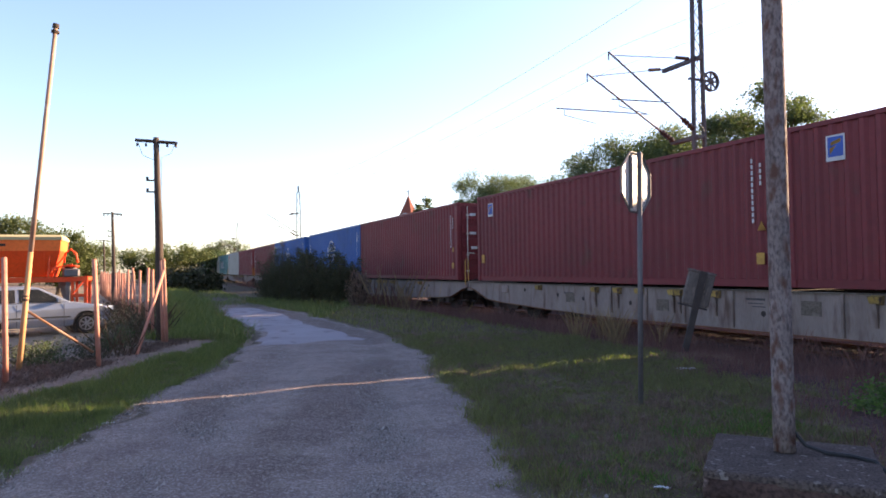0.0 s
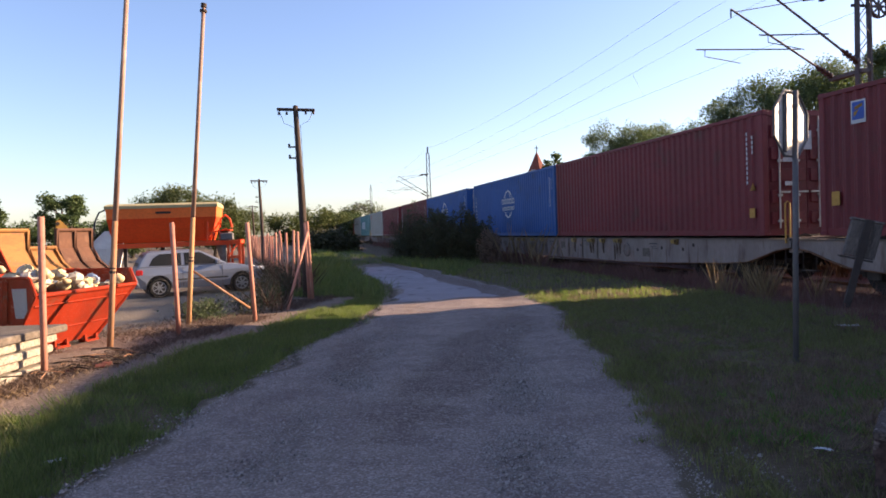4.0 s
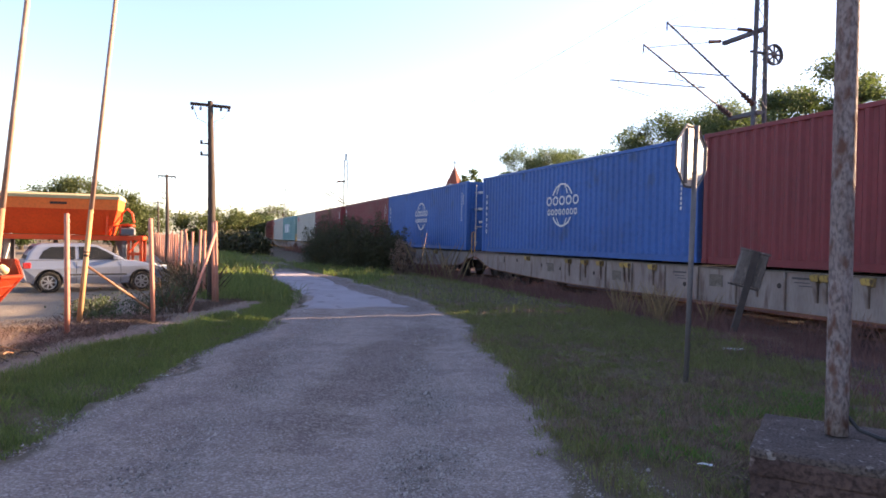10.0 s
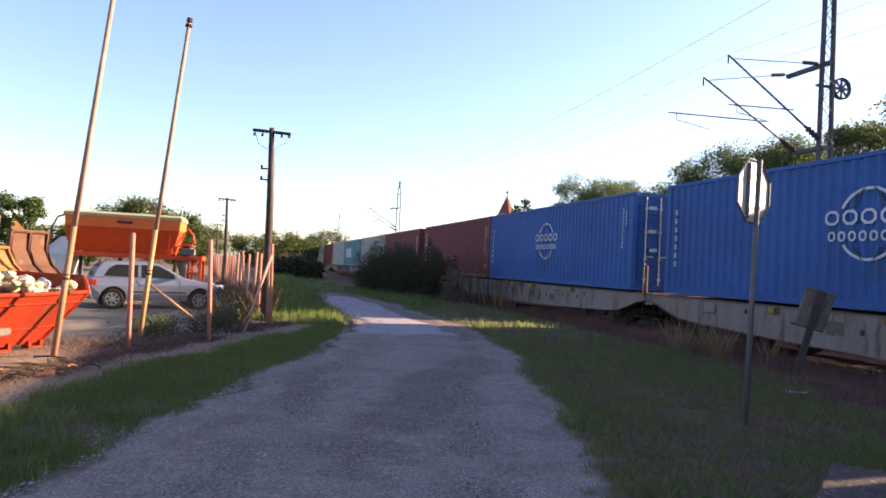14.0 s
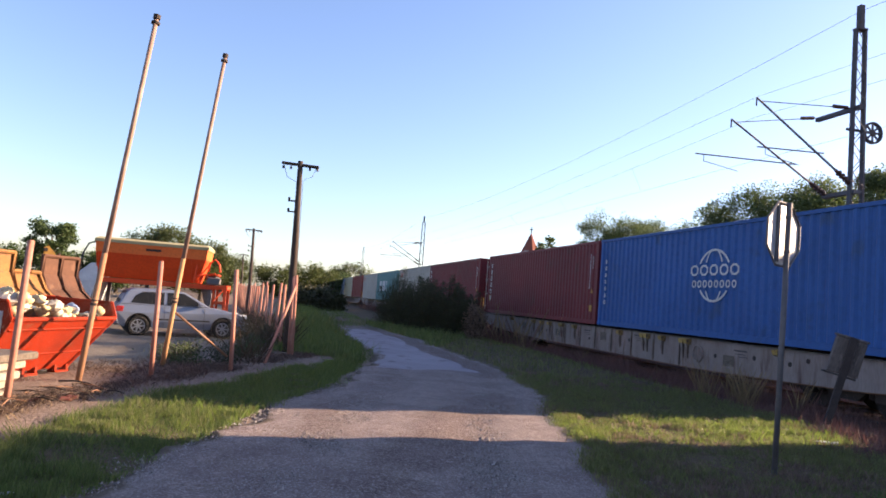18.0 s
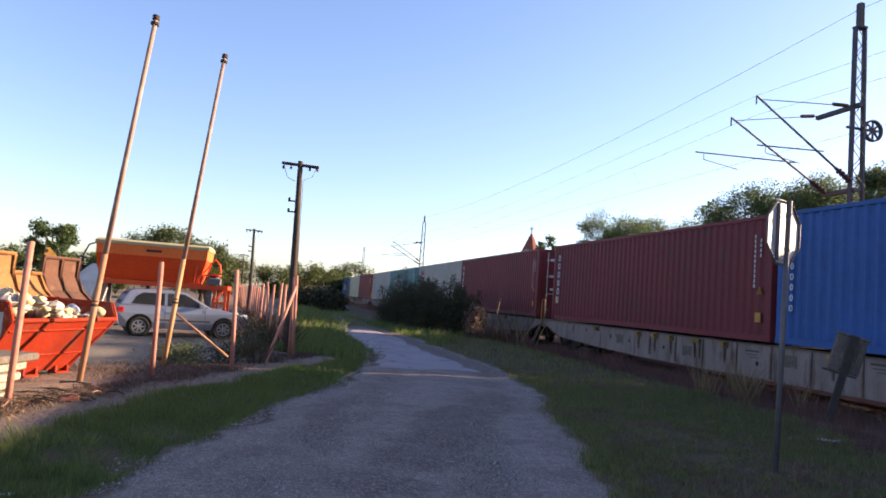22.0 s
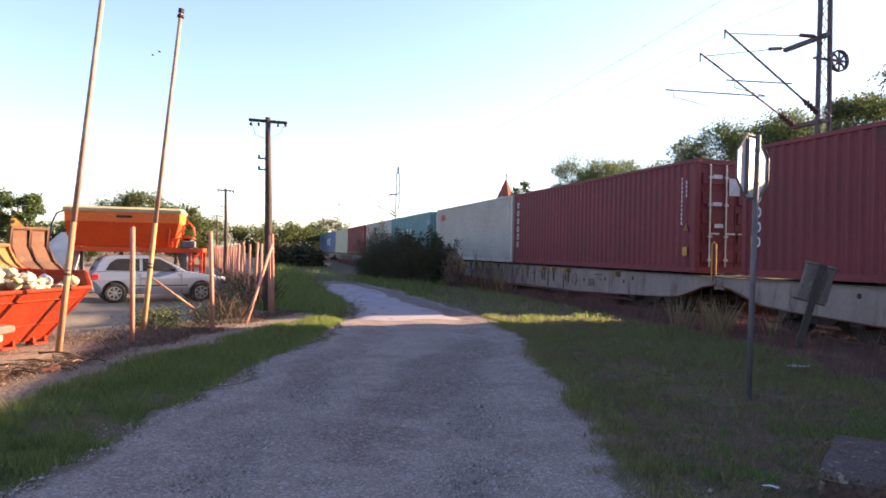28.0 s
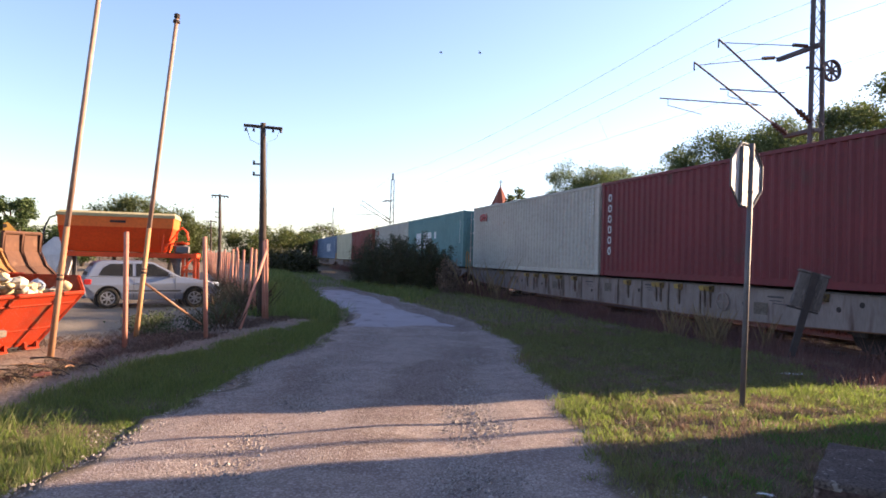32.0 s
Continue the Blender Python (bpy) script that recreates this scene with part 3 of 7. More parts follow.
ASPHALT = material("old_asphalt_patch", (0.3, 0.265, 0.28), (0.25, 0.218, 0.23), 0.95, size=0.8, fine=60, bump=0.3, rust=(0.1, 0.085, 0.08), rust_at=0.56, spread=0.12, spec=0.1)
py_ = np.arange(13.3, 26, 0.25)
pl, pr = np.interp(py_, ROAD_Y, ROAD_L) + 0.12, np.interp(py_, ROAD_Y, ROAD_R) - 0.9
pl = pl + noise2(py_, py_ * 0, 0.9, 13) * 0.3 + 0.3 * np.exp(-((py_ - 16.0) / 0.8) ** 2)
pr = pr + noise2(py_, py_ * 0, 0.8, 17) * 0.35
pu = np.linspace(0, 1, 12)
PU, PY = np.meshgrid(pu, py_)
PX = pl[:, None] + (pr - pl)[:, None] * PU
skew = (PX + 2.7) * 0.45
patch = part("asphalt_patch", grid_mesh("asphalt_patch", PX, PY + skew * np.clip(1 - (PY - 13.3) / 6, 0, 1), 0.062 + 0.006 * noise2(PX, PY, 0.7, 3) - 0.05 * ((PU == 0) | (PU == 1) | (PY == py_[0])), ASPHALT), None, road, "smoother grey asphalt patch")

# ---- railway track ----
RAIL_TOP = -0.115
ballast = Mesh()
line = [track(s) for s in range(-60, 200, 4)]
rings = []
for x, y, h in line:
    c, sn = math.cos(radians(h)), math.sin(radians(h))
    rings.append([(x + c * d, y + sn * d, z) for d, z in ((-2.1, -0.235), (-1.5, -0.19), (1.5, -0.19), (2.1, -0.235), (1.9, -0.5), (-1.9, -0.5))])
ballast.loft(rings)
STONES = material("rusty_ballast", (0.1, 0.062, 0.042), (0.065, 0.042, 0.03), 0.95, size=2, fine=16, bump=0.8)
track_bed = tagged(part("track_bed", ballast, STONES), "rust-stained ballast bed under the rails", "ballast", kind="structure")
for side in (-0.7535, 0.7535):
    rail = Mesh()
    rings = []
    for x, y, h in line:
        c, sn = math.cos(radians(h)), math.sin(radians(h))
        prof = ((-0.07, -0.27), (0.07, -0.27), (0.07, -0.255), (0.012, -0.24), (0.012, -0.16), (0.036, -0.15), (0.036, RAIL_TOP), (-0.036, RAIL_TOP), (-0.036, -0.15), (-0.012, -0.16), (-0.012, -0.24), (-0.07, -0.255))
        rings.append([(x + c * (side + d), y + sn * (side + d), z) for d, z in prof])
    rail.loft(rings)
    tagged(part("rail", rail, RUSTY_RAIL), "rusty steel rail on the ballast bed", "rail", group="rails of the track", kind="structure")
sleeper_mesh = Mesh().chamfer(-1.3, 1.3, -0.12, 0.12, -0.34, -0.168, 0.015).data("sleeper", SLEEPER)
for k in range(170):
    x, y, h = track(-22 + 0.62 * k)
    s_ = part("sleeper", sleeper_mesh, None, track_bed)
    s_.matrix_basis = pose(x, y, 0, 0, 0, h)


# ---- container train ----
CL, CW, CH = 12.192, 2.438, 2.896
FLOOR = 1.04
MOVING, WHEELS = [], []
TRAVEL = ((0, -1.2), (2, 3.36), (9, 19.15), (13, 27.98), (19, 40.98), (28, 59.15), (32, 67.18))
TRAVEL_FIT = np.polyfit([t for t, s in TRAVEL], [s for t, s in TRAVEL], 3)


def travel(t):
    return float(np.polyval(TRAVEL_FIT, t))


def corrugated(n, x0, x1, z0, z1, y, depth, pitch_share=0.5):
    """A trapezoid-ribbed steel sheet in x and z at y, its ribs sunk by depth."""
    m = Mesh()
    step = (x1 - x0) / n
    xs = []
    for k in range(n):
        a = x0 + k * step
        xs += [(a, 0), (a + step * 0.26, 0), (a + step * 0.46, 1), (a + step * 0.8, 1)]
    xs.append((x1, 0))
    rows_ = [[(x, y - depth * d, z) for x, d in xs] for z in (z0, z1)]
    back = [[(x, y - depth * d - 0.004, z) for x, d in xs] for z in (z1, z0)]
    return m.loft(rows_ + back, closed=False, caps=False)


SIDE = 0.13
container_meshes = {}


def container_data(mat):
    if mat.name in container_meshes:
        return container_meshes[mat.name]
    hx, hy = CL / 2, CW / 2
    d = {}
    d["side_wall"] = corrugated(44, -hx + SIDE, hx - SIDE, 0.15, CH - 0.09, hy - 0.01, 0.044).data("side_wall", mat)
    far = corrugated(44, -hx + SIDE, hx - SIDE, 0.15, CH - 0.09, -hy + 0.046, 0.036)
    d["far_wall"] = far.data("side_wall", mat)
    d["roof"] = Mesh().box(-hx + 0.1, hx - 0.1, -hy + 0.05, hy - 0.05, CH - 0.035, CH - 0.015).data("roof", mat)
    d["floor"] = Mesh().box(-hx + 0.1, hx - 0.1, -hy + 0.05, hy - 0.05, 0.02, 0.14).data("floor", mat)
    d["front_wall"] = Mesh().loft([[(hx - 0.03 - (0.03 if k % 2 else 0), -hy + 0.1 + k * (CW - 0.2) / 16, z) for k in range(17)] for z in (0.1, CH - 0.1)], closed=False, caps=False).data("front_wall", mat)
    d["top_rail"] = Mesh().chamfer(-hx + 0.1, hx - 0.1, -0.03, 0.03, CH - 0.1, CH - 0.01, 0.008).data("top_rail", mat)
    d["bottom_rail"] = Mesh().chamfer(-hx + 0.1, hx - 0.1, -0.025, 0.025, 0.0, 0.16, 0.008).data("bottom_rail", mat)
    d["corner_post"] = Mesh().chamfer(-0.075, 0.075, -0.075, 0.075, 0.1, CH - 0.1, 0.015).data("corner_post", mat)
    cast = Mesh().chamfer(-0.089, 0.089, -0.081, 0.081, 0, 0.118, 0.012)
    cast.box(-0.03, 0.03, 0.079, 0.083, 0.03, 0.09)
    d["corner_casting"] = cast.data("corner_casting", mat)
    door = Mesh().box(-0.02, 0.03, 0.01, hy - 0.16, 0.14, CH - 0.12)
    d["door_panel"] = Mesh().chamfer(-0.055, -0.018, 0.08, hy - 0.24, 0, 0.3, 0.012).data("door_panel", mat)
    d["door"] = door.data("door", mat)
    d["door_sill"] = Mesh().box(-0.05, 0.05, -hy + 0.1, hy - 0.1, 0, 0.14).data("door_sill", mat)
    d["door_header"] = Mesh().box(-0.05, 0.05, -hy + 0.1, hy - 0.1, CH - 0.13, CH - 0.01).data("door_header", mat)
    rod = Mesh().tube((0, 0, 0.16), (0, 0, CH - 0.14), 0.02, 0.02, 8)
    for z in (0.3, 0.9, 1.7, 2.4):
        rod.box(-0.03, 0.02, -0.05, 0.05, z, z + 0.06)
    rod.box(-0.04, -0.01, -0.26, 0.03, 0.98, 1.02)
    d["lock_rod"] = rod.data("lock_rod", SILVER_TRIM)
    container_meshes[mat.name] = d
    return d


def hollow(m, x, z, w, h, b):
    """A rounded open block, a stand-in for a letter of that size."""
    ring = lambda i: [(x + sx * (w / 2 - i) * u, z + h / 2 + sz * (h / 2 - i) * v) for sx, sz, turn in ((1, 1, 0), (-1, 1, 1), (-1, -1, 0), (1, -1, 1)) for u, v in (((1, 0.45), (0.45, 1)) if not turn else ((0.45, 1), (1, 0.45)))]
    out, inn = ring(0), ring(b)
    m.loft([[(p[0], 0.0, p[1]), (p[0], 0.007, p[1]), (q[0], 0.007, q[1]), (q[0], 0.0, q[1])] for p, q in zip(out + out[:1], inn + inn[:1])], caps=False)


def writing(n, height, letter, gap=0.3, seed=1):
    """A column of n small marks, as unreadable lettering, from the top down."""
    m, r = Mesh(), random.Random(seed)
    for k in range(n):
        z = -k * height * (1 + gap)
        w = letter * r.uniform(0.8, 1.0)
        if height > 0.12:
            hollow(m, 0, z - height * 0.92, w * 0.95, height * 0.92, height * 0.17)
        else:
            m.box(-w * 0.3, w * 0.3, 0, 0.006, z - height * 0.92, z)
    return m


def globe_mark():
    """A round emblem: an outline broken by two rows of blocks, with curved meridians."""
    m = Mesh()
    for a0, a1 in ((0.5, math.pi - 0.5), (math.pi + 0.62, math.tau - 0.62)):
        m.ring((0, 0), 0.68, 0.055, 20, 0, 0.006, a0, a1)
    for sgn in (-1, 1):
        for up in (-1, 1):
            pts = []
            for k in range(7):
                u = 0.34 + 0.32 * k / 6 if up > 0 else 0.4 + 0.26 * k / 6
                pts.append((sgn * 0.36 * math.sqrt(max(0, 1 - (u / 0.68) ** 2)), up * u))
            for (a, b), (c, e) in zip(pts, pts[1:]):
                m.add([(a - 0.028, 0.006, b), (a + 0.028, 0.006, b), (c + 0.028, 0.006, e), (c - 0.028, 0.006, e)], ((0, 1, 2, 3), (3, 2, 1, 0)))
    for k in range(5):
        hollow(m, 0.8 - k * 0.4, 0.0, 0.32, 0.28, 0.05)
    for k in range(8):
        hollow(m, 0.8 - k * 0.228, -0.31, 0.165, 0.19, 0.036)
    return m


GLOBE, BIG_MARKS, CODE, CODE_SHORT = globe_mark().data("emblem", LETTER), writing(6, 0.25, 0.23, 0.3, 3).data("vertical_lettering", LETTER), writing(11, 0.085, 0.075, 0.35, 5).data("code_plate", LETTER), writing(4, 0.085, 0.075, 0.35, 6).data("code_plate", LETTER)
TALL_CODE = writing(7, 0.15, 0.11, 0.5, 8).data("vertical_lettering", LETTER)


def decal(name, mesh, mat, parent, x, z, label="", y=CW / 2 + 0.001):
    o = part(name, mesh, mat, parent, label)
    o.matrix_basis = pose(x, y, z)
    return o


def container(mat, colour, marks, seed):
    """A 40-foot high-cube container, its doors at the end towards the train's head."""
    d = container_data(mat)
    hx, hy = CL / 2, CW / 2
    c = thing("shipping_container", f"{colour} corrugated forty-foot container on a flat wagon", "container", group="containers on the train")
    for name in ("side_wall", "roof", "floor", "front_wall"):
        part(name, d[name], None, c)
    part("side_wall", d["far_wall"], None, c)
    for y in (hy - 0.03, -hy + 0.03):
        for name in ("top_rail", "bottom_rail"):
            part(name, d[name], None, c).location = (0, y * (0.975 if name == "bottom_rail" else 1), 0)
    for x in (-hx + 0.08, hx - 0.08):
        for y in (hy - 0.078, -hy + 0.078):
            part("corner_post", d["corner_post"], None, c).location = (x, y, 0)
            for z in (0, CH - 0.118):
                o = part("corner_casting", d["corner_casting"], None, c)
                o.matrix_basis = pose(x - 0.01 * (1 if x > 0 else -1) + (0.02 if x > 0 else -0.02) * 0.5, y, z, 0, 0, 0 if y > 0 else 180)
    for name in ("door_sill", "door_header"):
        part(name, d[name], None, c).location = (-hx + 0.06, 0, 0)
    for flip in (1, -1):
        door = part("door", d["door"], None, c)
        door.matrix_basis = Matrix.Translation((-hx + 0.07, 0, 0)) @ Matrix.Diagonal((1, flip, 1, 1))
        for k in range(5):
            part("door_panel", d["door_panel"], None, door).location = (0, 0, 0.25 + k * 0.5)
        for y in (0.3, 0.78):
            r = part("lock_rod", d["lock_rod"], None, door, "galvanised lock rod")
            r.location = (-0.07, y, 0)
    for y, z in ((0.55, 2.45), (0.55, 1.75), (0.5, 1.2)):
        p = part("door_plate", Mesh().box(-0.004, 0.0, -0.13, 0.13, -0.05, 0.05), LETTER, c)
        p.location = (-hx + 0.012, y, z)
    if "plate" in marks:
        p = part("door_notice", Mesh().box(-0.004, 0, -0.16, 0.16, -0.22, 0.22), LETTER, c, "white notice on the door")
        p.location = (-hx + 0.010, 0.05, 2.2)
    # near side
    decal("code_plate", CODE, None, c, -hx + 0.55, 2.45)
    decal("code_plate", CODE_SHORT, None, c, -hx + 0.36, 2.35)
    if "globe" in marks:
        decal("emblem", GLOBE, None, c, -0.08, 1.57, "white round emblem")
        decal("vertical_lettering", TALL_CODE, None, c, hx - 0.45, 2.2)
    if "letters" in marks:
        decal("vertical_lettering", BIG_MARKS, None, c, hx - 0.52, 2.5, "white vertical lettering")
    if "sticker" in marks:
        s_ = decal("sticker", Mesh().box(-0.17, 0.17, 0, 0.004, -0.22, 0.22), LETTER, c, hx - 1.0, 2.38, "white and blue square sticker")
        part("sticker_field", Mesh().box(-0.14, 0.14, 0.004, 0.007, -0.15, 0.19), LABEL_BLUE, s_)
        part("sticker_stroke", Mesh().add([(-0.1, 0.009, 0.15), (0.08, 0.009, 0.1), (0.08, 0.009, 0.04), (-0.1, 0.009, 0.09)], ((0, 1, 2, 3), (3, 2, 1, 0))).add([(-0.02, 0.009, 0.04), (0.1, 0.009, 0.0), (0.1, 0.009, -0.1), (0.04, 0.009, -0.04)], ((0, 1, 2, 3), (3, 2, 1, 0))), YELLOW, s_)
    if "red_mark" in marks:
        w = Mesh()
        w.ring((0.32, 0), 0.17, 0.06, 14, 0, 0.006)
        for k, x in enumerate((0.02, -0.3)):
            w.box(x - 0.13, x - 0.07, 0, 0.006, -0.17, 0.17).box(x + 0.07, x + 0.13, 0, 0.006, -0.17, 0.17).box(x - 0.07, x + 0.07, 0, 0.006, (0.11, -0.03)[k], (0.17, 0.03)[k])
        decal("red_lettering", w, LABEL_RED, c, hx - 1.4, 2.35, "red lettering")
    if "white_block" in marks:
        w = Mesh()
        for x, wd in ((3.1, 1.2), (1.0, 1.9)):
            w.box(x - wd / 2, x + wd / 2, 0, 0.006, -0.5, 0.5)
        w.box(-1.0, -0.6, 0, 0.006, -0.5, -0.2).box(-1.0, -0.6, 0, 0.006, 0.1, 0.5)
        decal("white_lettering", w, LETTER, c, 0, 1.45, "large white block lettering")
    if "orange" in marks:
        for z in (1.15, 0.55):
            decal("warning_label", Mesh().add([(-0.1, 0.004, -0.08), (0.1, 0.004, -0.08), (0, 0.004, 0.1)], ((0, 1, 2), (2, 1, 0))) if z > 1 else Mesh().box(-0.09, 0.09, 0, 0.005, -0.12, 0.1), YELLOW, c, -hx + (0.36 if z > 1 else 0.4), z)
    if "low_label" in marks:
        decal("warning_label", Mesh().box(-0.1, 0.1, 0, 0.005, -0.14, 0.14), YELLOW, c, hx - 0.42, 0.75)
    return c


# wagon: outline of a deep side sill whose ends rise over the bogies
WL = 2 * CL + 0.1 + 1.58
BOGIE = 10.2


def side_sill():
    h = WL / 2
    top = -0.03
    low = [(-h, -0.2), (-h + 0.4, -0.26), (-h + 0.9, -0.42), (-h + 1.4, -0.56), (-h + 2.2, -0.62), (-h + 5, -0.72), (-h + 7.5, -0.78)]
    outline = [(-h, top)] + low + [(-x, z) for x, z in low[::-1]] + [(h, top)]
    web = [(x, z) for x, z in outline]
    m, fl = Mesh(), Mesh()
    m.prism(web, -0.012, 0.012)
    m.box(-h, h, -0.1, 0.05, top, top + 0.02)
    full = low + [(-x, z) for x, z in low[::-1]]
    for (a, b), (c, d) in zip(full, full[1:]):
        fl.add([(a, -0.1, b), (c, -0.1, d), (c, 0.07, d), (a, 0.07, b), (a, -0.1, b - 0.02), (c, -0.1, d - 0.02), (c, 0.07, d - 0.02), (a, 0.07, b - 0.02)],
              ((0, 1, 2, 3), (7, 6, 5, 4), (3, 2, 6, 7), (0, 4, 5, 1)))
    return m.data("side_sill", WAGON), fl.data("bottom_flange", RUSTY_RAIL)


SILL, FLANGE = side_sill()
RIB = Mesh().chamfer(-0.025, 0.025, 0.0, 0.05, -0.74, -0.03, 0.008).data("rib", WAGON)
BRACKET = Mesh().add([(-0.095, 0.012, -0.03), (0.095, 0.012, -0.03), (0.1, 0.17, -0.05), (-0.1, 0.17, -0.05), (-0.075, 0.012, -0.19), (0.075, 0.012, -0.19), (0.085, 0.14, -0.16), (-0.085, 0.14, -0.16)],
                     ((0, 1, 2, 3), (7, 6, 5, 4), (3, 2, 6, 7), (0, 3, 7, 4), (1, 5, 6, 2))).data("container_spigot", SPIGOT)
LEG = Mesh().loft([[(-w, 0.01, z), (w, 0.01, z), (w, d, z), (-w, d, z)] for z, w, d in ((-0.56, 0.035, 0.03), (-0.3, 0.045, 0.075), (-0.12, 0.05, 0.11))]).data("spigot_stem", WAGON)
EDGE = Mesh()
for k in range(40):
    EDGE.box(-WL / 2 + k * WL / 40, -WL / 2 + (k + 1) * WL / 40 - 0.02 * (k % 3), -0.02, 0.062 + 0.008 * math.sin(k * 2.1), -0.028, -0.008 + 0.006 * math.sin(k * 1.3))
EDGE = EDGE.data("top_edge", SLAB_TOP)
HOLE = Mesh().ring((0, 0), 0.055, 0.055, 14, 0, 0.004).data("lightening_hole", IRON)
PANEL = Mesh().chamfer(-0.2, 0.2, 0, 0.05, -0.12, 0.12, 0.01).data("brake_panel", WAGON)
FRAME = Mesh().box(-0.2, 0.2, 0, 0.01, -0.13, 0.13).data("inscription_panel", SLAB_TOP)
NUMBER = Mesh().box(-0.25, 0.2, 0, 0.003, 0.05, 0.09).box(-0.2, 0.15, 0, 0.003, -0.02, 0.0).box(-0.25, 0.05, 0, 0.003, -0.08, -0.06).data("wagon_marks", STENCIL)
TANK = Mesh().tube((-0.6, 0, 0), (0.6, 0, 0), 0.18, 0.18, 14).data("air_tank", IRON)


def wheel_mesh():
    m = Mesh()
    for y in (-0.75, 0.75):
        s_ = 1 if y > 0 else -1
        rings = []
        for yy, r in ((0.07, 0.4), (0.07, 0.46), (-0.04, 0.465), (-0.06, 0.49), (-0.075, 0.49), (-0.075, 0.38), (-0.02, 0.34), (-0.02, 0.14)):
            rings.append([(r * math.cos(math.tau * k / 28), y + s_ * yy, r * math.sin(math.tau * k / 28)) for k in range(28)])
        rings.append([(0.12 * math.cos(math.tau * k / 28), y + s_ * 0.1, 0.12 * math.sin(math.tau * k / 28)) for k in range(28)])
        m.loft(rings, caps=True)
        for k in range(3):
            a = math.tau * k / 3
            m.box(0.2, 0.3, y + s_ * 0.0, y + s_ * 0.03, -0.03, 0.03, Matrix.Rotation(a, 4, "Y"))
    m.tube((0, -0.95, 0), (0, 0.95, 0), 0.075, 0.075, 10)
    return m.data("wheelset", IRON)


WHEELSET = wheel_mesh()


def bogie_frame():
    m = Mesh()
    for y in (-1.0, 1.0):
        m.prism([(-1.35, 0.05), (-1.2, 0.22), (-0.5, 0.22), (-0.3, 0.05), (0.3, 0.05), (0.5, 0.22), (1.2, 0.22), (1.35, 0.05), (1.3, -0.05), (0.5, 0.0), (0.3, -0.18), (-0.3, -0.18), (-0.5, 0.0), (-1.3, -0.05)], y - 0.06, y + 0.06)
        for x in (-0.9, 0.9):
            m.chamfer(x - 0.16, x + 0.16, y - 0.12, y + 0.14, -0.16, 0.16, 0.03)
            for k in (-0.28, 0.28):
                m.tube((x + k, y, -0.1), (x + k, y, 0.12), 0.08, 0.08, 10)
    m.box(-0.2, 0.2, -0.95, 0.95, -0.05, 0.25)
    m.box(-1.35, -1.25, -0.9, 0.9, -0.02, 0.1).box(1.25, 1.35, -0.9, 0.9, -0.02, 0.1)
    return m.data("bogie_frame", IRON)


BOGIE_MESH = bogie_frame()


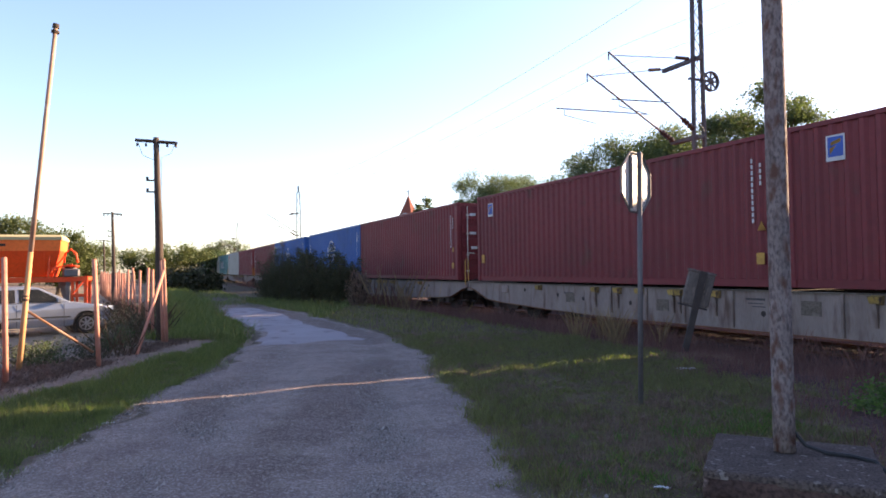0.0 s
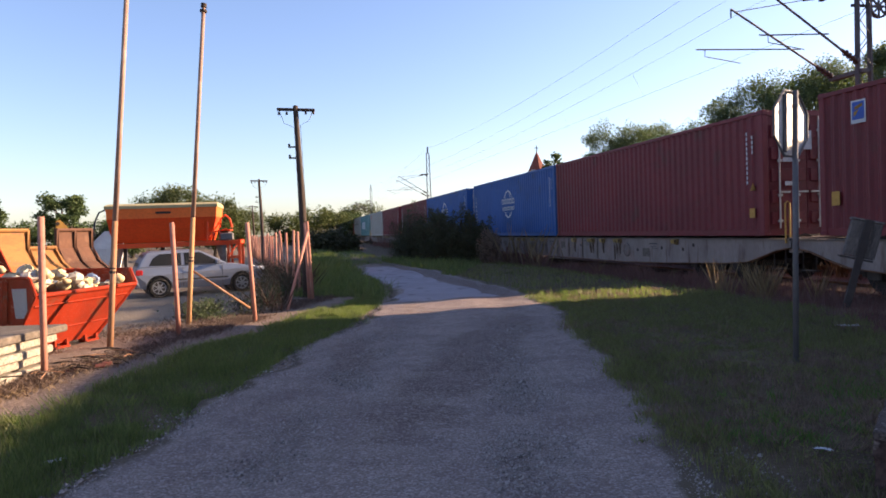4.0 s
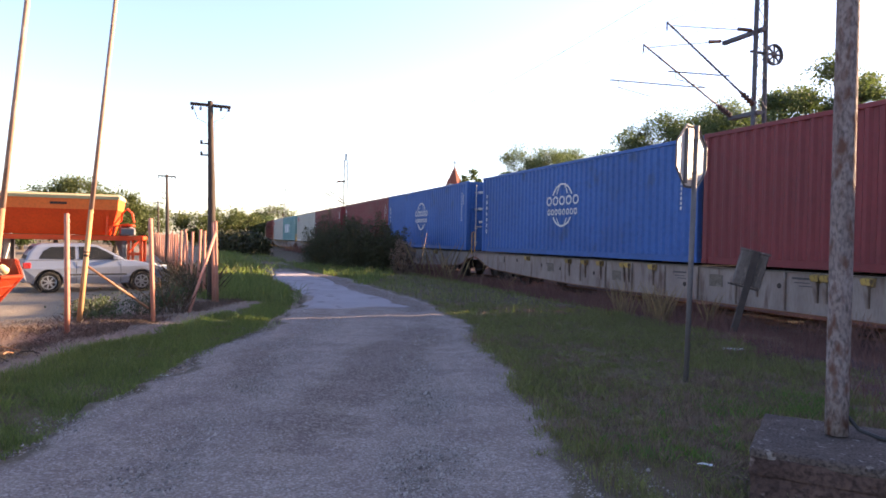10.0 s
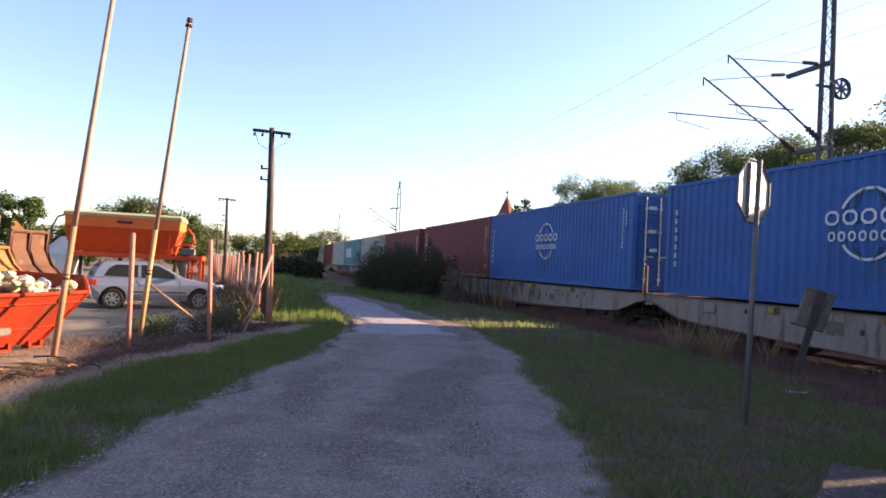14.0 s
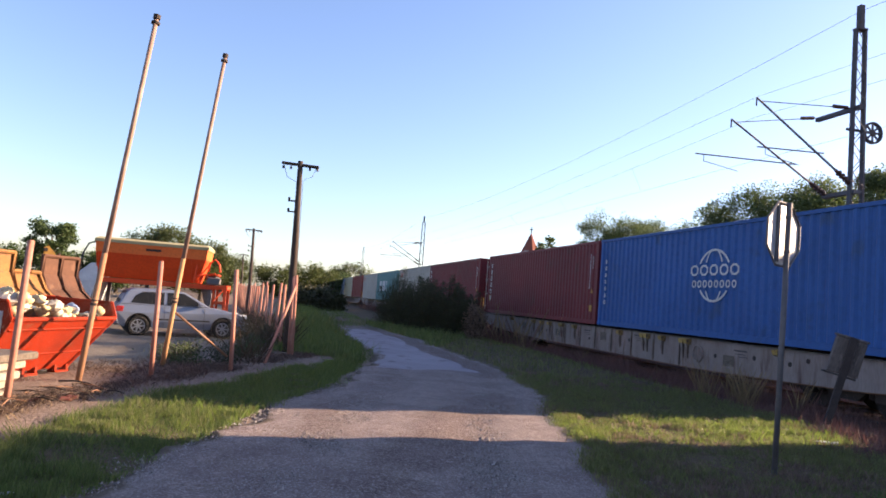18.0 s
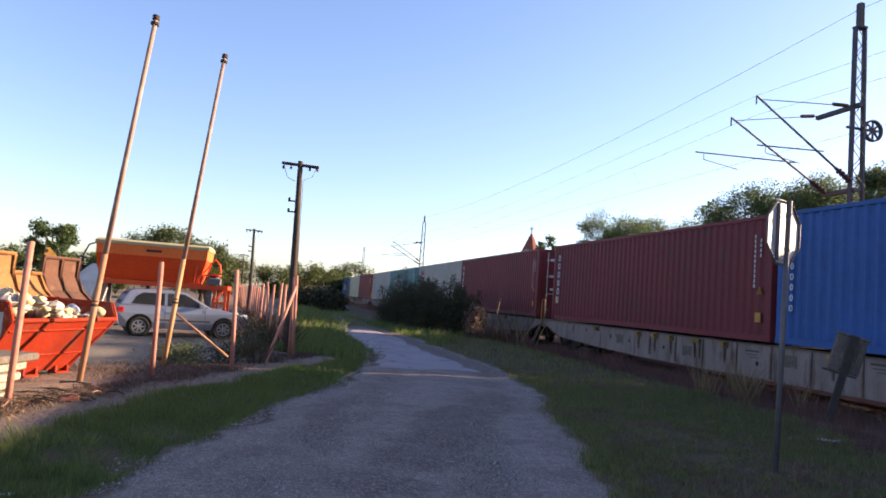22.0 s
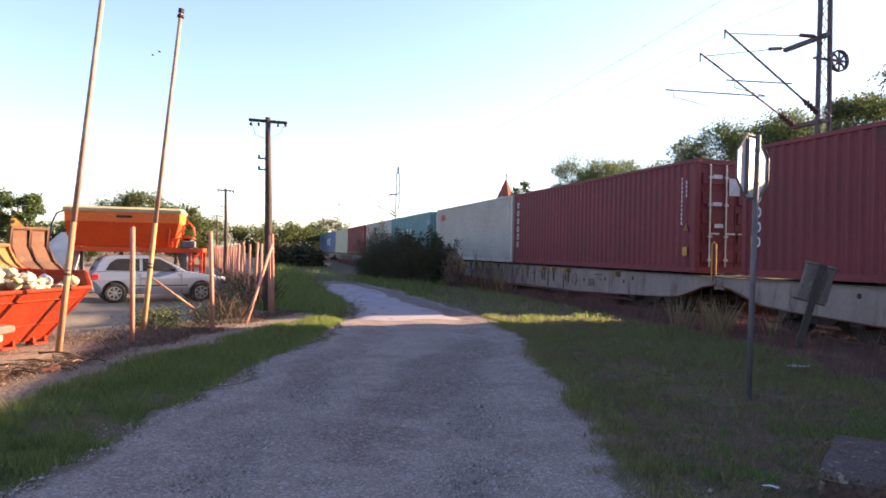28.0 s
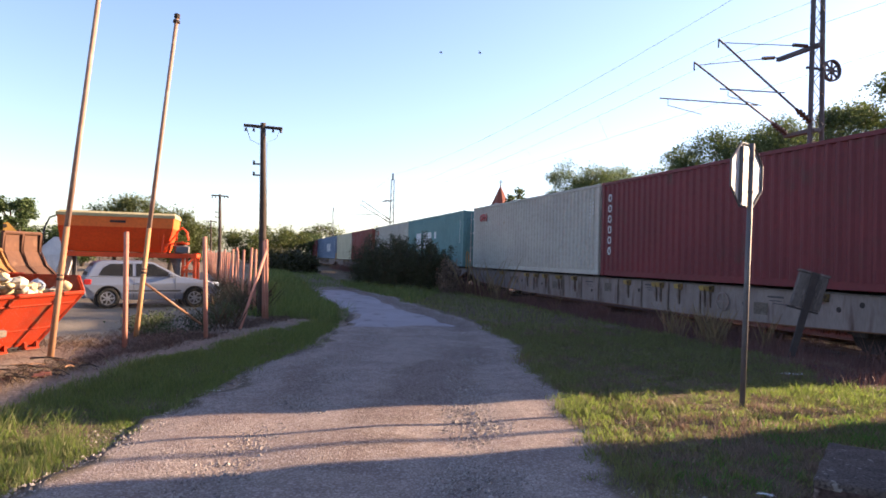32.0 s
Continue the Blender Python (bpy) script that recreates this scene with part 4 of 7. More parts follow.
def wagon():
    w = thing("flat_wagon", "dusty grey container flat wagon with yellow spigots", "wagon", group="wagons of the train")
    hy = 1.2
    for flip in (1, -1):
        sill = part("side_sill", SILL, None, w)
        sill.matrix_basis = Matrix.Translation((0, flip * (hy - 0.03), -0.045)) @ (Matrix.Identity(4) if flip > 0 else Matrix.Rotation(math.pi, 4, "Z"))
        part("bottom_flange", FLANGE, None, sill, "rusty bottom flange")
        part("top_edge", EDGE, None, sill, "worn pale top edge")
        if flip > 0:
            for x in (-4.9, -3.6, -2.35, -1.1, 0.05, 1.2, 2.5, 3.7, 5.0):
                r = part("rib", RIB, None, sill)
                r.matrix_basis = Matrix.Translation((x, 0.012, 0)) @ Matrix.Diagonal((1, 1, 1.02 if abs(x) < 5 else 0.9, 1))
            for x in (-8.6, -5.3, -5.1, -4.1, -3.3, -3.1, -1.7, 1.6, 2.6, 2.8, 3.9, 4.7, 5.6, 8.3):
                spigot = part("container_spigot", BRACKET, None, sill, "dirty yellow folding spigot")
                spigot.location = (x, 0, 0)
                if abs(x) < 6:
                    part("spigot_stem", LEG, None, sill).location = (x + 0.05, 0, 0)
            for x, z in ((-7.8, -0.3), (-6.4, -0.38), (-9.4, -0.2), (7.4, -0.3), (6.2, -0.36), (9.2, -0.2), (-2.2, -0.3), (0.5, -0.45), (4.3, -0.4), (-8.9, -0.32)):
                part("lightening_hole", HOLE, None, sill).location = (x, 0.012, z)
            for x, z in ((-6.9, -0.45), (-0.5, -0.3), (3.2, -0.4), (6.8, -0.35)):
                part("inscription_panel", FRAME, None, sill, "grey inscription panel").location = (x, 0.008, z)
            part("wagon_marks", NUMBER, None, sill).location = (-2.7, 0.013, -0.2)
            part("wagon_marks", NUMBER, None, sill).location = (-7.3, 0.013, -0.25)
            part("brake_panel", PANEL, None, sill).location = (10.4, 0.012, -0.2)
            part("wagon_marks", NUMBER, None, sill).location = (0.7, 0.013, -0.25)
            part("wagon_marks", NUMBER, None, sill).location = (6.9, 0.013, -0.3)
            part("hand_brake_wheel", Mesh().ring((0, 0), 0.22, 0.03, 20, 0.02, 0.05).box(-0.2, 0.2, 0.02, 0.04, -0.015, 0.015).box(-0.015, 0.015, 0.02, 0.04, -0.2, 0.2), WAGON, sill).location = (-5.75, 0.03, -0.38)
    deck = Mesh().box(-WL / 2, WL / 2, -0.25, 0.25, -0.3, -0.06)
    for x in np.arange(-11, 11.1, 2.2):
        deck.box(x - 0.1, x + 0.1, -1.17, 1.17, -0.26, -0.04)
    part("centre_beam", deck, IRON, w)
    for e in (-1, 1):
        end = part("headstock", Mesh().box(-0.08, 0.08, -1.14, 1.14, -0.36, -0.02), WAGON, w)
        end.location = (e * (WL / 2 - 0.02), 0, 0)
        for y in (-0.875, 0.875):
            b = Mesh().tube((-e * 0.2, 0, 0), (e * 0.085, 0, 0), 0.09, 0.09, 12).tube((e * 0.085, 0, 0), (e * 0.1, 0, 0), 0.22, 0.21, 16)
            part("buffer", b, IRON, end).location = (0.0, y, -0.16)
        c = Mesh().tube((-e * 0.2, 0, 0), (e * 0.08, 0, -0.06), 0.045, 0.045, 8).tube((e * 0.08, 0, -0.06), (e * 0.08, 0, -0.5), 0.03, 0.03, 8)
        part("brake_hose", Mesh().path([(e * 0.04, 0.4, -0.05), (e * 0.06, 0.42, -0.35), (e * 0.02, 0.3, -0.5)], 0.025), RUBBER, end).location = (0, 0, -0.16)
        part("coupling", c, IRON, end).location = (0, 0, -0.16)
        part("step", Mesh().box(-0.2, 0.2, -0.12, 0.12, -0.02, 0).tube((-0.18, 0, 0), (-0.18, 0, 0.5), 0.012).tube((0.18, 0, 0), (0.18, 0, 0.5), 0.012), IRON, end).location = (-e * 0.35, 1.15, -0.72)
        bg = part("bogie", BOGIE_MESH, None, w)
        bg.location = (e * BOGIE, 0, RAIL_TOP + 0.46 - FLOOR)
        for x in (-0.9, 0.9):
            ws = part("wheelset", WHEELSET, None, bg)
            ws.location = (x, 0, 0)
            WHEELS.append((ws, x))
    lever = part("shunter_handrail", Mesh().path([(0, 0, -0.15), (0, 0, 0.72), (0.06, 0, 0.78), (0.12, 0, 0.72), (0.12, 0, -0.15)], 0.02, 8), YELLOW, w, "yellow handrail")
    lever.matrix_basis = pose(-WL / 2 + 0.1, 1.1, 0, 0, 0, 90)
    part("air_tank", TANK, None, w).location = (5.6, 0.3, -0.62)
    return w


# (colour, name, marks) from the train's head backwards
LOAD = ((MAROON, "maroon", "letters"), (MAROON, "maroon", "sticker"),
        (MAROON, "maroon", "sticker orange"), (MAROON, "maroon", "sticker orange low_label"),
        (MAROON, "maroon", "orange plate"), (BLUE, "blue", "globe"),
        (BLUE, "blue", "globe"), (MAROON, "maroon", "letters orange low_label"),
        (MAROON, "maroon", "letters orange plate"), (OFF_WHITE, "off-white", "red_mark"),
        (GREEN, "grey-green", "white_block"), (OFF_WHITE, "off-white", "red_mark"),
        (BRICK_RED, "brick-red", "letters"), (CREAM, "cream", ""),
        (PALE_BLUE, "pale blue", "white_block"), (PALE_BLUE, "pale blue", ""),
        (MAROON, "maroon", ""), (OFF_WHITE, "off-white", ""))
GAP_IN, GAP_OUT = 0.165, 1.665
PITCH = 2 * CL + GAP_IN + GAP_OUT
# the container that ends at the first wagon gap in sight lies at 0 to 12.192
for k, (mat, colour, marks) in enumerate(LOAD):
    w_ = k // 2
    start = -(CL + 0.15) + (w_ - 1) * PITCH + (k % 2) * (CL + GAP_IN)
    MOVING.append((container(mat, colour, marks, k), start + CL / 2, FLOOR))
for w_ in range(len(LOAD) // 2):
    MOVING.append((wagon(), -(CL + GAP_IN) + (w_ - 1) * PITCH + CL + GAP_IN / 2, FLOOR - 0.012))


# ---- right of the lane: rusty pole on its block, stop sign, leaning box ----
def rusty_pole():
    t = thing("utility_pole", "tall rusty steel pole with peeling grey paint", "pole", pose(2.17, 4.14, -0.03))
    m = Mesh()
    rings = []
    for k in range(30):
        z = 0.36 + 7.6 * k / 29
        r = 0.064 - 0.005 * k / 29
        rings.append([(r * math.cos(math.tau * i / 18), r * math.sin(math.tau * i / 18), z) for i in range(18)])
    m.loft(rings)
    part("shaft", m, RUST_POLE, t, smooth=True)
    return t


def concrete_block():
    t = thing("concrete_block", "weathered concrete foundation block in the grass", "block", pose(2.15, 4.02, -0.03, 0, 0, -27))
    def course(z_rows, half_x, half_y, seed):
        rings = []
        for z, i in z_rows:
            ring = []
            for a, b, c, d in ((-1, -1, 1, -1), (1, -1, 1, 1), (1, 1, -1, 1), (-1, 1, -1, -1)):
                for k in range(22):
                    u = k / 22
                    x, y = (a + (c - a) * u) * half_x, (b + (d - b) * u) * half_y
                    j = 0.014 * noise.noise((x * 6 + seed, y * 6, z * 9)) + 0.006 * noise.noise((x * 25 + seed, y * 25, z * 25))
                    ring.append((x * (1 - i) + j, y * (1 - i) + j, z + 0.008 * noise.noise((x * 6, y * 6, seed))))
            rings.append(ring)
        return Mesh().loft(rings)

    part("base", course(((-0.2, 0.015), (-0.05, 0.015), (0.06, 0.015), (0.14, 0.018), (0.2, 0.02), (0.215, 0.002), (0.26, 0.0), (0.31, 0.0)), 0.455, 0.455, 2.0), CONCRETE_SIDE, t, "stained brown lower course")
    part("cap", course(((0.295, 0.01), (0.305, 0.0), (0.325, 0.0), (0.342, 0.006), (0.35, 0.024)), 0.455, 0.455, 7.0), CONCRETE, t, "rough exposed-stone upper layer")
    return t


def cable():
    pts = [(2.23, 4.13, 0.44), (2.28, 4.1, 0.37), (2.38, 4.06, 0.335), (2.49, 3.98, 0.335), (2.56, 3.88, 0.33), (2.64, 3.74, 0.2), (2.75, 3.6, 0.03), (2.9, 3.3, 0.02)]
    t = thing("black_cable", "black cable lying over the concrete block", "cable")
    part("sheath", Mesh().path(pts, 0.012, 8), PLASTIC, t)
    return t


def stop_sign():
    t = thing("road_sign", "octagonal bare-backed metal road sign on a grey pole", "sign", pose(2.17, 7.1, 0, 0, 1.0, 0))
    m = Mesh()
    m.tube((0, 0, -0.2), (0.0, 0, 2.68), 0.027, 0.027, 14)
    part("pole", m, GALV, t, smooth=True)
    face = Matrix.Translation((0.0, 0, 2.36)) @ Matrix.Rotation(radians(46), 4, "Z")
    r = 0.315 / math.cos(math.pi / 8)
    oct_ = [(r * math.cos(math.pi / 8 + k * math.pi / 4), r * math.sin(math.pi / 8 + k * math.pi / 4)) for k in range(8)]
    part("plate", Mesh().prism(oct_, 0.05, 0.054, face), SIGN_BACK, t)
    rim = Mesh()
    for k in range(8):
        (a, b), (c, d) = oct_[k], oct_[(k + 1) % 8]
        rim.tube(face @ Vector((a, 0.042, b)), face @ Vector((c, 0.042, d)), 0.012, 0.012, 6)
    part("rim", rim, GALV, t)
    part("stiffener", Mesh().box(-0.14, -0.09, 0.034, 0.05, -0.28, 0.28, face), GALV, t)
    for z in (0.17, -0.17):
        part("clamp", Mesh().tube((0, 0, 2.36 + z - 0.015), (0, 0, 2.36 + z + 0.015), 0.031, 0.031, 12), GALV, t)
    return t


def leaning_box():
    t = thing("junction_box", "old grey trackside box on a leaning post among weeds", "junction box", pose(4.32, 11.7, -0.05, 0, 14, -10))
    part("post", Mesh().box(-0.05, 0.05, -0.04, 0.04, -0.15, 1.45), BOX_POST, t)
    part("case", Mesh().chamfer(-0.22, 0.22, 0.05, 0.2, 0.84, 1.42, 0.015), BOX_PAINT, t)
    part("lid", Mesh().chamfer(-0.24, 0.24, 0.045, 0.23, 1.42, 1.46, 0.012), BOX_PAINT, t)
    part("ledge", Mesh().box(-0.27, 0.2, 0.03, 0.22, 0.8, 0.83), BOX_POST, t)
    return t


def signal_post():
    t = thing("signal_post", "thin steel post standing behind the track", "post", pose(10.6, 10.72, 0))
    part("shaft", Mesh().tube((0, 0, -0.3), (0, 0, 6.2), 0.05, 0.045, 10), GALV, t, smooth=True)


signal_post(), rusty_pole(), concrete_block(), cable(), stop_sign(), leaning_box()


# ---- overhead line ----
MAST_AT = (7.08, 62.4, 117.7, -48.2)


def mast(s, detail=True):
    x, y, h = track(s)
    x, y = x + 2.78 * math.cos(radians(h)), y + 2.78 * math.sin(radians(h))
    t = thing("catenary_mast", "lattice steel overhead line mast with two brackets behind the track", "mast", pose(x, y, 0, 0, 0, h), group="masts along the track")
    for sgn in (-1, 1):
        leg = Mesh()
        leg.loft([[(sgn * (0.25 - 0.1 * z / 9.6) + a, b, z) for a, b in ((-0.03, -0.06), (0.03, -0.06), (0.03, 0.06), (-0.03, 0.06))] for z in (0, 9.6)])
        part("leg", leg, MAST, t)
    lat = Mesh()
    for k in range(24):
        z0, z1 = 0.2 + k * 0.39, 0.2 + (k + 1) * 0.39
        s0 = 1 if k % 2 else -1
        for yy in (-0.08, 0.08):
            lat.tube((s0 * (0.24 - 0.1 * z0 / 9.6), yy, z0), (-s0 * (0.24 - 0.1 * z1 / 9.6), yy, z1), 0.012, 0.012, 5)
    part("lattice", lat, MAST, t)
    part("cap", Mesh().box(-0.16, 0.16, -0.1, 0.1, 9.6, 9.65).box(-0.07, 0.07, -0.07, 0.07, 9.65, 10.3), MAST, t)
    # brackets reach over the track, to local -x; the second one hangs on the beam's far end
    for oy, z0, bx, tx, tz, stay, regs in ((0.0, 5.35, -0.15, -3.17, 7.27, 7.42, (-1.06, 6.08, -3.1, 5.99)), (0.85, 5.18, -0.15, -3.26, 6.9, 7.45, (-1.17, 5.92, -4.3, 5.83))):
        foot, tip = Vector((bx, oy, z0)), Vector((tx, oy, tz))
        way = (tip - foot).normalized()
        part("bracket_arm", Mesh().tube(foot + way * 0.6, tip, 0.03, 0.026, 8), GALV, t)
        ins = Mesh().tube(foot, foot + way * 0.62, 0.045, 0.045, 10)
        for k in range(4):
            ins.tube(foot + way * (0.1 + 0.12 * k), foot + way * (0.14 + 0.12 * k), 0.085, 0.085, 10)
        part("arm_insulator", ins, INSULATOR, t)
        end = Vector((-0.2, oy * 1.4, stay))
        part("top_stay", Mesh().tube(tip * 0.96 + foot * 0.04, end, 0.012, 0.012, 6), GALV, t)
        side = (end - tip).normalized()
        part("stay_insulator", Mesh().tube(end - side * 0.15, end - side * 0.6, 0.05, 0.05, 10), INSULATOR, t)
        a, b, c, d = regs
        part("registration_arm", Mesh().tube((a, oy, b), (c, oy, d), 0.018, 0.018, 6), GALV, t)
        part("steady_arm", Mesh().tube((c + 0.25, oy, d), (c + 0.25, oy, d - 0.17), 0.01, 0.01, 6).tube((c + 0.25, oy, d - 0.17), (c + 1.3, oy, d - 0.32), 0.01, 0.01, 6), GALV, t)
        part("hanger_clamp", Mesh().tube(tip, tip + Vector((0.0, 0, -0.22)), 0.02, 0.02, 6), INSULATOR, t)
    part("lower_beam", Mesh().box(-0.2, 0.0, -0.15, 0.95, 5.1, 5.2), MAST, t)
    part("upper_beam", Mesh().box(-0.16, -0.04, -0.2, 1.3, 7.37, 7.48), MAST, t)
    if detail:
        w = Mesh()
        w.ring((0, 0), 0.3, 0.045, 24, -0.05, 0.05)
        for k in range(4):
            w.box(-0.28, 0.28, -0.02, 0.02, -0.02, 0.02, Matrix.Rotation(math.pi * k / 4, 4, "Y"))
        o = part("tension_wheel", w, MAST, t, "spoked tensioning wheel")
        o.matrix_basis = pose(0.6, 0.1, 6.87, 0, 0, 0)
        part("wheel_bracket", Mesh().box(-0.25, 0.75, 0.07, 0.13, 6.84, 6.9), MAST, t)
    return t


for i, s in enumerate(MAST_AT):
    mast(s, i == 0)


def wire(name, label, pts, r):
    t = thing(name, label, "wire", group="overhead wires")
    part("strand", Mesh().path(pts, r, 5), WIRE, t)


def span(offset, z, dip, s0, s1, n=12):
    out = []
    for k in range(n + 1):
        s = s0 + (s1 - s0) * k / n
        x, y, h = track(s)
        u = k / n
        out.append((x + offset * math.cos(radians(h)), y + offset * math.sin(radians(h)), z - dip * 4 * u * (1 - u)))
    return out


SPANS = ((-48.2, 7.08), (7.08, 62.4), (62.4, 117.7))
for s0, s1 in SPANS:
    wire("contact_wire", "thin copper contact wire over the track", span(0.0, 5.75, 0.05, s0, s1), 0.0035)
    wire("messenger_wire", "sagging messenger wire over the track", span(-0.4, 6.75, 0.7, s0, s1), 0.0035)
    wire("feeder_wire", "thin feeder wire along the mast tops", span(2.78, 10.15, 0.85, s0, s1), 0.006)
    wire("feeder_wire", "thin wire over the track side", span(-0.35, 7.3, 0.6, s0, s1), 0.0035)
droppers = thing("dropper_wires", "thin dropper wires between messenger and contact wire", "wire", group="overhead wires")
for s0, s1 in SPANS:
    for k in range(1, 9):
        u = k / 9
        x, y, h = track(s0 + (s1 - s0) * u)
        part("dropper", Mesh().tube((x - 0.0, y, 5.73), (x - 0.36, y - 0.16, 6.75 - 2.8 * u * (1 - u)), 0.003, 0.003, 4), WIRE, droppers)


# ---- left: telegraph poles, fence ----
def telegraph_pole(x, y, h, turn, arm):
    t = thing("telegraph_pole", "dark tarred wooden telegraph pole with a crossarm", "pole", pose(x, y, 0, 0, -1.0, turn), group="telegraph poles")
    m = Mesh()
    m.loft([[(r * math.cos(math.tau * i / 12) + 0.01 * math.sin(z), r * math.sin(math.tau * i / 12), z) for i in range(12)] for z, r in ((-0.4, 0.1), (1.2, 0.09), (2.6, 0.074), (h, 0.056))])
    part("trunk", m, POLE_WOOD, t, smooth=True)
    part("crossarm", Mesh().chamfer(-arm / 2, arm / 2, -0.045, 0.045, h - 0.12, h - 0.06, 0.01, Matrix.Translation((0, 0, h)) @ Matrix.Rotation(radians(2.5), 4, "Y") @ Matrix.Translation((0, 0, -h))), POLE_WOOD, t)
    for x_ in (-arm / 2 + 0.04, -arm / 4, arm / 4, arm / 2 - 0.04):
        part("insulator", Mesh().tube((x_, 0, h - 0.2), (x_, 0, h - 0.13), 0.028, 0.022, 10), INSULATOR, t)
    part("drop_wire", Mesh().path([(-arm / 2 + 0.05, 0, h - 0.1), (-arm / 3, -0.05, h - 0.4), (-0.08, -0.09, h - 0.5)], 0.006, 4).path([(arm / 2 - 0.05, 0, h - 0.1), (arm / 3, -0.05, h - 0.35), (0.08, -0.09, h - 0.45), (0.09, -0.1, 2)], 0.006, 4), WIRE, t)
    for z in (h - 0.95, h - 1.2):
        part("side_bracket", Mesh().box(-0.22, -0.05, -0.02, 0.02, z, z + 0.03).tube((-0.2, 0, z), (-0.2, 0, z + 0.09), 0.025, 0.025, 8), IRON, t)
    return t


telegraph_pole(-5.95, 14.55, 4.4, 22, 0.85)
telegraph_pole(-15.6, 32.5, 4.42, 25, 0.85)
telegraph_pole(-29.3, 59.2, 4.42, 25, 0.85)


def fence_post(x, y, h, lean_x, lean_y, mat, r=0.035, label="faded red steel fence post"):
    t = thing("fence_post", label, "fence post", pose(x, y, 0, lean_y, lean_x, 0), group="posts of the fence")
    part("shaft", Mesh().tube((0, 0, -0.3), (0, 0, h), r, r, 12), mat, t, smooth=True)
    part("cap", Mesh().tube((0, 0, h - 0.005), (0, 0, h + 0.012), r * 1.06, r * 0.8, 12), mat, t)
    return t


for x, y, h, lx, ly in ((-5.62, 6.3, 1.74, 2, 0), (-5.8, 9.14, 1.7, -1, 0), (-5.29, 10.61, 1.69, -2.5, 0), (-5.55, 13.88, 1.74, -2, 0), (-5.7, 14.05, 1.72, -1, 0)):
    fence_post(x, y, h, lx, ly, POST_RED)
fr = random.Random(4)
for k in range(26):
    u = 1.6 + 1.75 * k + fr.uniform(-0.25, 0.25)
    fence_post(-5.75 - 0.47 * u, 14.0 + 0.88 * u, 1.62 + fr.uniform(-0.1, 0.1) - 0.14 * min(1, u / 20), fr.uniform(-3, 3), fr.uniform(-2, 2), POST_RED, 0.035)


def strut(p, q, mat, label, r=0.032):
    t = thing("fence_strut", label, "strut", group="struts of the fence")
    part("tube", Mesh().tube(p, q, r, r, 10), mat, t, smooth=True)


strut((-5.32, 11.91, -0.1), (-5.56, 13.8, 1.55), POST_RED, "faded red slanting brace against a fence post")
strut((-5.55, 10.95, 0.2), (-6.25, 10.26, 0.95), POST_BROWN, "rusty brace wired to a tall pole", 0.02)


def tall_pole(x, y, top, mat, label):
    t = thing("tall_pole", label, "pole", pose(x, y, 0), group="tall leaning poles")
    tip = Vector(top)
    part("painted_foot", Mesh().tube((0, 0, -0.2), tip * 0.34, 0.042, 0.037, 12), mat, t, smooth=True)
    part("shaft", Mesh().tube(tip * 0.34, tip, 0.0365, 0.031, 12), POLE_FADED, t, "weathered faded upper length", smooth=True)
    part("tip", Mesh().tube(tip, tip * 1.012, 0.05, 0.05, 10).tube(tip * 0.985, tip * 0.992, 0.06, 0.06, 10), IRON, t)
    part("wire_tie", Mesh().tube(tip * 0.2, tip * 0.207, 0.046, 0.046, 10).tube(tip * 0.212, tip * 0.216, 0.045, 0.045, 10), IRON, t)


tall_pole(-6.21, 8.11, (0.38, 0.27, 5.1), POST_BROWN, "tall leaning pole in brown and orange paint")
tall_pole(-6.32, 10.22, (0.42, 0.25, 5.33), POST_YELLOW, "tall leaning pole in yellow and faded red paint")


def chain_link(pts, h, cell=0.07):
    """Two sets of slanting strands between the posts."""
    out = []
    w = 0.00035
    for (x0, y0), (x1, y1) in zip(pts, pts[1:]):
        length = math.hypot(x1 - x0, y1 - y0)
        ux, uy = (x1 - x0) / length, (y1 - y0) / length
        for sgn in (1, -1):
            k = -h
            while k < length + h:
                a, b = (k, 0.05), (k + sgn * h, h)
                pa, pb = max(0, min(length, a[0])), max(0, min(length, b[0]))
                za = 0.05 + (pa - a[0]) * sgn * (h - 0.05) / h
                zb = 0.05 + (pb - a[0]) * sgn * (h - 0.05) / h
                if abs(pb - pa) > 0.01:
                    p, q = Vector((x0 + ux * pa, y0 + uy * pa, za)), Vector((x0 + ux * pb, y0 + uy * pb, zb))
                    o = Vector((ux, uy, 0)) * w
                    out.append([p - o, p + o, q + o, q - o])
                k += cell
    return np.array([[tuple(v) for v in f] for f in out])


tagged(quads("chain_link_fence", chain_link([(-5.45, 3.2), (-5.63, 6.32), (-5.82, 9.16), (-5.31, 10.63), (-5.56, 13.86)], 1.3), GALV), "thin grey chain-link fence between red posts", "fence", kind="stuff")


# ---- yard: slabs, skip, hopper, car ----
def slab_stack():
    t = thing("slab_stack", "stack of pale weathered concrete slabs behind the fence", "slabs", pose(-5.54, 4.62, 0, 0, 0, 8.8))
    for k in range(5):
        dx = fr.uniform(-0.03, 0.02)
        near, far = (-0.75, 2.42) if k == 4 else ((fr.uniform(-0.12, 0.1), 2.3) if k == 3 else (fr.uniform(-0.06, 0.06), 2.06 + fr.uniform(-0.06, 0.06)))
        slab = part("slab", Mesh().chamfer(-1.45, 0, near, far, 0, 0.085, 0.012), SLAB_TOP if k == 4 else SLAB, t, "brown weathered top slab" if k == 4 else "")
        slab.matrix_basis = pose(dx, 0, 0.02 + k * 0.1, fr.uniform(-0.25, 0.25), fr.uniform(-0.3, 0.3), fr.uniform(-0.8, 0.8))
    for y in (0.5, 1.6):
        part("spacer", Mesh().box(-1.4, -0.08, y - 0.04, y + 0.04, 0.0, 0.42), SLEEPER, t)


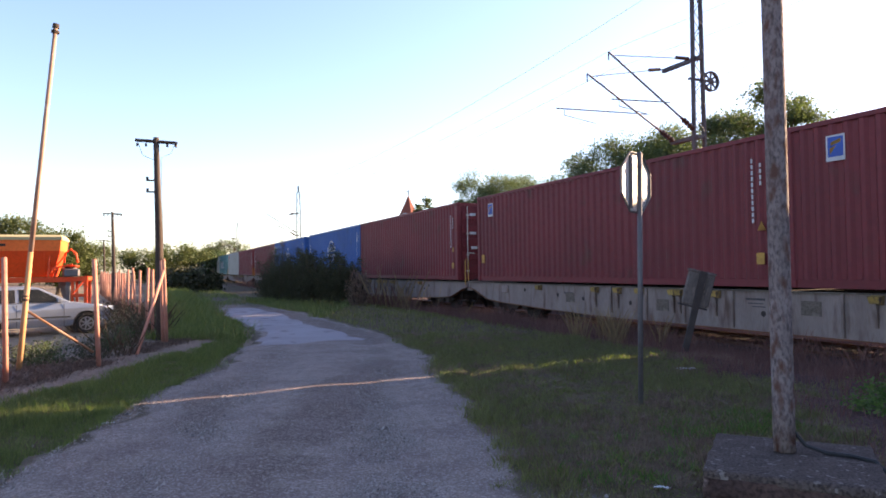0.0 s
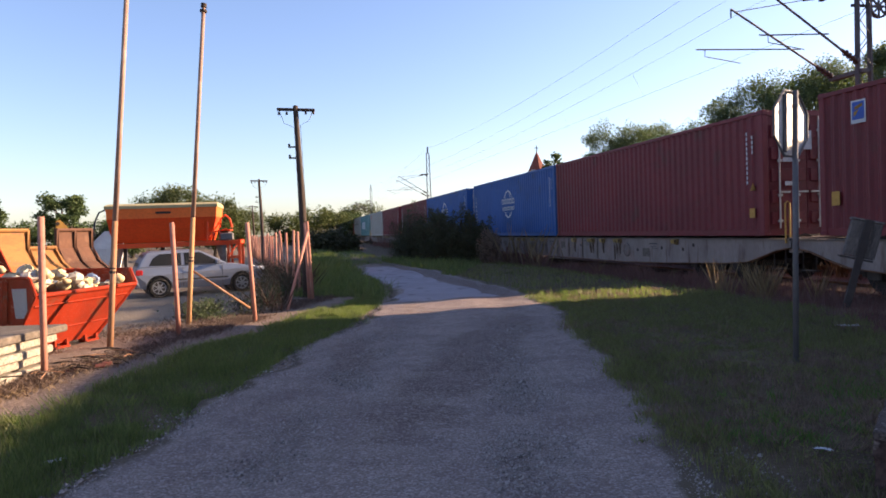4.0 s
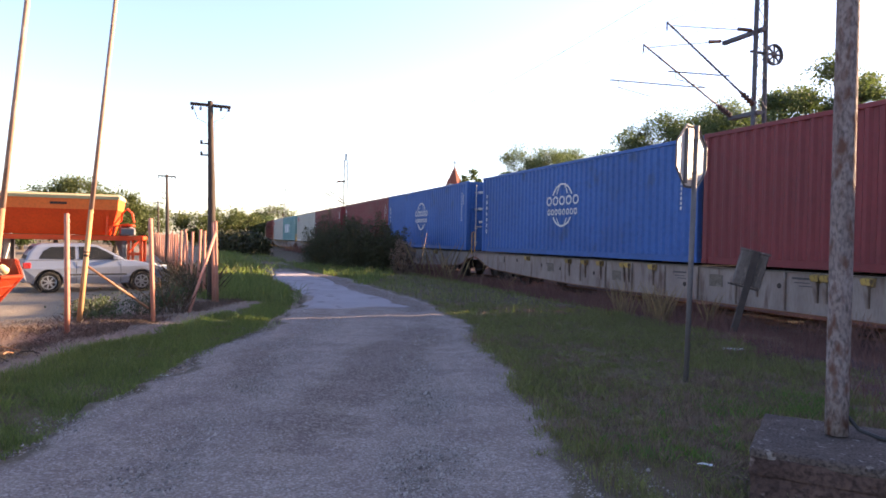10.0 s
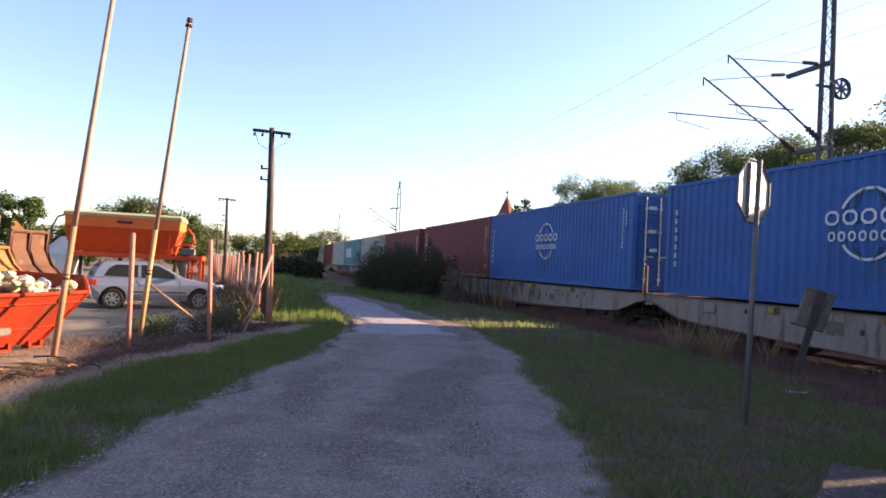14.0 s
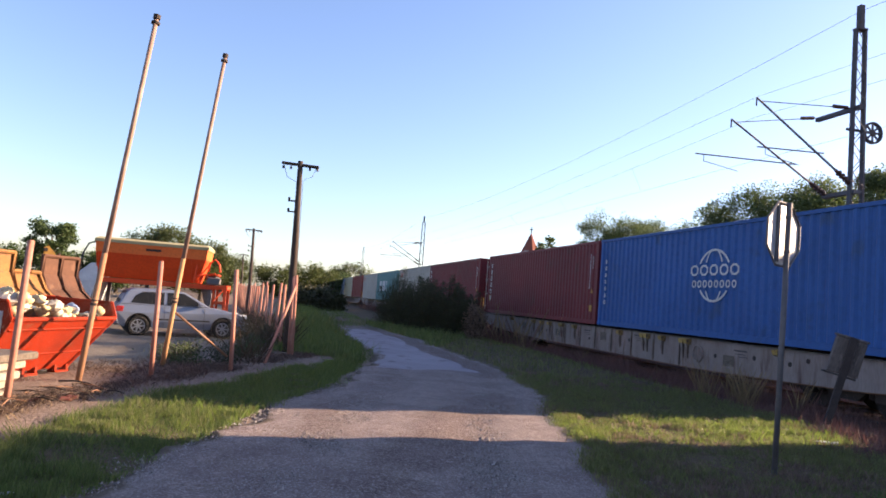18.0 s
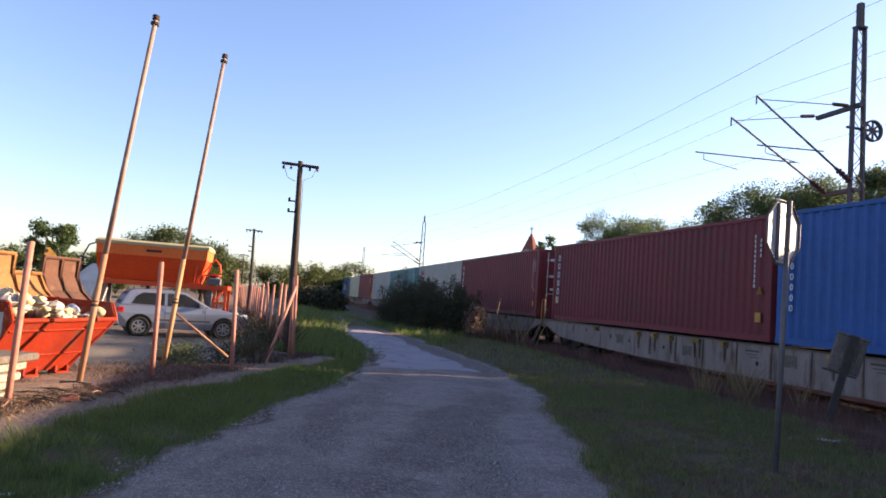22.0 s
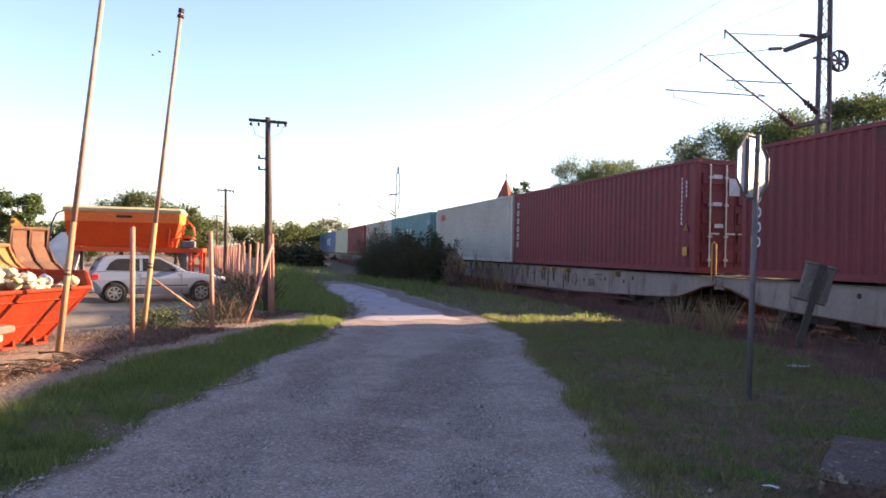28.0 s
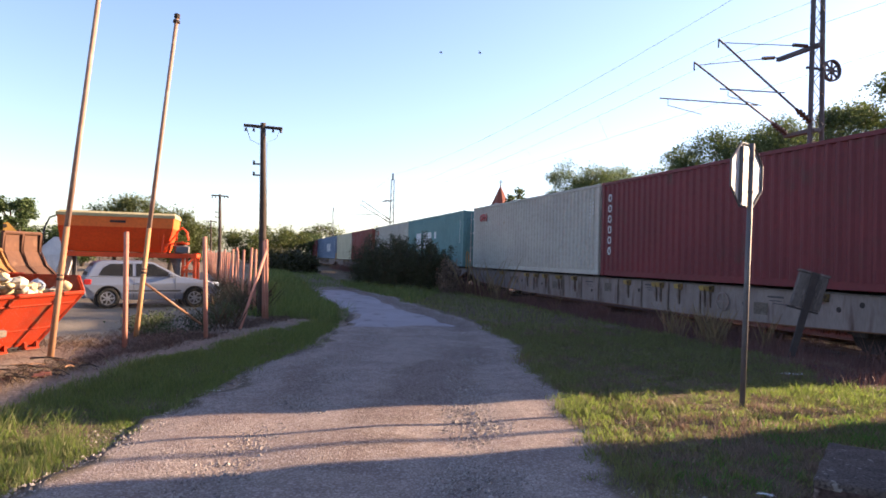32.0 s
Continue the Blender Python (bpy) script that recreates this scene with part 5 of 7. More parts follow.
def skip_bin():
    t = thing("waste_skip", "red steel skip full of light rubbish with two open lids", "skip")
    p1, p2 = Vector((-6.56, 9.24, 0)), Vector((-6.61, 7.36, 0))
    u = (p1 - p2).normalized()
    n = Vector((-u.y, u.x, 0))
    L_, W_, H_, T_ = (p1 - p2).length, 1.34, 0.8, 1.03
    t.matrix_basis = Matrix(((u.x, n.x, 0, p2.x), (u.y, n.y, 0, p2.y), (0, 0, 1, 0.0), (0, 0, 0, 1)))
    lean = lambda z: 1 - min(1, (z - 0.05) / (H_ - 0.05))
    near_x, far_x = lambda z: 0.05 * lean(z), lambda z: L_ - 0.34 * lean(z)
    # front slope, floor and back of the trough
    front = [(0.0, H_, 0.0), (0.5, 0.05, 0.0), (1.12, 0.05, 0.0), (W_, H_, 0.0), (W_ - 0.08, T_, 0.0)]
    shell = Mesh()
    for (y0, z0, _), (y1, z1, _) in zip(front, front[1:]):
        out = [(near_x(z0), y0, z0), (far_x(z0), y0, z0), (far_x(z1), y1, z1), (near_x(z1), y1, z1)]
        shell.add(out + [(x, y + 0.012, z + 0.012) for x, y, z in out], ((0, 1, 2, 3), (7, 6, 5, 4), (0, 4, 5, 1), (2, 6, 7, 3), (1, 5, 6, 2), (0, 3, 7, 4)))
    part("trough", shell, SKIP_RED, t)
    six = ((0.0, H_), (0.09, T_), (W_ - 0.1, T_), (W_ + 0.02, H_ + 0.03), (1.14, 0.05), (0.48, 0.05))
    for side in (0, 1):
        at_ = lambda y, z, o=0.0: ((near_x(z) - o) if side == 0 else (far_x(z) + o), y, z)
        wall = part("end_wall", Mesh().loft([[at_(y, z, 0.02) for y, z in six], [at_(y, z, -0.012) for y, z in six]]), SKIP_RED, t)
        edge = Mesh()
        for (a, b), (c, d) in zip(six, six[1:] + six[:1]):
            edge.tube(at_(a, b, 0.02), at_(c, d, 0.02), 0.024, 0.024, 6)
        part("edge_frame", edge, SKIP_RED, wall)
        for y in (0.42, 1.04):
            part("stiffener", Mesh().tube(at_(y, T_ - 0.03, 0.04), at_(0.3 * 0.8 + 0.7 * y, 0.1, 0.04), 0.03, 0.03, 4), SKIP_RED, wall)
        part("stiffener", Mesh().tube(at_(0.4, 0.42, 0.04), at_(1.08, 0.42, 0.04), 0.03, 0.03, 4), SKIP_RED, wall)
        if side == 0:
            for y in (0.13, 1.07):
                part("notice", Mesh().add([at_(y, 0.9, 0.03), at_(y + 0.22, 0.9, 0.03), at_(y + 0.2, 0.52, 0.03), at_(y + 0.02, 0.52, 0.03)], ((0, 1, 2, 3), (3, 2, 1, 0))), PAPER, wall, "white paper notice")
    part("rim", Mesh().tube((0, 0, H_), (L_, 0, H_), 0.03, 0.03, 8), SKIP_RED, t)
    part("hinge_bar", Mesh().tube((0, W_ - 0.08, T_), (L_ + 0.3, W_ - 0.08, T_), 0.028, 0.028, 8), SKIP_RED, t)
    for x in (0.72, 1.3):
        part("foot", Mesh().box(x, x + 0.04, 0.44, 0.56, -0.01, 0.1).box(x + 0.22, x + 0.26, 0.44, 0.56, -0.01, 0.1).box(x, x + 0.26, 0.42, 0.56, -0.02, 0.02), SKIP_RED, t)
    for y0, z0 in ((0.08, 0.66), (0.33, 0.3)):
        part("side_rib", Mesh().tube((near_x(z0) + 0.02, y0 - 0.005, z0), (far_x(z0) - 0.02, y0 - 0.005, z0), 0.012, 0.012, 6), SKIP_RED, t)
    # lids stand open behind; the yellow one is stepped
    prof = ((W_ - 0.05, H_ + 0.14), (W_ + 0.2, H_ + 0.34), (W_ + 0.33, H_ + 0.58), (W_ + 0.33, H_ + 0.88))
    low_prof = prof[:2] + ((W_ + 0.33, H_ + 0.54), (W_ + 0.33, H_ + 0.6))
    for x0, x1, pr, mat, lab in ((1.0, 1.62, prof, LID_YELLOW, "scratched yellow lid"), (1.62, 2.16, low_prof, LID_YELLOW, "low half of the scratched yellow lid"), (2.2, 2.98, prof, LID_BROWN, "rusted brown lid")):
        m = Mesh()
        m.loft([[(x, y, z) for y, z in pr] + [(x, y + 0.03, z + 0.02) for y, z in pr[::-1]] for x in (x0, x1)])
        lid = part("lid", m, mat, t, lab)
        for x in ((x0, x1) if mat is LID_YELLOW else (x0, (x0 + x1) / 2, x1)):
            part("lid_rib", Mesh().path([(x, y - 0.03, z) for y, z in pr], 0.026, 4), mat, lid)
        part("lid_lip", Mesh().tube((x0, pr[-1][0] - 0.02, pr[-1][1]), (x1, pr[-1][0] - 0.02, pr[-1][1]), 0.03, 0.03, 6), mat, lid)
    part("lid_cheek", Mesh().add([(0.98, W_ - 0.05, H_ + 0.14), (0.98, W_ + 0.33, H_ + 0.88), (0.98, W_ + 0.42, H_ + 0.86), (0.98, W_ + 0.4, H_ + 0.15), (1.0, W_ - 0.05, H_ + 0.14), (1.0, W_ + 0.33, H_ + 0.88), (1.0, W_ + 0.42, H_ + 0.86), (1.0, W_ + 0.4, H_ + 0.15)], ((0, 1, 2, 3), (7, 6, 5, 4), (0, 4, 5, 1), (1, 5, 6, 2), (2, 6, 7, 3), (3, 7, 4, 0))), SKIP_RED, t)
    r = random.Random(11)
    for k in range(95):
        m = Mesh()
        gx, gy = r.uniform(0.2, L_ - 0.2), r.uniform(0.12, W_ - 0.35)
        c = (gx, gy, H_ - 0.02 + r.uniform(0.0, 0.14) + 0.26 * math.exp(-((gx - 0.45) / 0.5) ** 2) * r.uniform(0.3, 1))
        s_ = r.uniform(0.045, 0.12)
        rings = []
        for j in range(6):
            a = -math.pi / 2 + math.pi * j / 5
            rings.append([(c[0] + s_ * math.cos(a) * math.cos(b) * (1 + 0.7 * noise.noise((b, a, k))), c[1] + s_ * math.cos(a) * math.sin(b) * (1 + 0.7 * noise.noise((a, b, k * 2))), c[2] + 0.75 * s_ * math.sin(a) * (1 + 0.6 * noise.noise((b, k, a)))) for b in [math.tau * i / 8 for i in range(8)]])
        part("rubbish_bag", m.loft(rings), r.choice((TRASH[0], TRASH[0], TRASH[0], TRASH[2], TRASH[2], TRASH[2], TRASH[1])), t, smooth=k % 3 > 0)


def hopper_trailer():
    d = Vector((0.92, 0.39, 0)).normalized()
    n = Vector((-d.y, d.x, 0))
    t = thing("spreader_trailer", "orange salt spreader hopper on an orange frame in the yard", "trailer")
    t.matrix_basis = Matrix(((d.x, n.x, 0, -15.7), (d.y, n.y, 0, 20.7), (0, 0, 1, 0.08), (0, 0, 0, 1)))
    L_ = 3.62
    part("hopper", Mesh().loft([[(0.08, 0.34, 1.3), (L_ - 0.25, 0.34, 1.3), (L_ - 0.25, 1.6, 1.3), (0.08, 1.6, 1.3)], [(0, 0, 2.15), (L_, 0, 2.15), (L_, 2.0, 2.15), (0, 2.0, 2.15)]], caps=True), ORANGE, t)
    # paler orange: the stronger light on this band is part of its colour
    part("top_band", Mesh().loft([[(0, 0, 2.15), (L_, 0, 2.15), (L_, 2, 2.15), (0, 2, 2.15)], [(-0.03, -0.03, 2.58), (L_ + 0.03, -0.03, 2.58), (L_ + 0.03, 2.03, 2.58), (-0.03, 2.03, 2.58)]]), ORANGE_LIT, t)
    part("tarpaulin", Mesh().loft([[(-0.06, -0.06, 2.5), (L_ + 0.06, -0.06, 2.5), (L_ + 0.06, 2.06, 2.5), (-0.06, 2.06, 2.5)], [(-0.06, -0.06, 2.6), (L_ + 0.06, -0.06, 2.6), (L_ + 0.06, 2.06, 2.6), (-0.06, 2.06, 2.6)], [(0, 0.2, 2.68), (L_, 0.2, 2.68), (L_, 1.8, 2.68), (0, 1.8, 2.68)]]), TARP, t, "bleached tan cover")
    part("maker_plate", Mesh().box(1.6, 2.1, -0.03, -0.02, 2.3, 2.38), IRON, t)
    for x in (0.06, L_ - 0.5):
        part("hopper_rib", Mesh().add([(x - 0.03, -0.02, 2.15), (x + 0.03, -0.02, 2.15), (x + 0.03, 0.32, 1.3), (x - 0.03, 0.32, 1.3), (x - 0.03, 0.06, 2.15), (x + 0.03, 0.06, 2.15), (x + 0.03, 0.4, 1.3), (x - 0.03, 0.4, 1.3)], ((0, 1, 2, 3), (0, 3, 7, 4), (1, 5, 6, 2))), ORANGE, t)
    part("frame", Mesh().box(-0.1, L_ + 0.5, 0.2, 0.34, 1.12, 1.28).box(-0.1, L_ + 0.5, 1.66, 1.8, 1.12, 1.28).box(-0.1, 0.05, 0.2, 1.8, 1.12, 1.28).box(L_ + 0.35, L_ + 0.5, 0.2, 1.8, 1.12, 1.28), ORANGE, t)
    for x in (0.15, L_ + 0.2):
        for y in (0.27, 1.73):
            part("leg", Mesh().box(x - 0.06, x + 0.06, y - 0.06, y + 0.06, -0.36, 1.12), GALV, t)
    part("engine_unit", Mesh().chamfer(L_ + 0.0, L_ + 0.4, 0.45, 1.3, 1.28, 1.62, 0.05), GALV, t)
    part("engine_cover", Mesh().chamfer(L_ + 0.05, L_ + 0.45, 0.3, 1.2, 1.62, 1.68, 0.02), ORANGE, t)
    part("hose_arch", Mesh().path([(L_ + 0.1, 0.2, 1.75), (L_ + 0.12, 0.18, 2.05), (L_ + 0.3, 0.15, 2.2), (L_ + 0.45, 0.15, 2.05), (L_ + 0.5, 0.2, 1.75)], 0.035, 8), ORANGE, t)
    for y in (0.15, 1.6):
        part("guard_post", Mesh().box(L_ + 0.68, L_ + 0.78, y, y + 0.09, -0.2, 1.3), ORANGE, t)
        part("guard_post", Mesh().box(L_ + 0.3, L_ + 0.38, y, y + 0.08, 0.4, 1.2), ORANGE, t)
    part("spreader_guard", Mesh().box(L_ + 0.3, L_ + 0.8, 0.1, 1.7, 1.15, 1.28).box(L_ + 0.3, L_ + 0.78, 0.12, 0.2, 0.62, 0.72).tube((L_ + 0.34, 0.14, 0.7), (L_ + 0.72, 0.14, 1.2), 0.03, 0.03, 6), ORANGE, t)
    part("drop_chute", Mesh().loft([[(L_ - 0.15, 0.6, 1.15), (L_ + 0.2, 0.6, 1.15), (L_ + 0.2, 1.1, 1.15), (L_ - 0.15, 1.1, 1.15)], [(L_ + 0.05, 0.65, 0.45), (L_ + 0.3, 0.65, 0.45), (L_ + 0.3, 1.0, 0.45), (L_ + 0.05, 1.0, 0.45)]]), GALV, t)
    part("tail_housing", Mesh().loft([[(-0.15, 0.2, 1.75), (0.05, 0.2, 1.75), (0.05, 1.8, 1.75), (-0.15, 1.8, 1.75)], [(-0.75, 0.1, 1.15), (0.1, 0.1, 1.15), (0.1, 1.9, 1.15), (-0.75, 1.9, 1.15)], [(-0.75, 0.1, 0.3), (-0.1, 0.1, 0.3), (-0.1, 1.9, 0.3), (-0.75, 1.9, 0.3)]]), PAPER, t, "pale sheet metal housing")
    for k in range(5):
        part("housing_rib", Mesh().box(-0.7 + 0.14 * k, -0.67 + 0.14 * k, 0.07, 0.1, 0.35, 1.13), PAPER, t)
    part("hose", Mesh().path([(-0.02, 0.1, 2.5), (-0.25, 0.05, 2.4), (-0.4, 0.05, 2.05), (-0.45, 0.05, 1.6), (-0.6, 0.1, 1.15)], 0.03, 8), PLASTIC, t, "black hose")
    part("control_box", Mesh().chamfer(L_ + 0.1, L_ + 0.55, 0.0, 0.3, 1.3, 1.55, 0.03), GALV, t)
    part("swing_frame", Mesh().tube((L_ - 0.35, 0.1, 1.3), (L_ - 0.3, 0.1, 2.05), 0.035, 0.035, 6).tube((L_ - 0.3, 0.1, 1.4), (L_ + 0.1, 0.1, 1.95), 0.03, 0.03, 6).tube((L_ - 0.35, 0.1, 1.55), (L_ + 0.35, 0.1, 1.7), 0.03, 0.03, 6), ORANGE, t)


def rounded(ob, width, segments=3):
    """Rounds the edges of a sheet-metal part."""
    b = ob.modifiers.new("round", "BEVEL")
    b.width, b.segments, b.limit_method, b.angle_limit = width, segments, "ANGLE", radians(18)
    return ob


def car():
    r_, f_ = Vector((-12.5, 18.75, 0.0)), Vector((-10.57, 20.35, 0.0))
    d = (f_ - r_)
    d.z = 0
    d.normalize()
    n = Vector((-d.y, d.x, 0))
    t = thing("hatchback_car", "silver five-door hatchback parked in the yard", "car")
    t.matrix_basis = Matrix(((d.x, n.x, 0, r_.x), (d.y, n.y, 0, r_.y), (0, 0, 1, -0.325), (0, 0, 0, 1)))
    # x along the car from the rear axle, y across it (0 is the near side), z up
    W_ = 1.72
    prof = [(-0.56, 0.32), (-0.66, 0.5), (-0.65, 0.72), (-0.6, 0.93), (2.05, 0.95), (2.55, 0.9), (2.95, 0.8), (3.2, 0.67), (3.3, 0.5), (3.28, 0.3), (3.1, 0.26)]
    for cx in (2.51, 0.0):
        prof += [(cx + 0.375 * math.cos(a), 0.31 + 0.375 * math.sin(a)) for a in [math.pi * k / 8 - 0.13 * (k == 0) + 0.13 * (k == 8) for k in range(9)]]
        if cx:
            prof += [(2.1, 0.25), (0.42, 0.25)]
    prof += [(-0.42, 0.27)]

    def skin(z):
        return 0.03 if z > 0.85 else (0.05 if z < 0.35 else 0.0)

    b = Mesh()
    b.loft([[(x, skin(z), z) for x, z in prof], [(x, 0.06, z) for x, z in prof], [(x, W_ - 0.06, z) for x, z in prof], [(x, W_ - skin(z), z) for x, z in prof]])
    rounded(part("body", b, CAR_SILVER, t), 0.045)
    lowring = [(-0.6, 0.04, 0.92), (2.12, 0.06, 0.94), (2.12, W_ - 0.06, 0.94), (-0.6, W_ - 0.04, 0.92)]
    mid = [(-0.48, 0.12, 1.18), (1.66, 0.13, 1.2), (1.66, W_ - 0.13, 1.2), (-0.48, W_ - 0.12, 1.18)]
    hi_ = [(-0.33, 0.2, 1.38), (1.28, 0.21, 1.4), (1.28, W_ - 0.21, 1.4), (-0.33, W_ - 0.2, 1.38)]
    roof_ = [(-0.15, 0.3, 1.43), (0.95, 0.3, 1.45), (0.95, W_ - 0.3, 1.45), (-0.15, W_ - 0.3, 1.43)]
    rounded(part("cabin", Mesh().loft([lowring, mid, hi_, roof_]), CAR_SILVER, t), 0.05)

    def pane(pts, name="side_window"):
        part(name, Mesh().add(pts + [(x, y + 0.03, z) for x, y, z in pts], [tuple(range(len(pts))), tuple(range(2 * len(pts) - 1, len(pts) - 1, -1))]), CAR_GLASS, t)

    wy = lambda z: 0.05 + (z - 0.93) * 0.326 - 0.014
    for xs in (((-0.27, 0.99), (0.68, 0.975), (0.68, 1.35), (0.06, 1.34), (-0.14, 1.22)), ((0.77, 0.975), (1.9, 0.985), (1.5, 1.22), (1.26, 1.35), (0.77, 1.355))):
        pane([(x, wy(z), z) for x, z in xs])
        pane([(x, W_ - wy(z) - 0.03, z) for x, z in xs])
    pane([(2.1, 0.12, 0.965), (2.1, W_ - 0.12, 0.965), (1.31, W_ - 0.26, 1.395), (1.31, 0.26, 1.395)], "windscreen")
    pane([(-0.585, 0.16, 0.98), (-0.375, 0.26, 1.34), (-0.375, W_ - 0.26, 1.34), (-0.585, W_ - 0.16, 0.98)], "rear_window")
    for cx in (0.0, 2.51):
        for y0 in (0.0, W_ - 0.2):
            w = thing("wheel", "", "", None)
            w.parent = t
            w.location = (cx, y0, 0.3)
            tyre = Mesh()
            rings = []
            for yy, rr in ((0.02, 0.205), (-0.01, 0.225), (-0.01, 0.285), (0.03, 0.31), (0.17, 0.31), (0.21, 0.285), (0.21, 0.205)):
                rings.append([(rr * math.cos(math.tau * k / 28), yy, rr * math.sin(math.tau * k / 28)) for k in range(28)])
            part("tyre", tyre.loft(rings, caps=False), RUBBER, w, smooth=True)
            rim = Mesh().ring((0, 0), 0.2, 0.026, 24, 0.005, 0.05)
            for k in range(7):
                rim.box(0.03, 0.185, 0.012, 0.03, -0.022, 0.022, Matrix.Rotation(math.tau * k / 7, 4, "Y"))
            rim.ring((0, 0), 0.05, 0.05, 14, 0.005, 0.04)
            part("rim", rim, ALLOY, w)
            inner = (0.22, 0.6) if y0 < 0.5 else (-0.4, -0.02)
            part("wheel_well", Mesh().tube((0, inner[0], 0.02), (0, inner[1], 0.02), 0.37, 0.37, 24), PLASTIC, w, "black wheel well")
            part("brake_disc", Mesh().ring((0, 0), 0.2, 0.2, 20, 0.06, 0.08), IRON, w)
    rounded(part("front_bumper", Mesh().chamfer(3.1, 3.42, 0.04, W_ - 0.04, 0.25, 0.52, 0.05), CAR_SILVER, t), 0.03)
    part("rear_bumper", Mesh().chamfer(-0.72, -0.55, 0.05, W_ - 0.05, 0.3, 0.55, 0.05), CAR_SILVER, t)
    part("side_strip", Mesh().box(0.42, 2.08, -0.012, 0.02, 0.5, 0.55), PLASTIC, t)
    part("door_seam", Mesh().box(0.7, 0.71, -0.003, 0.01, 0.28, 0.92).box(1.9, 1.91, -0.003, 0.01, 0.28, 0.92), PLASTIC, t)
    part("door_handle", Mesh().chamfer(0.78, 0.96, -0.025, 0.01, 0.74, 0.78, 0.008), CAR_SILVER, t)
    part("wing_mirror", Mesh().chamfer(1.7, 1.83, -0.15, 0.05, 0.96, 1.08, 0.02), CAR_SILVER, t)
    part("headlight", Mesh().chamfer(3.02, 3.26, 0.02, 0.4, 0.62, 0.8, 0.03), LIGHT_GLASS, t)
    part("headlight", Mesh().chamfer(3.02, 3.26, W_ - 0.4, W_ - 0.02, 0.62, 0.8, 0.03), LIGHT_GLASS, t)
    part("tail_light", Mesh().chamfer(-0.655, -0.45, -0.003, 0.2, 0.7, 0.88, 0.02), TAIL_RED, t)
    part("tail_light", Mesh().chamfer(-0.655, -0.45, W_ - 0.2, W_ + 0.003, 0.7, 0.88, 0.02), TAIL_RED, t)


slab_stack(), skip_bin(), hopper_trailer(), car()


# ---- trees, bushes ----
def tree(name, x, y, h, r, mat, label, seed, n=2600, crown_at=0.35, leaf=0.16, group="trees", trunk=0.16, blobs=26):
    t = thing(name, label, "tree", pose(x, y, 0), group=group)
    g = random.Random(seed)
    m = Mesh()
    m.loft([[(q * math.cos(math.tau * i / 9) + 0.1 * math.sin(z), q * math.sin(math.tau * i / 9), z) for i in range(9)] for z, q in ((-0.2, trunk * 1.3), (h * 0.15, trunk), (h * 0.45, trunk * 0.7), (h * 0.8, trunk * 0.25))])
    tips = []
    for k in range(blobs):
        a, u = g.uniform(0, math.tau), g.uniform(0, 1)
        z = h * (crown_at + (0.95 - crown_at) * u)
        wide = r * math.sin(math.pi * min(1, 0.18 + 0.82 * (1 - u) ** 0.8)) * g.uniform(0.55, 1.05)
        tip = Vector((wide * math.cos(a), wide * math.sin(a), z))
        tips.append((tip, r * g.uniform(0.24, 0.42)))
        m.tube((0, 0, h * (0.2 + 0.45 * u)), tip, trunk * 0.28, trunk * 0.06, 5, caps=False)
    part("trunk", m, BARK, t)
    pts = []
    per = n // blobs
    for tip, q in tips:
        d = rng.normal(size=(per, 3))
        d /= np.linalg.norm(d, axis=1, keepdims=True)
        lump = 1 + 0.35 * np.sin(d[:, 0] * 5 + tip[0]) * np.cos(d[:, 2] * 4 + tip[1])
        pts.append(np.array(tip) + d * q * (rng.uniform(0.1, 1.15, per) ** 0.6 * lump)[:, None] * np.array([1.2, 1.2, 0.8]))
    quads("crown", leaves(np.concatenate(pts), leaf), mat, t)
    return t


def at(az, d):
    return d * math.sin(radians(az)), d * math.cos(radians(az))


# behind the train
for az, d, h, r, seed in ((4.7, 60, 10.5, 3.0, 1), (3.2, 61, 9.8, 2.2, 21), (6.4, 59, 9.9, 2.5, 22), (9.4, 50, 7.9, 2.6, 2), (11.4, 46, 7.8, 2.4, 3), (14.2, 42, 9.0, 2.4, 33), (16.4, 41, 9.4, 2.8, 4), (19.4, 40, 9.3, 2.8, 5), (22.3, 36, 6.6, 1.6, 34), (24.9, 33, 8.8, 2.0, 6), (26.9, 32.5, 9.3, 2.0, 7), (28.6, 32, 8.4, 1.3, 8)):
    tree("tree", *at(az, d), h, r, LEAF_FAR, "leafy green tree behind the railway", seed, 33000, 0.22, 0.055, "trees behind the railway", blobs=40)
for az, d, h, r, seed in ((-1.1, 95, 11.8, 1.5, 31), (-5.0, 90, 7.2, 1.8, 32), (0.0, 100, 9.0, 1.8, 35)):
    tree("tree", *at(az, d), h, r, LEAF, "small distant green tree near the spire", seed, 2000, 0.3, 0.2, "trees behind the railway")
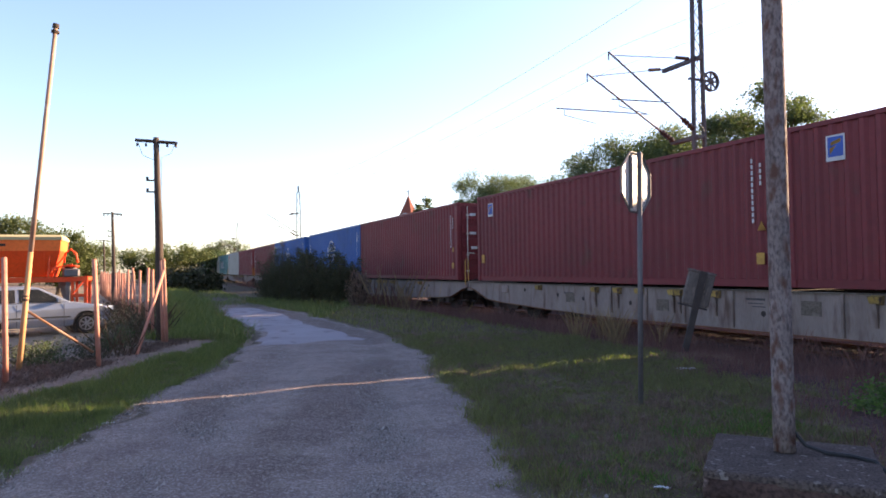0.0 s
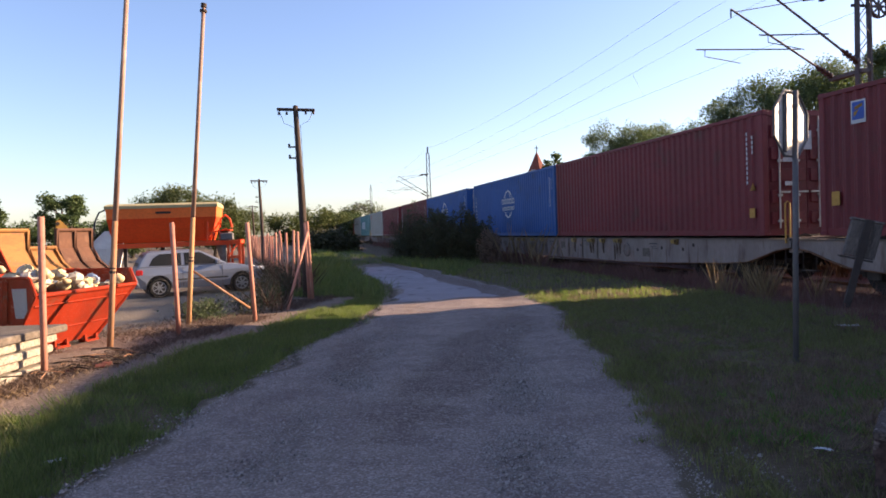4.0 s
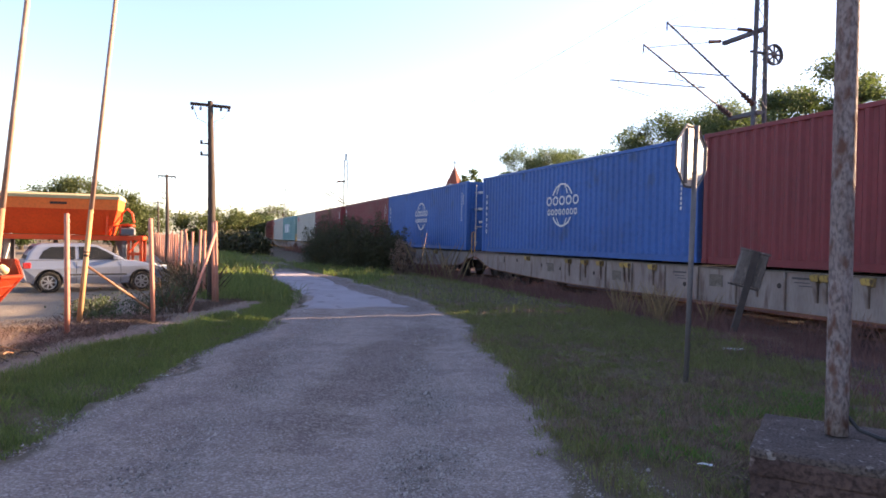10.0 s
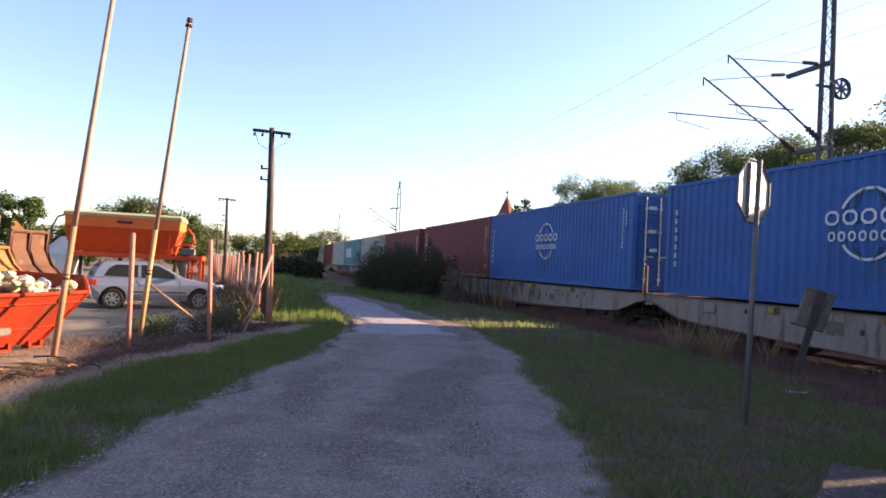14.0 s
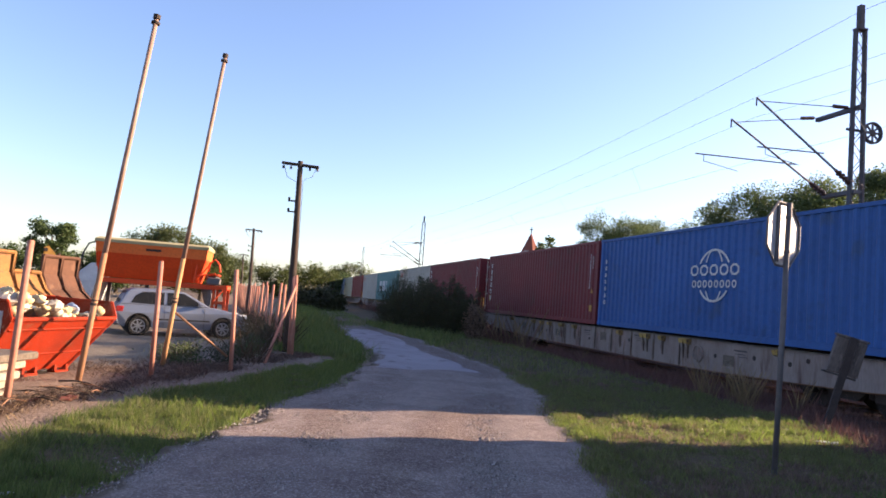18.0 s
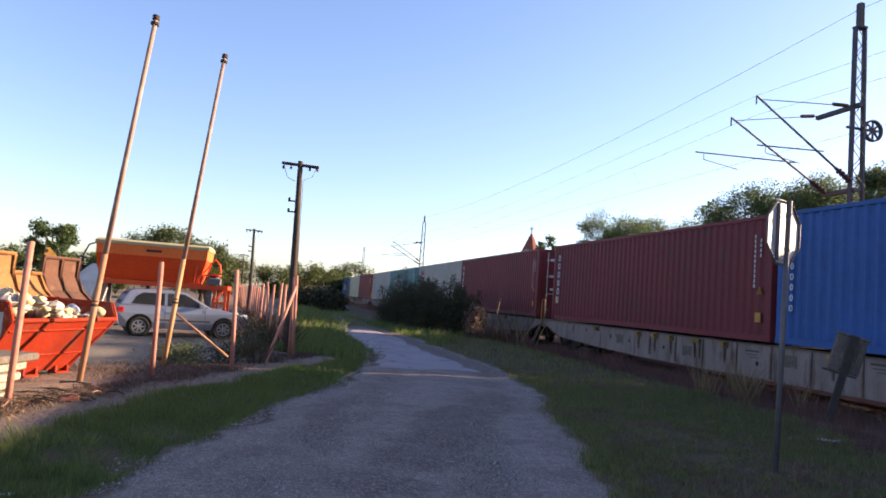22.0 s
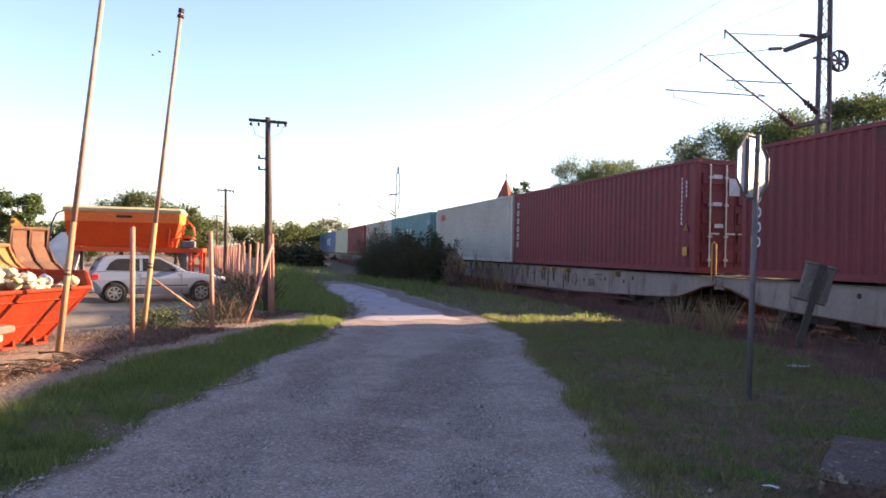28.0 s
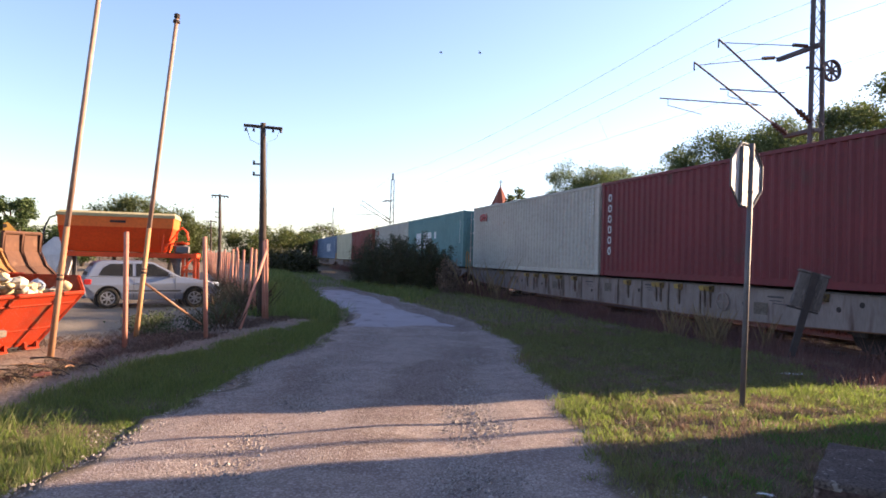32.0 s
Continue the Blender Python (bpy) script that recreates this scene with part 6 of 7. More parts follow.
# far end of the lane and the yard
for az, d, h, r, seed, mat in ((-17.6, 130, 6.9, 3.6, 41, LEAF_WARM), (-21.0, 110, 5.4, 4.2, 42, LEAF_WARM), (-23.4, 105, 4.4, 3.4, 43, LEAF_WARM), (-19.4, 120, 5.0, 3.6, 44, LEAF), (-27.6, 75, 4.3, 2.6, 45, LEAF_WARM), (-29.4, 62, 5.0, 2.4, 46, LEAF_WARM), (-31.3, 60, 5.7, 2.6, 47, LEAF_WARM), (-33.4, 62, 5.2, 2.4, 48, LEAF), (-40.1, 50, 4.7, 1.25, 49, LEAF), (-46.1, 52, 6.0, 1.8, 50, LEAF_WARM), (-45.2, 54, 4.6, 1.4, 55, LEAF), (-48.0, 50, 1.7, 0.8, 56, LEAF_WARM), (-48.4, 60, 2.0, 1.0, 51, LEAF), (-35.5, 70, 3.6, 2.6, 52, LEAF), (-38, 72, 3.4, 2.6, 53, LEAF), (-43.5, 66, 3.0, 2.6, 54, LEAF)):
    tree("tree", *at(az, d), h, r, mat, "round green tree beyond the yard", seed, 12000 if d < 80 else 7000, 0.2, 0.085 if d < 80 else 0.15, "trees beyond the yard", blobs=36)


def bush(x, y, h, r, mat, label, seed, n=5000, leaf=0.07, name="bush"):
    t = thing(name, label, "bush", pose(x, y, min(0.0, float(ground_height(np.array([x]), np.array([y]))[0]))))
    g = random.Random(seed)
    m = Mesh()
    pts = []
    for k in range(34):
        a, q = g.uniform(0, math.tau), r * math.sqrt(g.uniform(0, 1)) * 0.8
        top = h * (1 - 0.4 * (q / r) ** 2) * g.uniform(0.4, 1.2)
        tip = (q * math.cos(a), q * math.sin(a), top)
        m.tube((tip[0] * 0.4, tip[1] * 0.4, 0), tip, 0.03, 0.008, 5, caps=False)
        per = n // 34
        u = rng.uniform(0.02, 1.05, per)
        c = np.array(tip)[None] * np.stack([0.5 + 0.5 * u, 0.5 + 0.5 * u, u], -1)
        pts.append(c + rng.normal(size=(per, 3)) * r * 0.2 * (1.25 - 0.95 * u ** 2)[:, None])
    if name == "bush":
        part("woody_base", m, BARK, t)
    p = np.concatenate(pts)
    p[:, 2] = np.abs(p[:, 2])
    quads("foliage", leaves(p, leaf, 1.0), mat, t)
    return t


for x, y, h, r, seed in ((-4.0, 28.4, 1.9, 1.1, 1), (-5.0, 29.4, 2.35, 1.3, 2), (-6.0, 31.0, 2.1, 1.3, 3), (-7.3, 33.0, 2.5, 1.4, 4), (-8.6, 35.4, 2.2, 1.3, 5), (-3.3, 27.7, 1.3, 0.7, 6)):
    bush(x, y, h, r, THATCH if seed == 6 else LEAF_DARK, "dry brown bush between lane and track" if seed == 6 else "dense dark green bush between lane and track", seed, 6000 if seed == 6 else 26000, 0.03)
for x, y, h, r, seed in ((-18.0, 48.5, 1.4, 1.9, 11), (-19.5, 51, 1.7, 2.0, 12), (-21.0, 54, 1.9, 2.2, 13), (-17.4, 50, 1.3, 1.6, 14)):
    bush(x, y, h, r, LEAF_DARK, "dark hedge at the far bend of the lane", seed, 3500, 0.12)
for x, y, h, r, seed in ((-6.3, 10.8, 0.5, 0.55, 15), (-6.8, 11.4, 0.45, 0.55, 16), (-6.0, 11.7, 0.55, 0.5, 17), (-6.2, 13.0, 0.6, 0.45, 18), (-6.6, 13.8, 0.8, 0.55, 19), (-7.0, 15.3, 0.8, 0.6, 20), (-7.9, 17, 0.8, 0.65, 21), (-8.8, 19, 0.8, 0.7, 22)):
    bush(x, y, h * 0.7, r, LEAF_WEED if seed in (15, 18) else LEAF_DARK, "low straggling weeds along the fence", seed, 900, 0.022, "weed_clump")


# ---- distance: spire, house ----
def spire():
    x, y = at(-2.5, 120)
    t = thing("church_spire", "pointed red spire with a small cross beyond the railway", "spire", pose(x, y, 0, 0, 0, 20))
    part("tower", Mesh().box(-1.3, 1.3, -1.3, 1.3, 0, 11.4), PLASTER, t)
    part("roof", Mesh().loft([[(1.6 * math.cos(math.tau * i / 8), 1.6 * math.sin(math.tau * i / 8), 11.3) for i in range(8)], [(0.05 * math.cos(math.tau * i / 8), 0.05 * math.sin(math.tau * i / 8), 14.6) for i in range(8)]]), ROOF_TILE, t)
    part("cross", Mesh().box(-0.06, 0.06, -0.06, 0.06, 14.5, 15.7).box(-0.35, 0.35, -0.05, 0.05, 15.2, 15.32), IRON, t)


def house():
    x, y = at(-52, 50)
    t = thing("house", "low white gabled house with a dark roof beyond the yard", "house", pose(x, y, 0, 0, 0, 17))
    part("wall", Mesh().prism([(-3.6, -0.3), (3.6, -0.3), (3.6, 0.85), (0, 2.0), (-3.6, 0.85)], 0, 8), PLASTER, t)
    for sgn in (-1, 1):
        part("roof", Mesh().add([(0, -0.4, 2.16), (0, 8.4, 2.16), (sgn * 4.2, 8.4, 0.82), (sgn * 4.2, -0.4, 0.82), (0, -0.4, 2.03), (0, 8.4, 2.03), (sgn * 4.2, 8.4, 0.69), (sgn * 4.2, -0.4, 0.69)], ((0, 1, 2, 3), (7, 6, 5, 4), (0, 3, 7, 4), (1, 5, 6, 2), (2, 6, 7, 3))), DARK_ROOF, t)
    for x_, z_ in ((0.45, 0.75), (-1.6, 0.05), (1.2, 0.05)):
        w = part("window", Mesh().box(x_ - 0.35, x_ + 0.35, -0.03, 0.01, z_ - 0.05, z_ + 0.6), DARK_ROOF, t)
        part("pane", Mesh().box(x_ - 0.29, x_ + 0.29, -0.04, -0.03, z_, z_ + 0.55), GLASS_DARK, w)
    part("chimney", Mesh().box(1.2, 1.7, 4, 4.5, 1.5, 2.4), ROOF_TILE, t)
    for x_ in (1.3, 2.4):
        part("aerial", Mesh().tube((x_, 5, 1.2), (x_, 5, 3.7), 0.025, 0.02, 5).box(x_ - 0.25, x_ + 0.25, 4.99, 5.01, 3.4, 3.43).box(x_ - 0.18, x_ + 0.18, 4.99, 5.01, 3.6, 3.63), WIRE, t)


def yard_fence():
    x, y = at(-51, 42)
    t = thing("board_fence", "low weathered grey board fence in front of the white house", "fence", pose(x, y, -0.25, 0, 0, 51))
    g = random.Random(5)
    for k in range(12):
        u = -2.6 + k * 0.46
        part("fence_board", Mesh().box(u - 0.05, u + 0.05, -0.012, 0.03, 0.02, 0.72 + g.uniform(-0.1, 0.08)), BOX_PAINT if k % 4 else GALV, t)
    for z in (0.18, 0.42, 0.6):
        part("fence_rail", Mesh().box(-2.75, 2.65, 0.03, 0.06, z, z + 0.06), BOX_PAINT, t)
    part("brace", Mesh().tube((-1.6, 0, 0.1), (-1.1, 0, 0.62), 0.025, 0.025, 6), GALV, t)
    part("hanging_cloth", Mesh().box(0.5, 1.1, -0.03, -0.02, 0.15, 0.6), PAPER, t, "white cloth over the fence")


spire(), house(), yard_fence()


# ---- grass and weeds ----
def scatter(n, x0, x1, y0, y1, keep):
    x, y = rng.uniform(x0, x1, n), rng.uniform(y0, y1, n)
    k = rng.uniform(0, 1, n) < keep(x, y)
    return x[k], y[k]


def surface(x, y):
    """Where grass takes root: the ground, or the lane's rim that lies over it."""
    rim = (x > np.interp(y, ROAD_Y, ROAD_L)) & (x < np.interp(y, ROAD_Y, ROAD_R) + 0.3)
    return np.where(rim, 0.036, ground_height(x, y))


def lawn(name, label, n, x0, x1, y0, y1, channel, mat, height, width, extra=lambda x, y: 1.0):
    x, y = scatter(n, x0, x1, y0, y1, lambda x, y: (zones(x, y)[channel] if channel < 3 else 1.0) * extra(x, y))
    tall = height * (0.35 + 1.3 * np.clip(0.5 + 0.8 * noise2(x, y, 0.9, 21.0) + 0.9 * noise2(x, y, 3.1, 27.0), 0, 1))
    return tagged(quads(name, blades(x, y, surface(x, y) - 0.01, tall, width), mat), label, "grass", kind="stuff")


def tufts(name, label, count, per, x0, x1, y0, y1, keep, mat, height, width, radius):
    """Grass in clumps: blades gathered round scattered middles."""
    x, y = scatter(count, x0, x1, y0, y1, keep)
    big = rng.uniform(0.35, 1.3, len(x))
    xs = np.repeat(x, per) + rng.normal(size=len(x) * per) * np.repeat(big, per) * radius
    ys = np.repeat(y, per) + rng.normal(size=len(x) * per) * np.repeat(big, per) * radius
    tall = height * np.repeat(big, per)
    return tagged(quads(name, blades(xs, ys, surface(xs, ys) - 0.01, tall, width, 0.6), mat), label, "grass", kind="stuff")


STRAW_AT, REEDS_AT = (3.5, 13.6), (-1.6, 25.2)
patchy = lambda x, y: noise2(x, y, 0.55, 33.0) + 0.5 * noise2(x, y, 1.7, 35.0)
green = lambda x, y: np.clip(0.85 + 1.5 * patchy(x, y), 0.1, 1) * (0.4 + 0.6 * smooth(y, 4.4, 6.4))
brown = lambda x, y: np.clip(0.4 - 1.3 * patchy(x, y) + 0.4 * (1 - smooth(y, 4.4, 6.4)), 0.06, 1)
lawn("verge_grass", "green grass on the verge beside the lane", 230000, -5.2, -2.6, 0.5, 14.5, 0, VERGE, 0.065, 0.0045, lambda x, y: np.clip(1.0 + 1.0 * noise2(x, y, 2.4, 29.0), 0.5, 1))
tufts("verge_tufts", "uneven clumps of longer grass on the verge", 900, 60, -5.0, -2.8, 1.5, 14.5, lambda x, y: zones(x, y)[0] * np.clip(0.4 + 1.5 * noise2(x, y, 0.8, 23.0), 0.05, 1), VERGE, 0.12, 0.004, 0.08)
tufts("tall_verge_tufts", "tall grass clumps on the verge of the far bend", 2600, 30, -24, -8, 23, 52, lambda x, y: zones(x, y)[0] * (x < np.interp(y, ROAD_Y, ROAD_L) - 0.1), VERGE, 0.36, 0.012, 0.22)
tufts("bend_tufts", "clumps of grass where the verge meets the bend", 1100, 36, -10, -4, 14, 24, lambda x, y: zones(x, y)[0] * (x < np.interp(y, ROAD_Y, ROAD_L) + 0.1), VERGE, 0.2, 0.007, 0.16)
tufts("fence_weeds", "tall dry brown weeds along the fence line", 420, 60, -16, -5.0, 11.5, 32, lambda x, y: np.exp(-((x + 5.95 + 0.53 * np.maximum(y - 14, 0)) / 0.4) ** 2), BANK_WEED, 0.55, 0.006, 0.16)
lawn("far_verge_grass", "green grass along the bending lane", 26000, -13, -3.5, 14, 33, 0, VERGE, 0.2, 0.02)
lawn("meadow_grass", "short patchy grass between lane and track", 215000, -1.2, 4.9, 1.0, 13.5, 0, GRASS, 0.045, 0.0045, green)
lawn("half_dry_grass", "short half-dry grass between lane and track", 36000, -1.2, 4.0, 2.0, 13.5, 0, GRASS_DRY, 0.045, 0.006, lambda x, y: 0.6)
lawn("dry_thatch", "short dry thatch between the grass tufts", 100000, -1.2, 4.2, 2.0, 13.5, 0, THATCH, 0.03, 0.005, brown)
tufts("grass_tufts", "clumps of longer green grass in the meadow", 3200, 45, -1.0, 5.0, 2.0, 15, lambda x, y: zones(x, y)[0] * green(x, y), GRASS, 0.085, 0.005, 0.06)
tufts("dry_tufts", "clumps of dry brown grass in the meadow", 2400, 40, -1.2, 4.6, 2.0, 15, lambda x, y: np.clip(zones(x, y)[0] + zones(x, y)[1] * 0.7, 0, 1) * brown(x, y), THATCH, 0.07, 0.005, 0.05)
tufts("edge_tufts", "small grass tufts in the gravel edge of the lane", 4200, 26, -1.6, 2.0, 2.0, 15, lambda x, y: np.exp(-((x - np.interp(y, ROAD_Y, ROAD_R) - 0.14) / 0.15) ** 2) * np.clip(0.6 + 1.5 * noise2(x, y, 1.6, 77.0), 0, 1), GRASS, 0.06, 0.0045, 0.04)
x_, y_ = scatter(70000, -1.0, 5.0, 2.0, 12, lambda x, y: zones(x, y)[0] * np.clip(0.25 + 1.6 * noise2(x, y, 1.3, 91.0), 0, 1))
tagged(quads("clover_leaves", leaves(np.stack([x_, y_, ground_height(x_, y_) + rng.uniform(0.005, 0.07, len(x_))], -1), 0.009, 0.5), GRASS), "small broad green leaves between the grass", "weeds", kind="stuff")
lawn("far_meadow_grass", "short grass between lane and bushes", 30000, -9, 3.0, 13, 31, 0, GRASS, 0.1, 0.013)
xs_, ys_ = np.repeat(rng.normal(size=11) * 0.32 + STRAW_AT[0], 20), np.repeat(rng.normal(size=11) * 0.3 + STRAW_AT[1], 20)
xs_, ys_ = xs_ + rng.normal(size=len(xs_)) * 0.05, ys_ + rng.normal(size=len(ys_)) * 0.05
tagged(quads("straw_clump", blades(xs_, ys_, ground_height(xs_, ys_), 0.66, 0.008, 0.35), STRAW), "tall pale dry grass clump beside the track", "grass", kind="stuff")
xs_, ys_ = np.repeat(rng.normal(size=14) * 0.6 + REEDS_AT[0], 3), np.repeat(rng.normal(size=14) * 0.5 + REEDS_AT[1], 3)
tagged(quads("dry_reeds", blades(xs_ + rng.normal(size=len(xs_)) * 0.04, ys_ + rng.normal(size=len(ys_)) * 0.04, ground_height(xs_, ys_), 1.45, 0.012, 0.4), STRAW), "pale dry reeds beside the bush at the track", "grass", kind="stuff")
lawn("lane_grass", "grass grown over the far end of the lane", 60000, -34, -7, 26.5, 70, 3, VERGE, 0.17, 0.014, lambda x, y: smooth(y, 27, 30) * (x > np.interp(y, ROAD_Y, ROAD_L) - 0.3) * (x < np.interp(y, ROAD_Y, ROAD_R) + 0.5) * np.clip(0.7 + 1.2 * noise2(x, y, 0.6, 63.0), 0.1, 1))
lawn("far_trackside_weeds", "brown weeds along the distant track", 60000, -36, -1, 27, 75, 1, WEED, 0.75, 0.02, lambda x, y: smooth(beside_track(x, y), -1.0, 2.2))
# Added weed band, dense and tall, that keeps low sun out from under wagons.
lawn("bank_weeds", "tall dry weeds added behind the track against low sun", 120000, -6, 13, 2.5, 34, 3, BANK_WEED, 0.95, 0.011, lambda x, y: smooth(-beside_track(x, y), 1.8, 2.2) * (1 - smooth(-beside_track(x, y), 5.0, 6.0)))
lawn("trackside_weeds", "dead reddish-brown weeds along the track", 190000, -2.5, 7.5, 3.0, 29, 1, WEED, 0.13, 0.005, lambda x, y: smooth(beside_track(x, y), -1.0, 2.2) * np.clip(0.5 + 1.3 * noise2(x, y, 0.7, 41.0), 0.05, 1))
lawn("tall_trackside_weeds", "tall dead weeds close beside the rails", 170000, -4, 8, 3, 34, 1, WEED, 0.3, 0.005, lambda x, y: smooth(-beside_track(x, y), -3.4, -2.4) * smooth(beside_track(x, y), 1.3, 1.6) * np.clip(0.6 + 1.3 * noise2(x, y, 0.8, 47.0), 0.0, 1))
tufts("straw_tufts", "tall pale dry grass stalks beside the rails", 60, 12, -3, 6.5, 6, 28, lambda x, y: zones(x, y)[1] * smooth(-beside_track(x, y), -4.5, -2.6) * np.clip(2.2 * noise2(x, y, 0.6, 61.0), 0, 1), STRAW, 0.5, 0.006, 0.08)
x_, y_ = scatter(60000, -6.6, -4.9, 4.0, 14.5, lambda x, y: np.clip(0.55 + 1.8 * noise2(x, y, 0.9, 51.0), 0, 1) * np.exp(-((x + 5.5) / 0.24) ** 2))
tagged(quads("fence_debris", blades(x_, y_, ground_height(x_, y_) - 0.005, 0.06, 0.008, 1.3), DEBRIS), "dead brown weeds along the foot of the fence", "weeds", kind="stuff")

x_, y_ = scatter(17000, -8.6, -5.6, 6.5, 14.0, lambda x, y: np.clip(0.3 + 1.8 * noise2(x, y, 0.8, 53.0), 0, 1) * smooth(-x, 5.6, 5.9) * (1 - smooth(-x, 6.6, 8.4)))
tagged(quads("yard_debris", blades(x_, y_, ground_height(x_, y_) - 0.004, 0.07, 0.009, 1.5), DEBRIS), "dark trampled weeds and scraps inside the fence", "weeds", kind="stuff")
# Greener clumps along the sunlit strip; its brightness is put into their colour.
tufts("lush_tufts", "bright green grass clumps along the sunlit strip behind the concrete block", 420, 40, 0.95, 3.3, 4.5, 6.6, lambda x, y: np.exp(-((y - 3.95 - 0.75 * x) / 0.5) ** 2) * np.clip(0.6 + 1.4 * noise2(x, y, 1.4, 87.0), 0, 1), SUN_GREEN, 0.08, 0.005, 0.06)
g_ = np.random.default_rng(41)
for cx, cy, h_, r_, n_ in ((4.25, 6.55, 0.14, 0.2, 420), (4.7, 6.95, 0.24, 0.24, 640)):
    c_ = np.stack([cx + g_.normal(size=n_) * r_ * 0.6, cy + g_.normal(size=n_) * r_ * 0.6, np.abs(g_.uniform(0.02, h_, n_) * g_.uniform(0.6, 1.2, n_))], -1)
    clump = thing("weed_clump", "sunlit broad-leaved green weeds beside the track", "weeds", pose(0, 0, 0), group="weeds beside the track")
    quads("foliage", leaves(c_ + np.array([0, 0, float(ground_height(np.array([cx]), np.array([cy]))[0])]), 0.02, 0.6), SUN_GREEN, clump)


def stones(name, label, n, x0, x1, y0, y1, keep, size, mat):
    """Small angular stones, each a squashed tetrahedron-like cap."""
    x, y = scatter(n, x0, x1, y0, y1, keep)
    k = len(x)
    r = size * np.exp(rng.normal(size=k) * 0.45)
    a = rng.uniform(0, math.tau, k)
    z = ground_height(x, y)
    on = (x > np.interp(y, ROAD_Y, ROAD_L)) & (x < np.interp(y, ROAD_Y, ROAD_R))
    z = np.where(on, 0.03, z)
    c = np.stack([x, y, z], -1)
    corner = [c + np.stack([np.cos(a + t) * r, np.sin(a + t) * r, -0.3 * r], -1) for t in (0, 1.7, 3.4, 4.8)]
    top = c + np.stack([0.2 * r, 0.1 * r, 0.55 * r], -1)
    faces = np.concatenate([np.stack([corner[i], corner[(i + 1) % 4], top, top], 1) for i in range(4)])
    return tagged(quads(name, faces, mat), label, "stones", kind="stuff")


PEBBLE = leaf_material("pale_stones", (0.08, 0.062, 0.056), (0.33, 0.28, 0.25), 0.0)
lane = lambda x, y: ((x > np.interp(y, ROAD_Y, ROAD_L) - 0.35) & (x < np.interp(y, ROAD_Y, ROAD_R) + 0.45)).astype(float)
edges = lambda x, y: np.exp(-((x - np.interp(y, ROAD_Y, ROAD_R) - 0.1) / 0.35) ** 2) + np.exp(-((x - np.interp(y, ROAD_Y, ROAD_L)) / 0.3) ** 2)
stones("lane_gravel", "loose pale gravel on the lane", 115000, -4.5, 1.8, 1.8, 12, lambda x, y: lane(x, y) * np.clip(0.55 + 1.2 * noise2(x, y, 1.1, 71.0), 0.12, 1) * (1 - 0.75 * smooth(y, 6, 12)), 0.0075, PEBBLE)
stones("edge_gravel", "loose gravel along the lane edges", 15000, -5.0, 2.2, 1.8, 13, edges, 0.0095, PEBBLE)


def litter(x, y, turn, size, seed):
    t = thing("litter_scrap", "crumpled white paper scrap lying on the ground", "litter", pose(x, y, float(ground_height(np.array([x]), np.array([y]))[0]) + 0.02, 0, 0, turn), group="litter on the ground")
    g = random.Random(seed)
    m = Mesh()
    m.loft([[(size * (i - 1.5) / 1.5 * g.uniform(0.7, 1.1), w * size * 0.35 * g.uniform(0.6, 1.2), size * 0.15 * g.random()) for i in range(4)] for w in (-1, -0.3, 0.4, 1)], closed=False, caps=False)
    part("scrap", m, LETTER, t)


for k, (x, y, turn, size) in enumerate(((-3.2, 6.62, 20, 0.07), (-3.36, 3.83, 60, 0.07), (1.5, 4.41, -30, 0.05), (3.48, 9.37, 10, 0.16), (-3.3, 8.9, 0, 0.05), (-4.3, 9.6, 50, 0.05), (0.25, 8.0, 70, 0.03), (-1.8, 5.0, 10, 0.03))):
    litter(x, y, turn, size, k)


def rubble():
    t = thing("rubble_heap", "dry twigs and broken brick lying at the slab stack", "rubble", pose(-5.55, 6.75, 0.0))
    g = random.Random(3)
    for k in range(46):
        a, l = g.uniform(0, math.pi), g.uniform(0.15, 0.5)
        c = Vector((g.gauss(0, 0.22), g.gauss(0, 0.42), g.uniform(0.02, 0.1)))
        d = Vector((math.cos(a), math.sin(a), g.uniform(-0.15, 0.15))) * l / 2
        part("twig", Mesh().path([c - d, c + Vector((0, 0, 0.02)), c + d], g.uniform(0.004, 0.011), 5), BARK if k % 3 else POST_BROWN, t)
    for k in range(7):
        part("brick_piece", Mesh().chamfer(-0.06, 0.06, -0.05, 0.05, 0, 0.07, 0.008, pose(g.gauss(0.1, 0.2), g.gauss(0, 0.3), 0.0, g.uniform(-20, 20), 0, g.uniform(0, 180))), ROOF_TILE if k % 2 else SLAB, t)


rubble()
x_, y_ = scatter(9000, -6.0, -4.6, 2.8, 7.6, lambda x, y: np.exp(-((x + 5.3) / 0.2) ** 2) * np.clip(0.5 + 1.5 * noise2(x, y, 1.1, 81.0), 0.05, 1))
tagged(quads("dry_straw", blades(x_, y_, ground_height(x_, y_), 0.05, 0.005, 1.6), STRAW), "dry straw along the foot of the slab stack", "straw", kind="stuff")


def digger_arm():
    x, y = at(-40.2, 20)
    t = thing("excavator_arm", "upright yellow steel arm behind the open skip", "excavator arm", pose(x, y, -0.25, 0, 0, 40))
    part("boom", Mesh().prism([(-0.12, 0), (0.12, 0), (0.1, 1.8), (0.4, 1.68), (0.42, 1.8), (-0.02, 2.32), (-0.12, 2.28)], -0.08, 0.08), YELLOW, t)
    part("cylinder", Mesh().tube((0.2, 0, 0.9), (0.22, 0, 2.15), 0.035, 0.035, 8), IRON, t)
    part("bucket_pin", Mesh().tube((-0.08, -0.12, 2.22), (-0.08, 0.12, 2.22), 0.05, 0.05, 10), IRON, t)


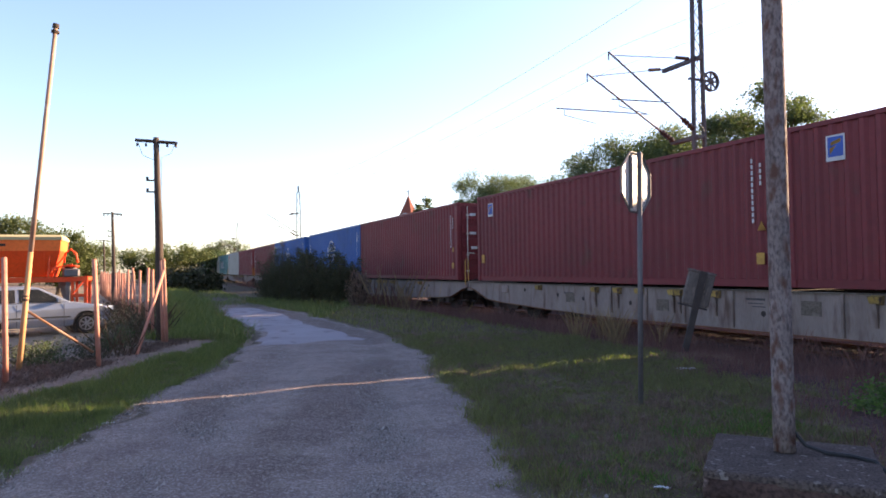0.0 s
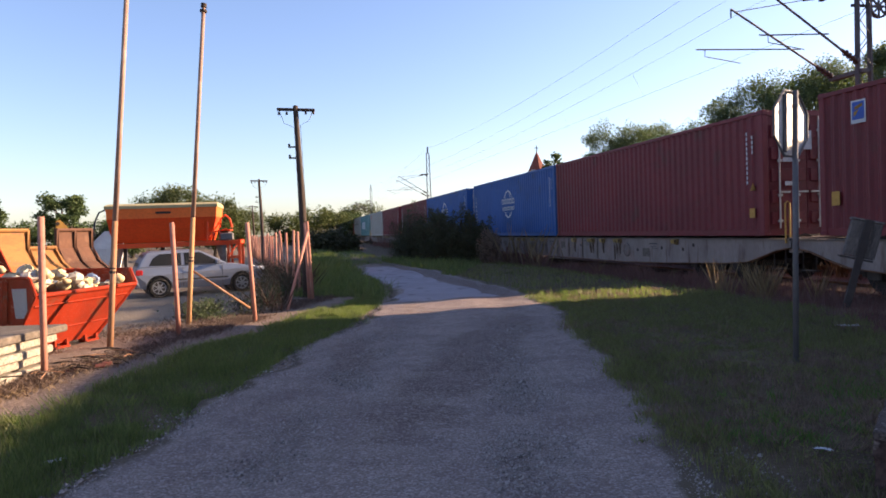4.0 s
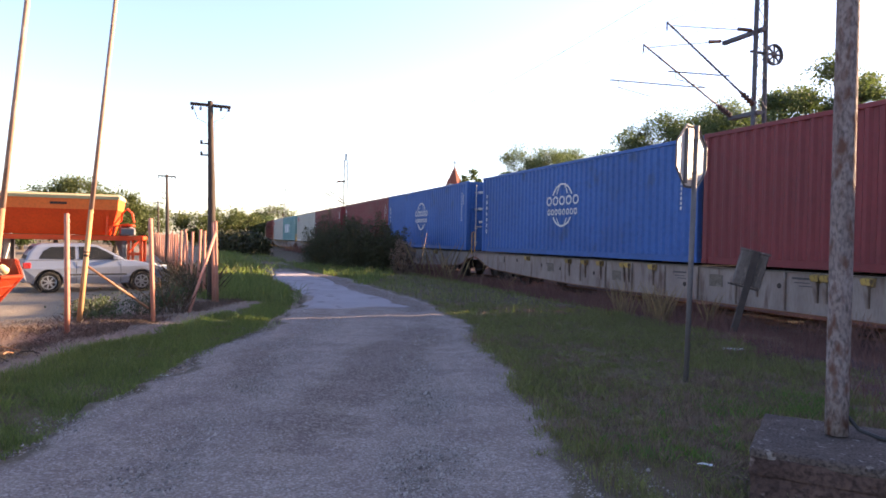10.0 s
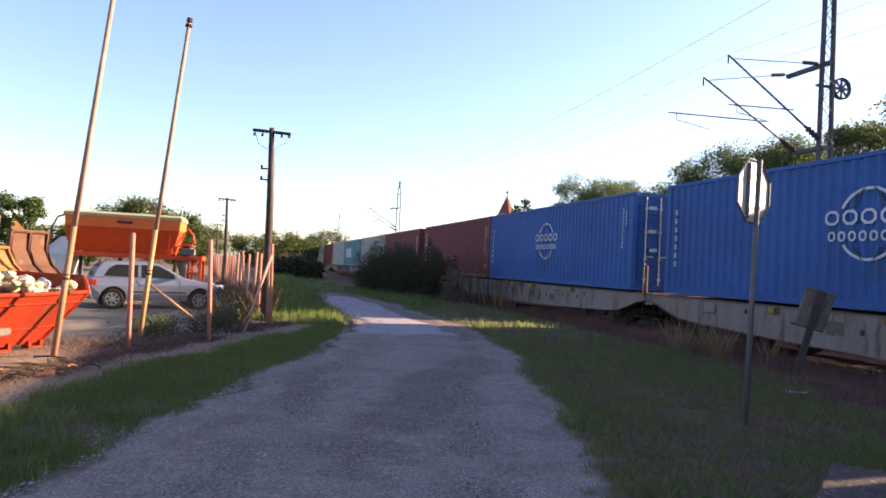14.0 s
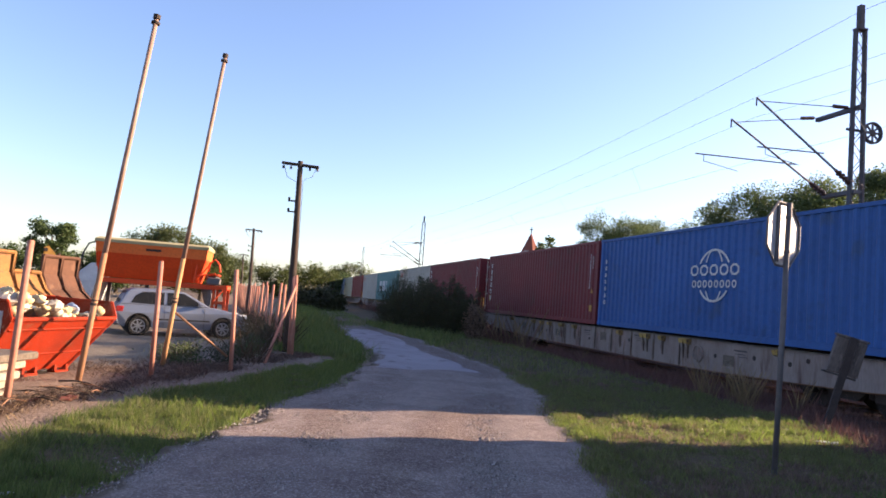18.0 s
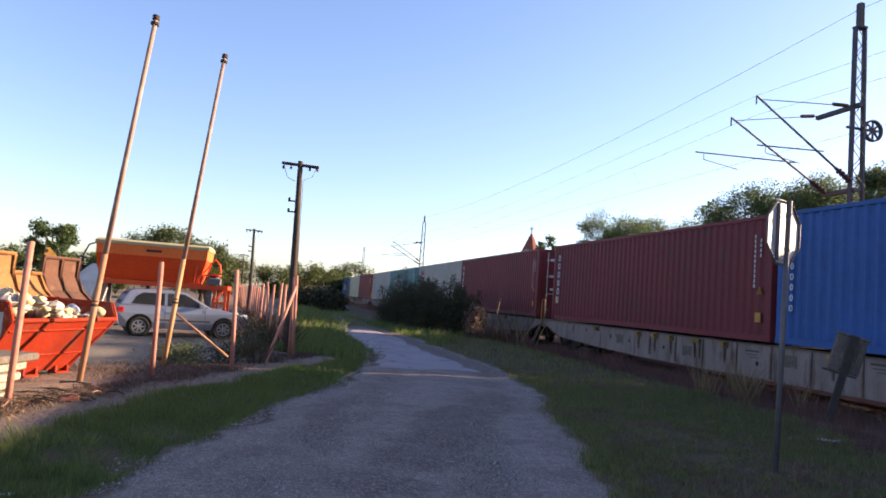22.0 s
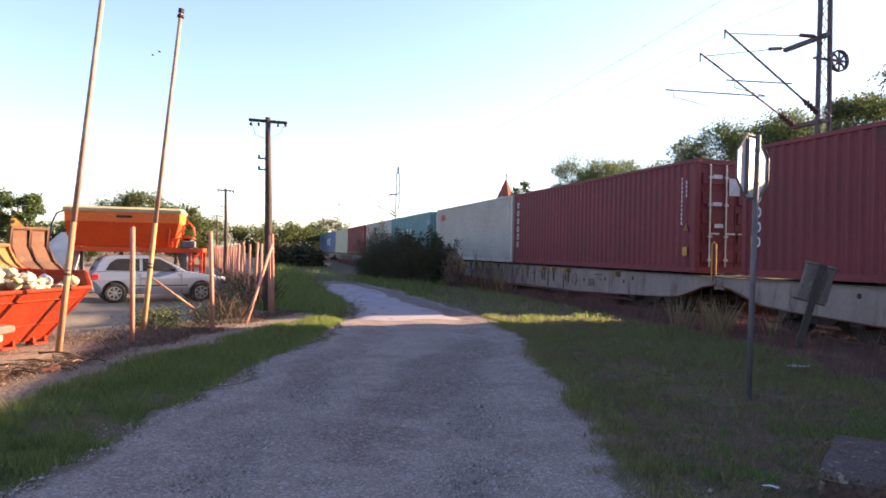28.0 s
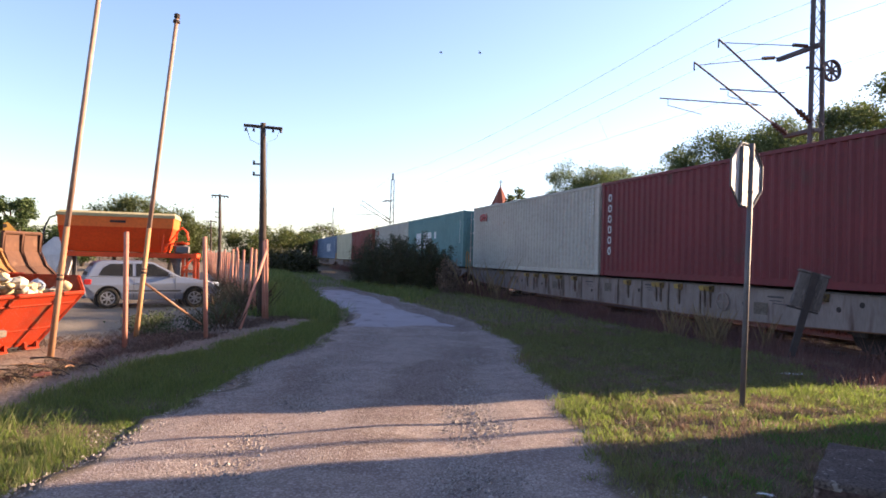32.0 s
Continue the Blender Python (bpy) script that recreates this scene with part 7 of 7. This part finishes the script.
digger_arm()
BIRDS = []
for k, (az0, el0, az1, el1) in enumerate(((-17.9, 16.7, -7.88, 17.0), (-16.4, 16.9, -4.59, 17.07))):
    b_ = thing("flying_bird", "small dark bird flying across the sky", "bird", group="birds in the sky")
    part("body", Mesh().loft([[(r * math.cos(math.tau * i / 8), y, r * math.sin(math.tau * i / 8)) for i in range(8)] for y, r in ((-0.16, 0.01), (-0.08, 0.035), (0.02, 0.045), (0.1, 0.03), (0.16, 0.008))]), BIRD, b_)
    for sgn in (-1, 1):
        wg = part("wing", Mesh().add([(0, -0.05, 0), (sgn * 0.18, -0.02, 0.03), (sgn * 0.36, -0.09, 0.0), (sgn * 0.16, 0.08, 0.03), (0, 0.07, 0), (0, -0.05, -0.008), (sgn * 0.18, -0.02, 0.022), (sgn * 0.16, 0.08, 0.022), (0, 0.07, -0.008)], ((0, 1, 3, 4), (1, 2, 3), (8, 7, 6, 5), (7, 2, 6))), BIRD, b_)
        BIRDS.append((wg, "wing", sgn))
    BIRDS.append((b_, "bird", (az0, el0, az1, el1, k)))


def motions():
    times = [0, 4, 8, 12, 16, 20, 24, 28, 32]
    for ob, place, z in MOVING:
        rows_ = []
        for t in times:
            x, y, h = track(place - travel(t))
            rows_.append((t, pose(x, y, z, 0, 0, 90 + h)))
        walk(ob, rows_)
    for ob, what, v in BIRDS:
        if what == "wing":
            walk(ob, [(0.5 * k, pose(0, 0, 0, 0, v * (22 if k % 2 else -18), 0)) for k in range(65)])
        else:
            rows_ = []
            for t in (0, 10, 20, 27, 28, 29, 30, 31, 32):
                u = (t - 30.4) / 1.6
                d = y = 60.0
                x = d * math.tan(radians(v[0])) + d * (math.tan(radians(v[2])) - math.tan(radians(v[0]))) * u
                z = EYE[2] + math.hypot(d, d * math.tan(radians(v[2]))) * math.tan(radians(v[3])) + 0.15 * math.sin(t + v[4])
                rows_.append((t, pose(x, y + 0.4 * v[4], z, 0, 0, -90)))
            walk(ob, rows_)
    steps = [0.25 * k for k in range(129)]
    for ws, x in WHEELS:
        walk(ws, [(t, Matrix.Translation((x, 0, 0)) @ Matrix.Rotation(-travel(t) / 0.46, 4, "Y")) for t in steps])


motions()
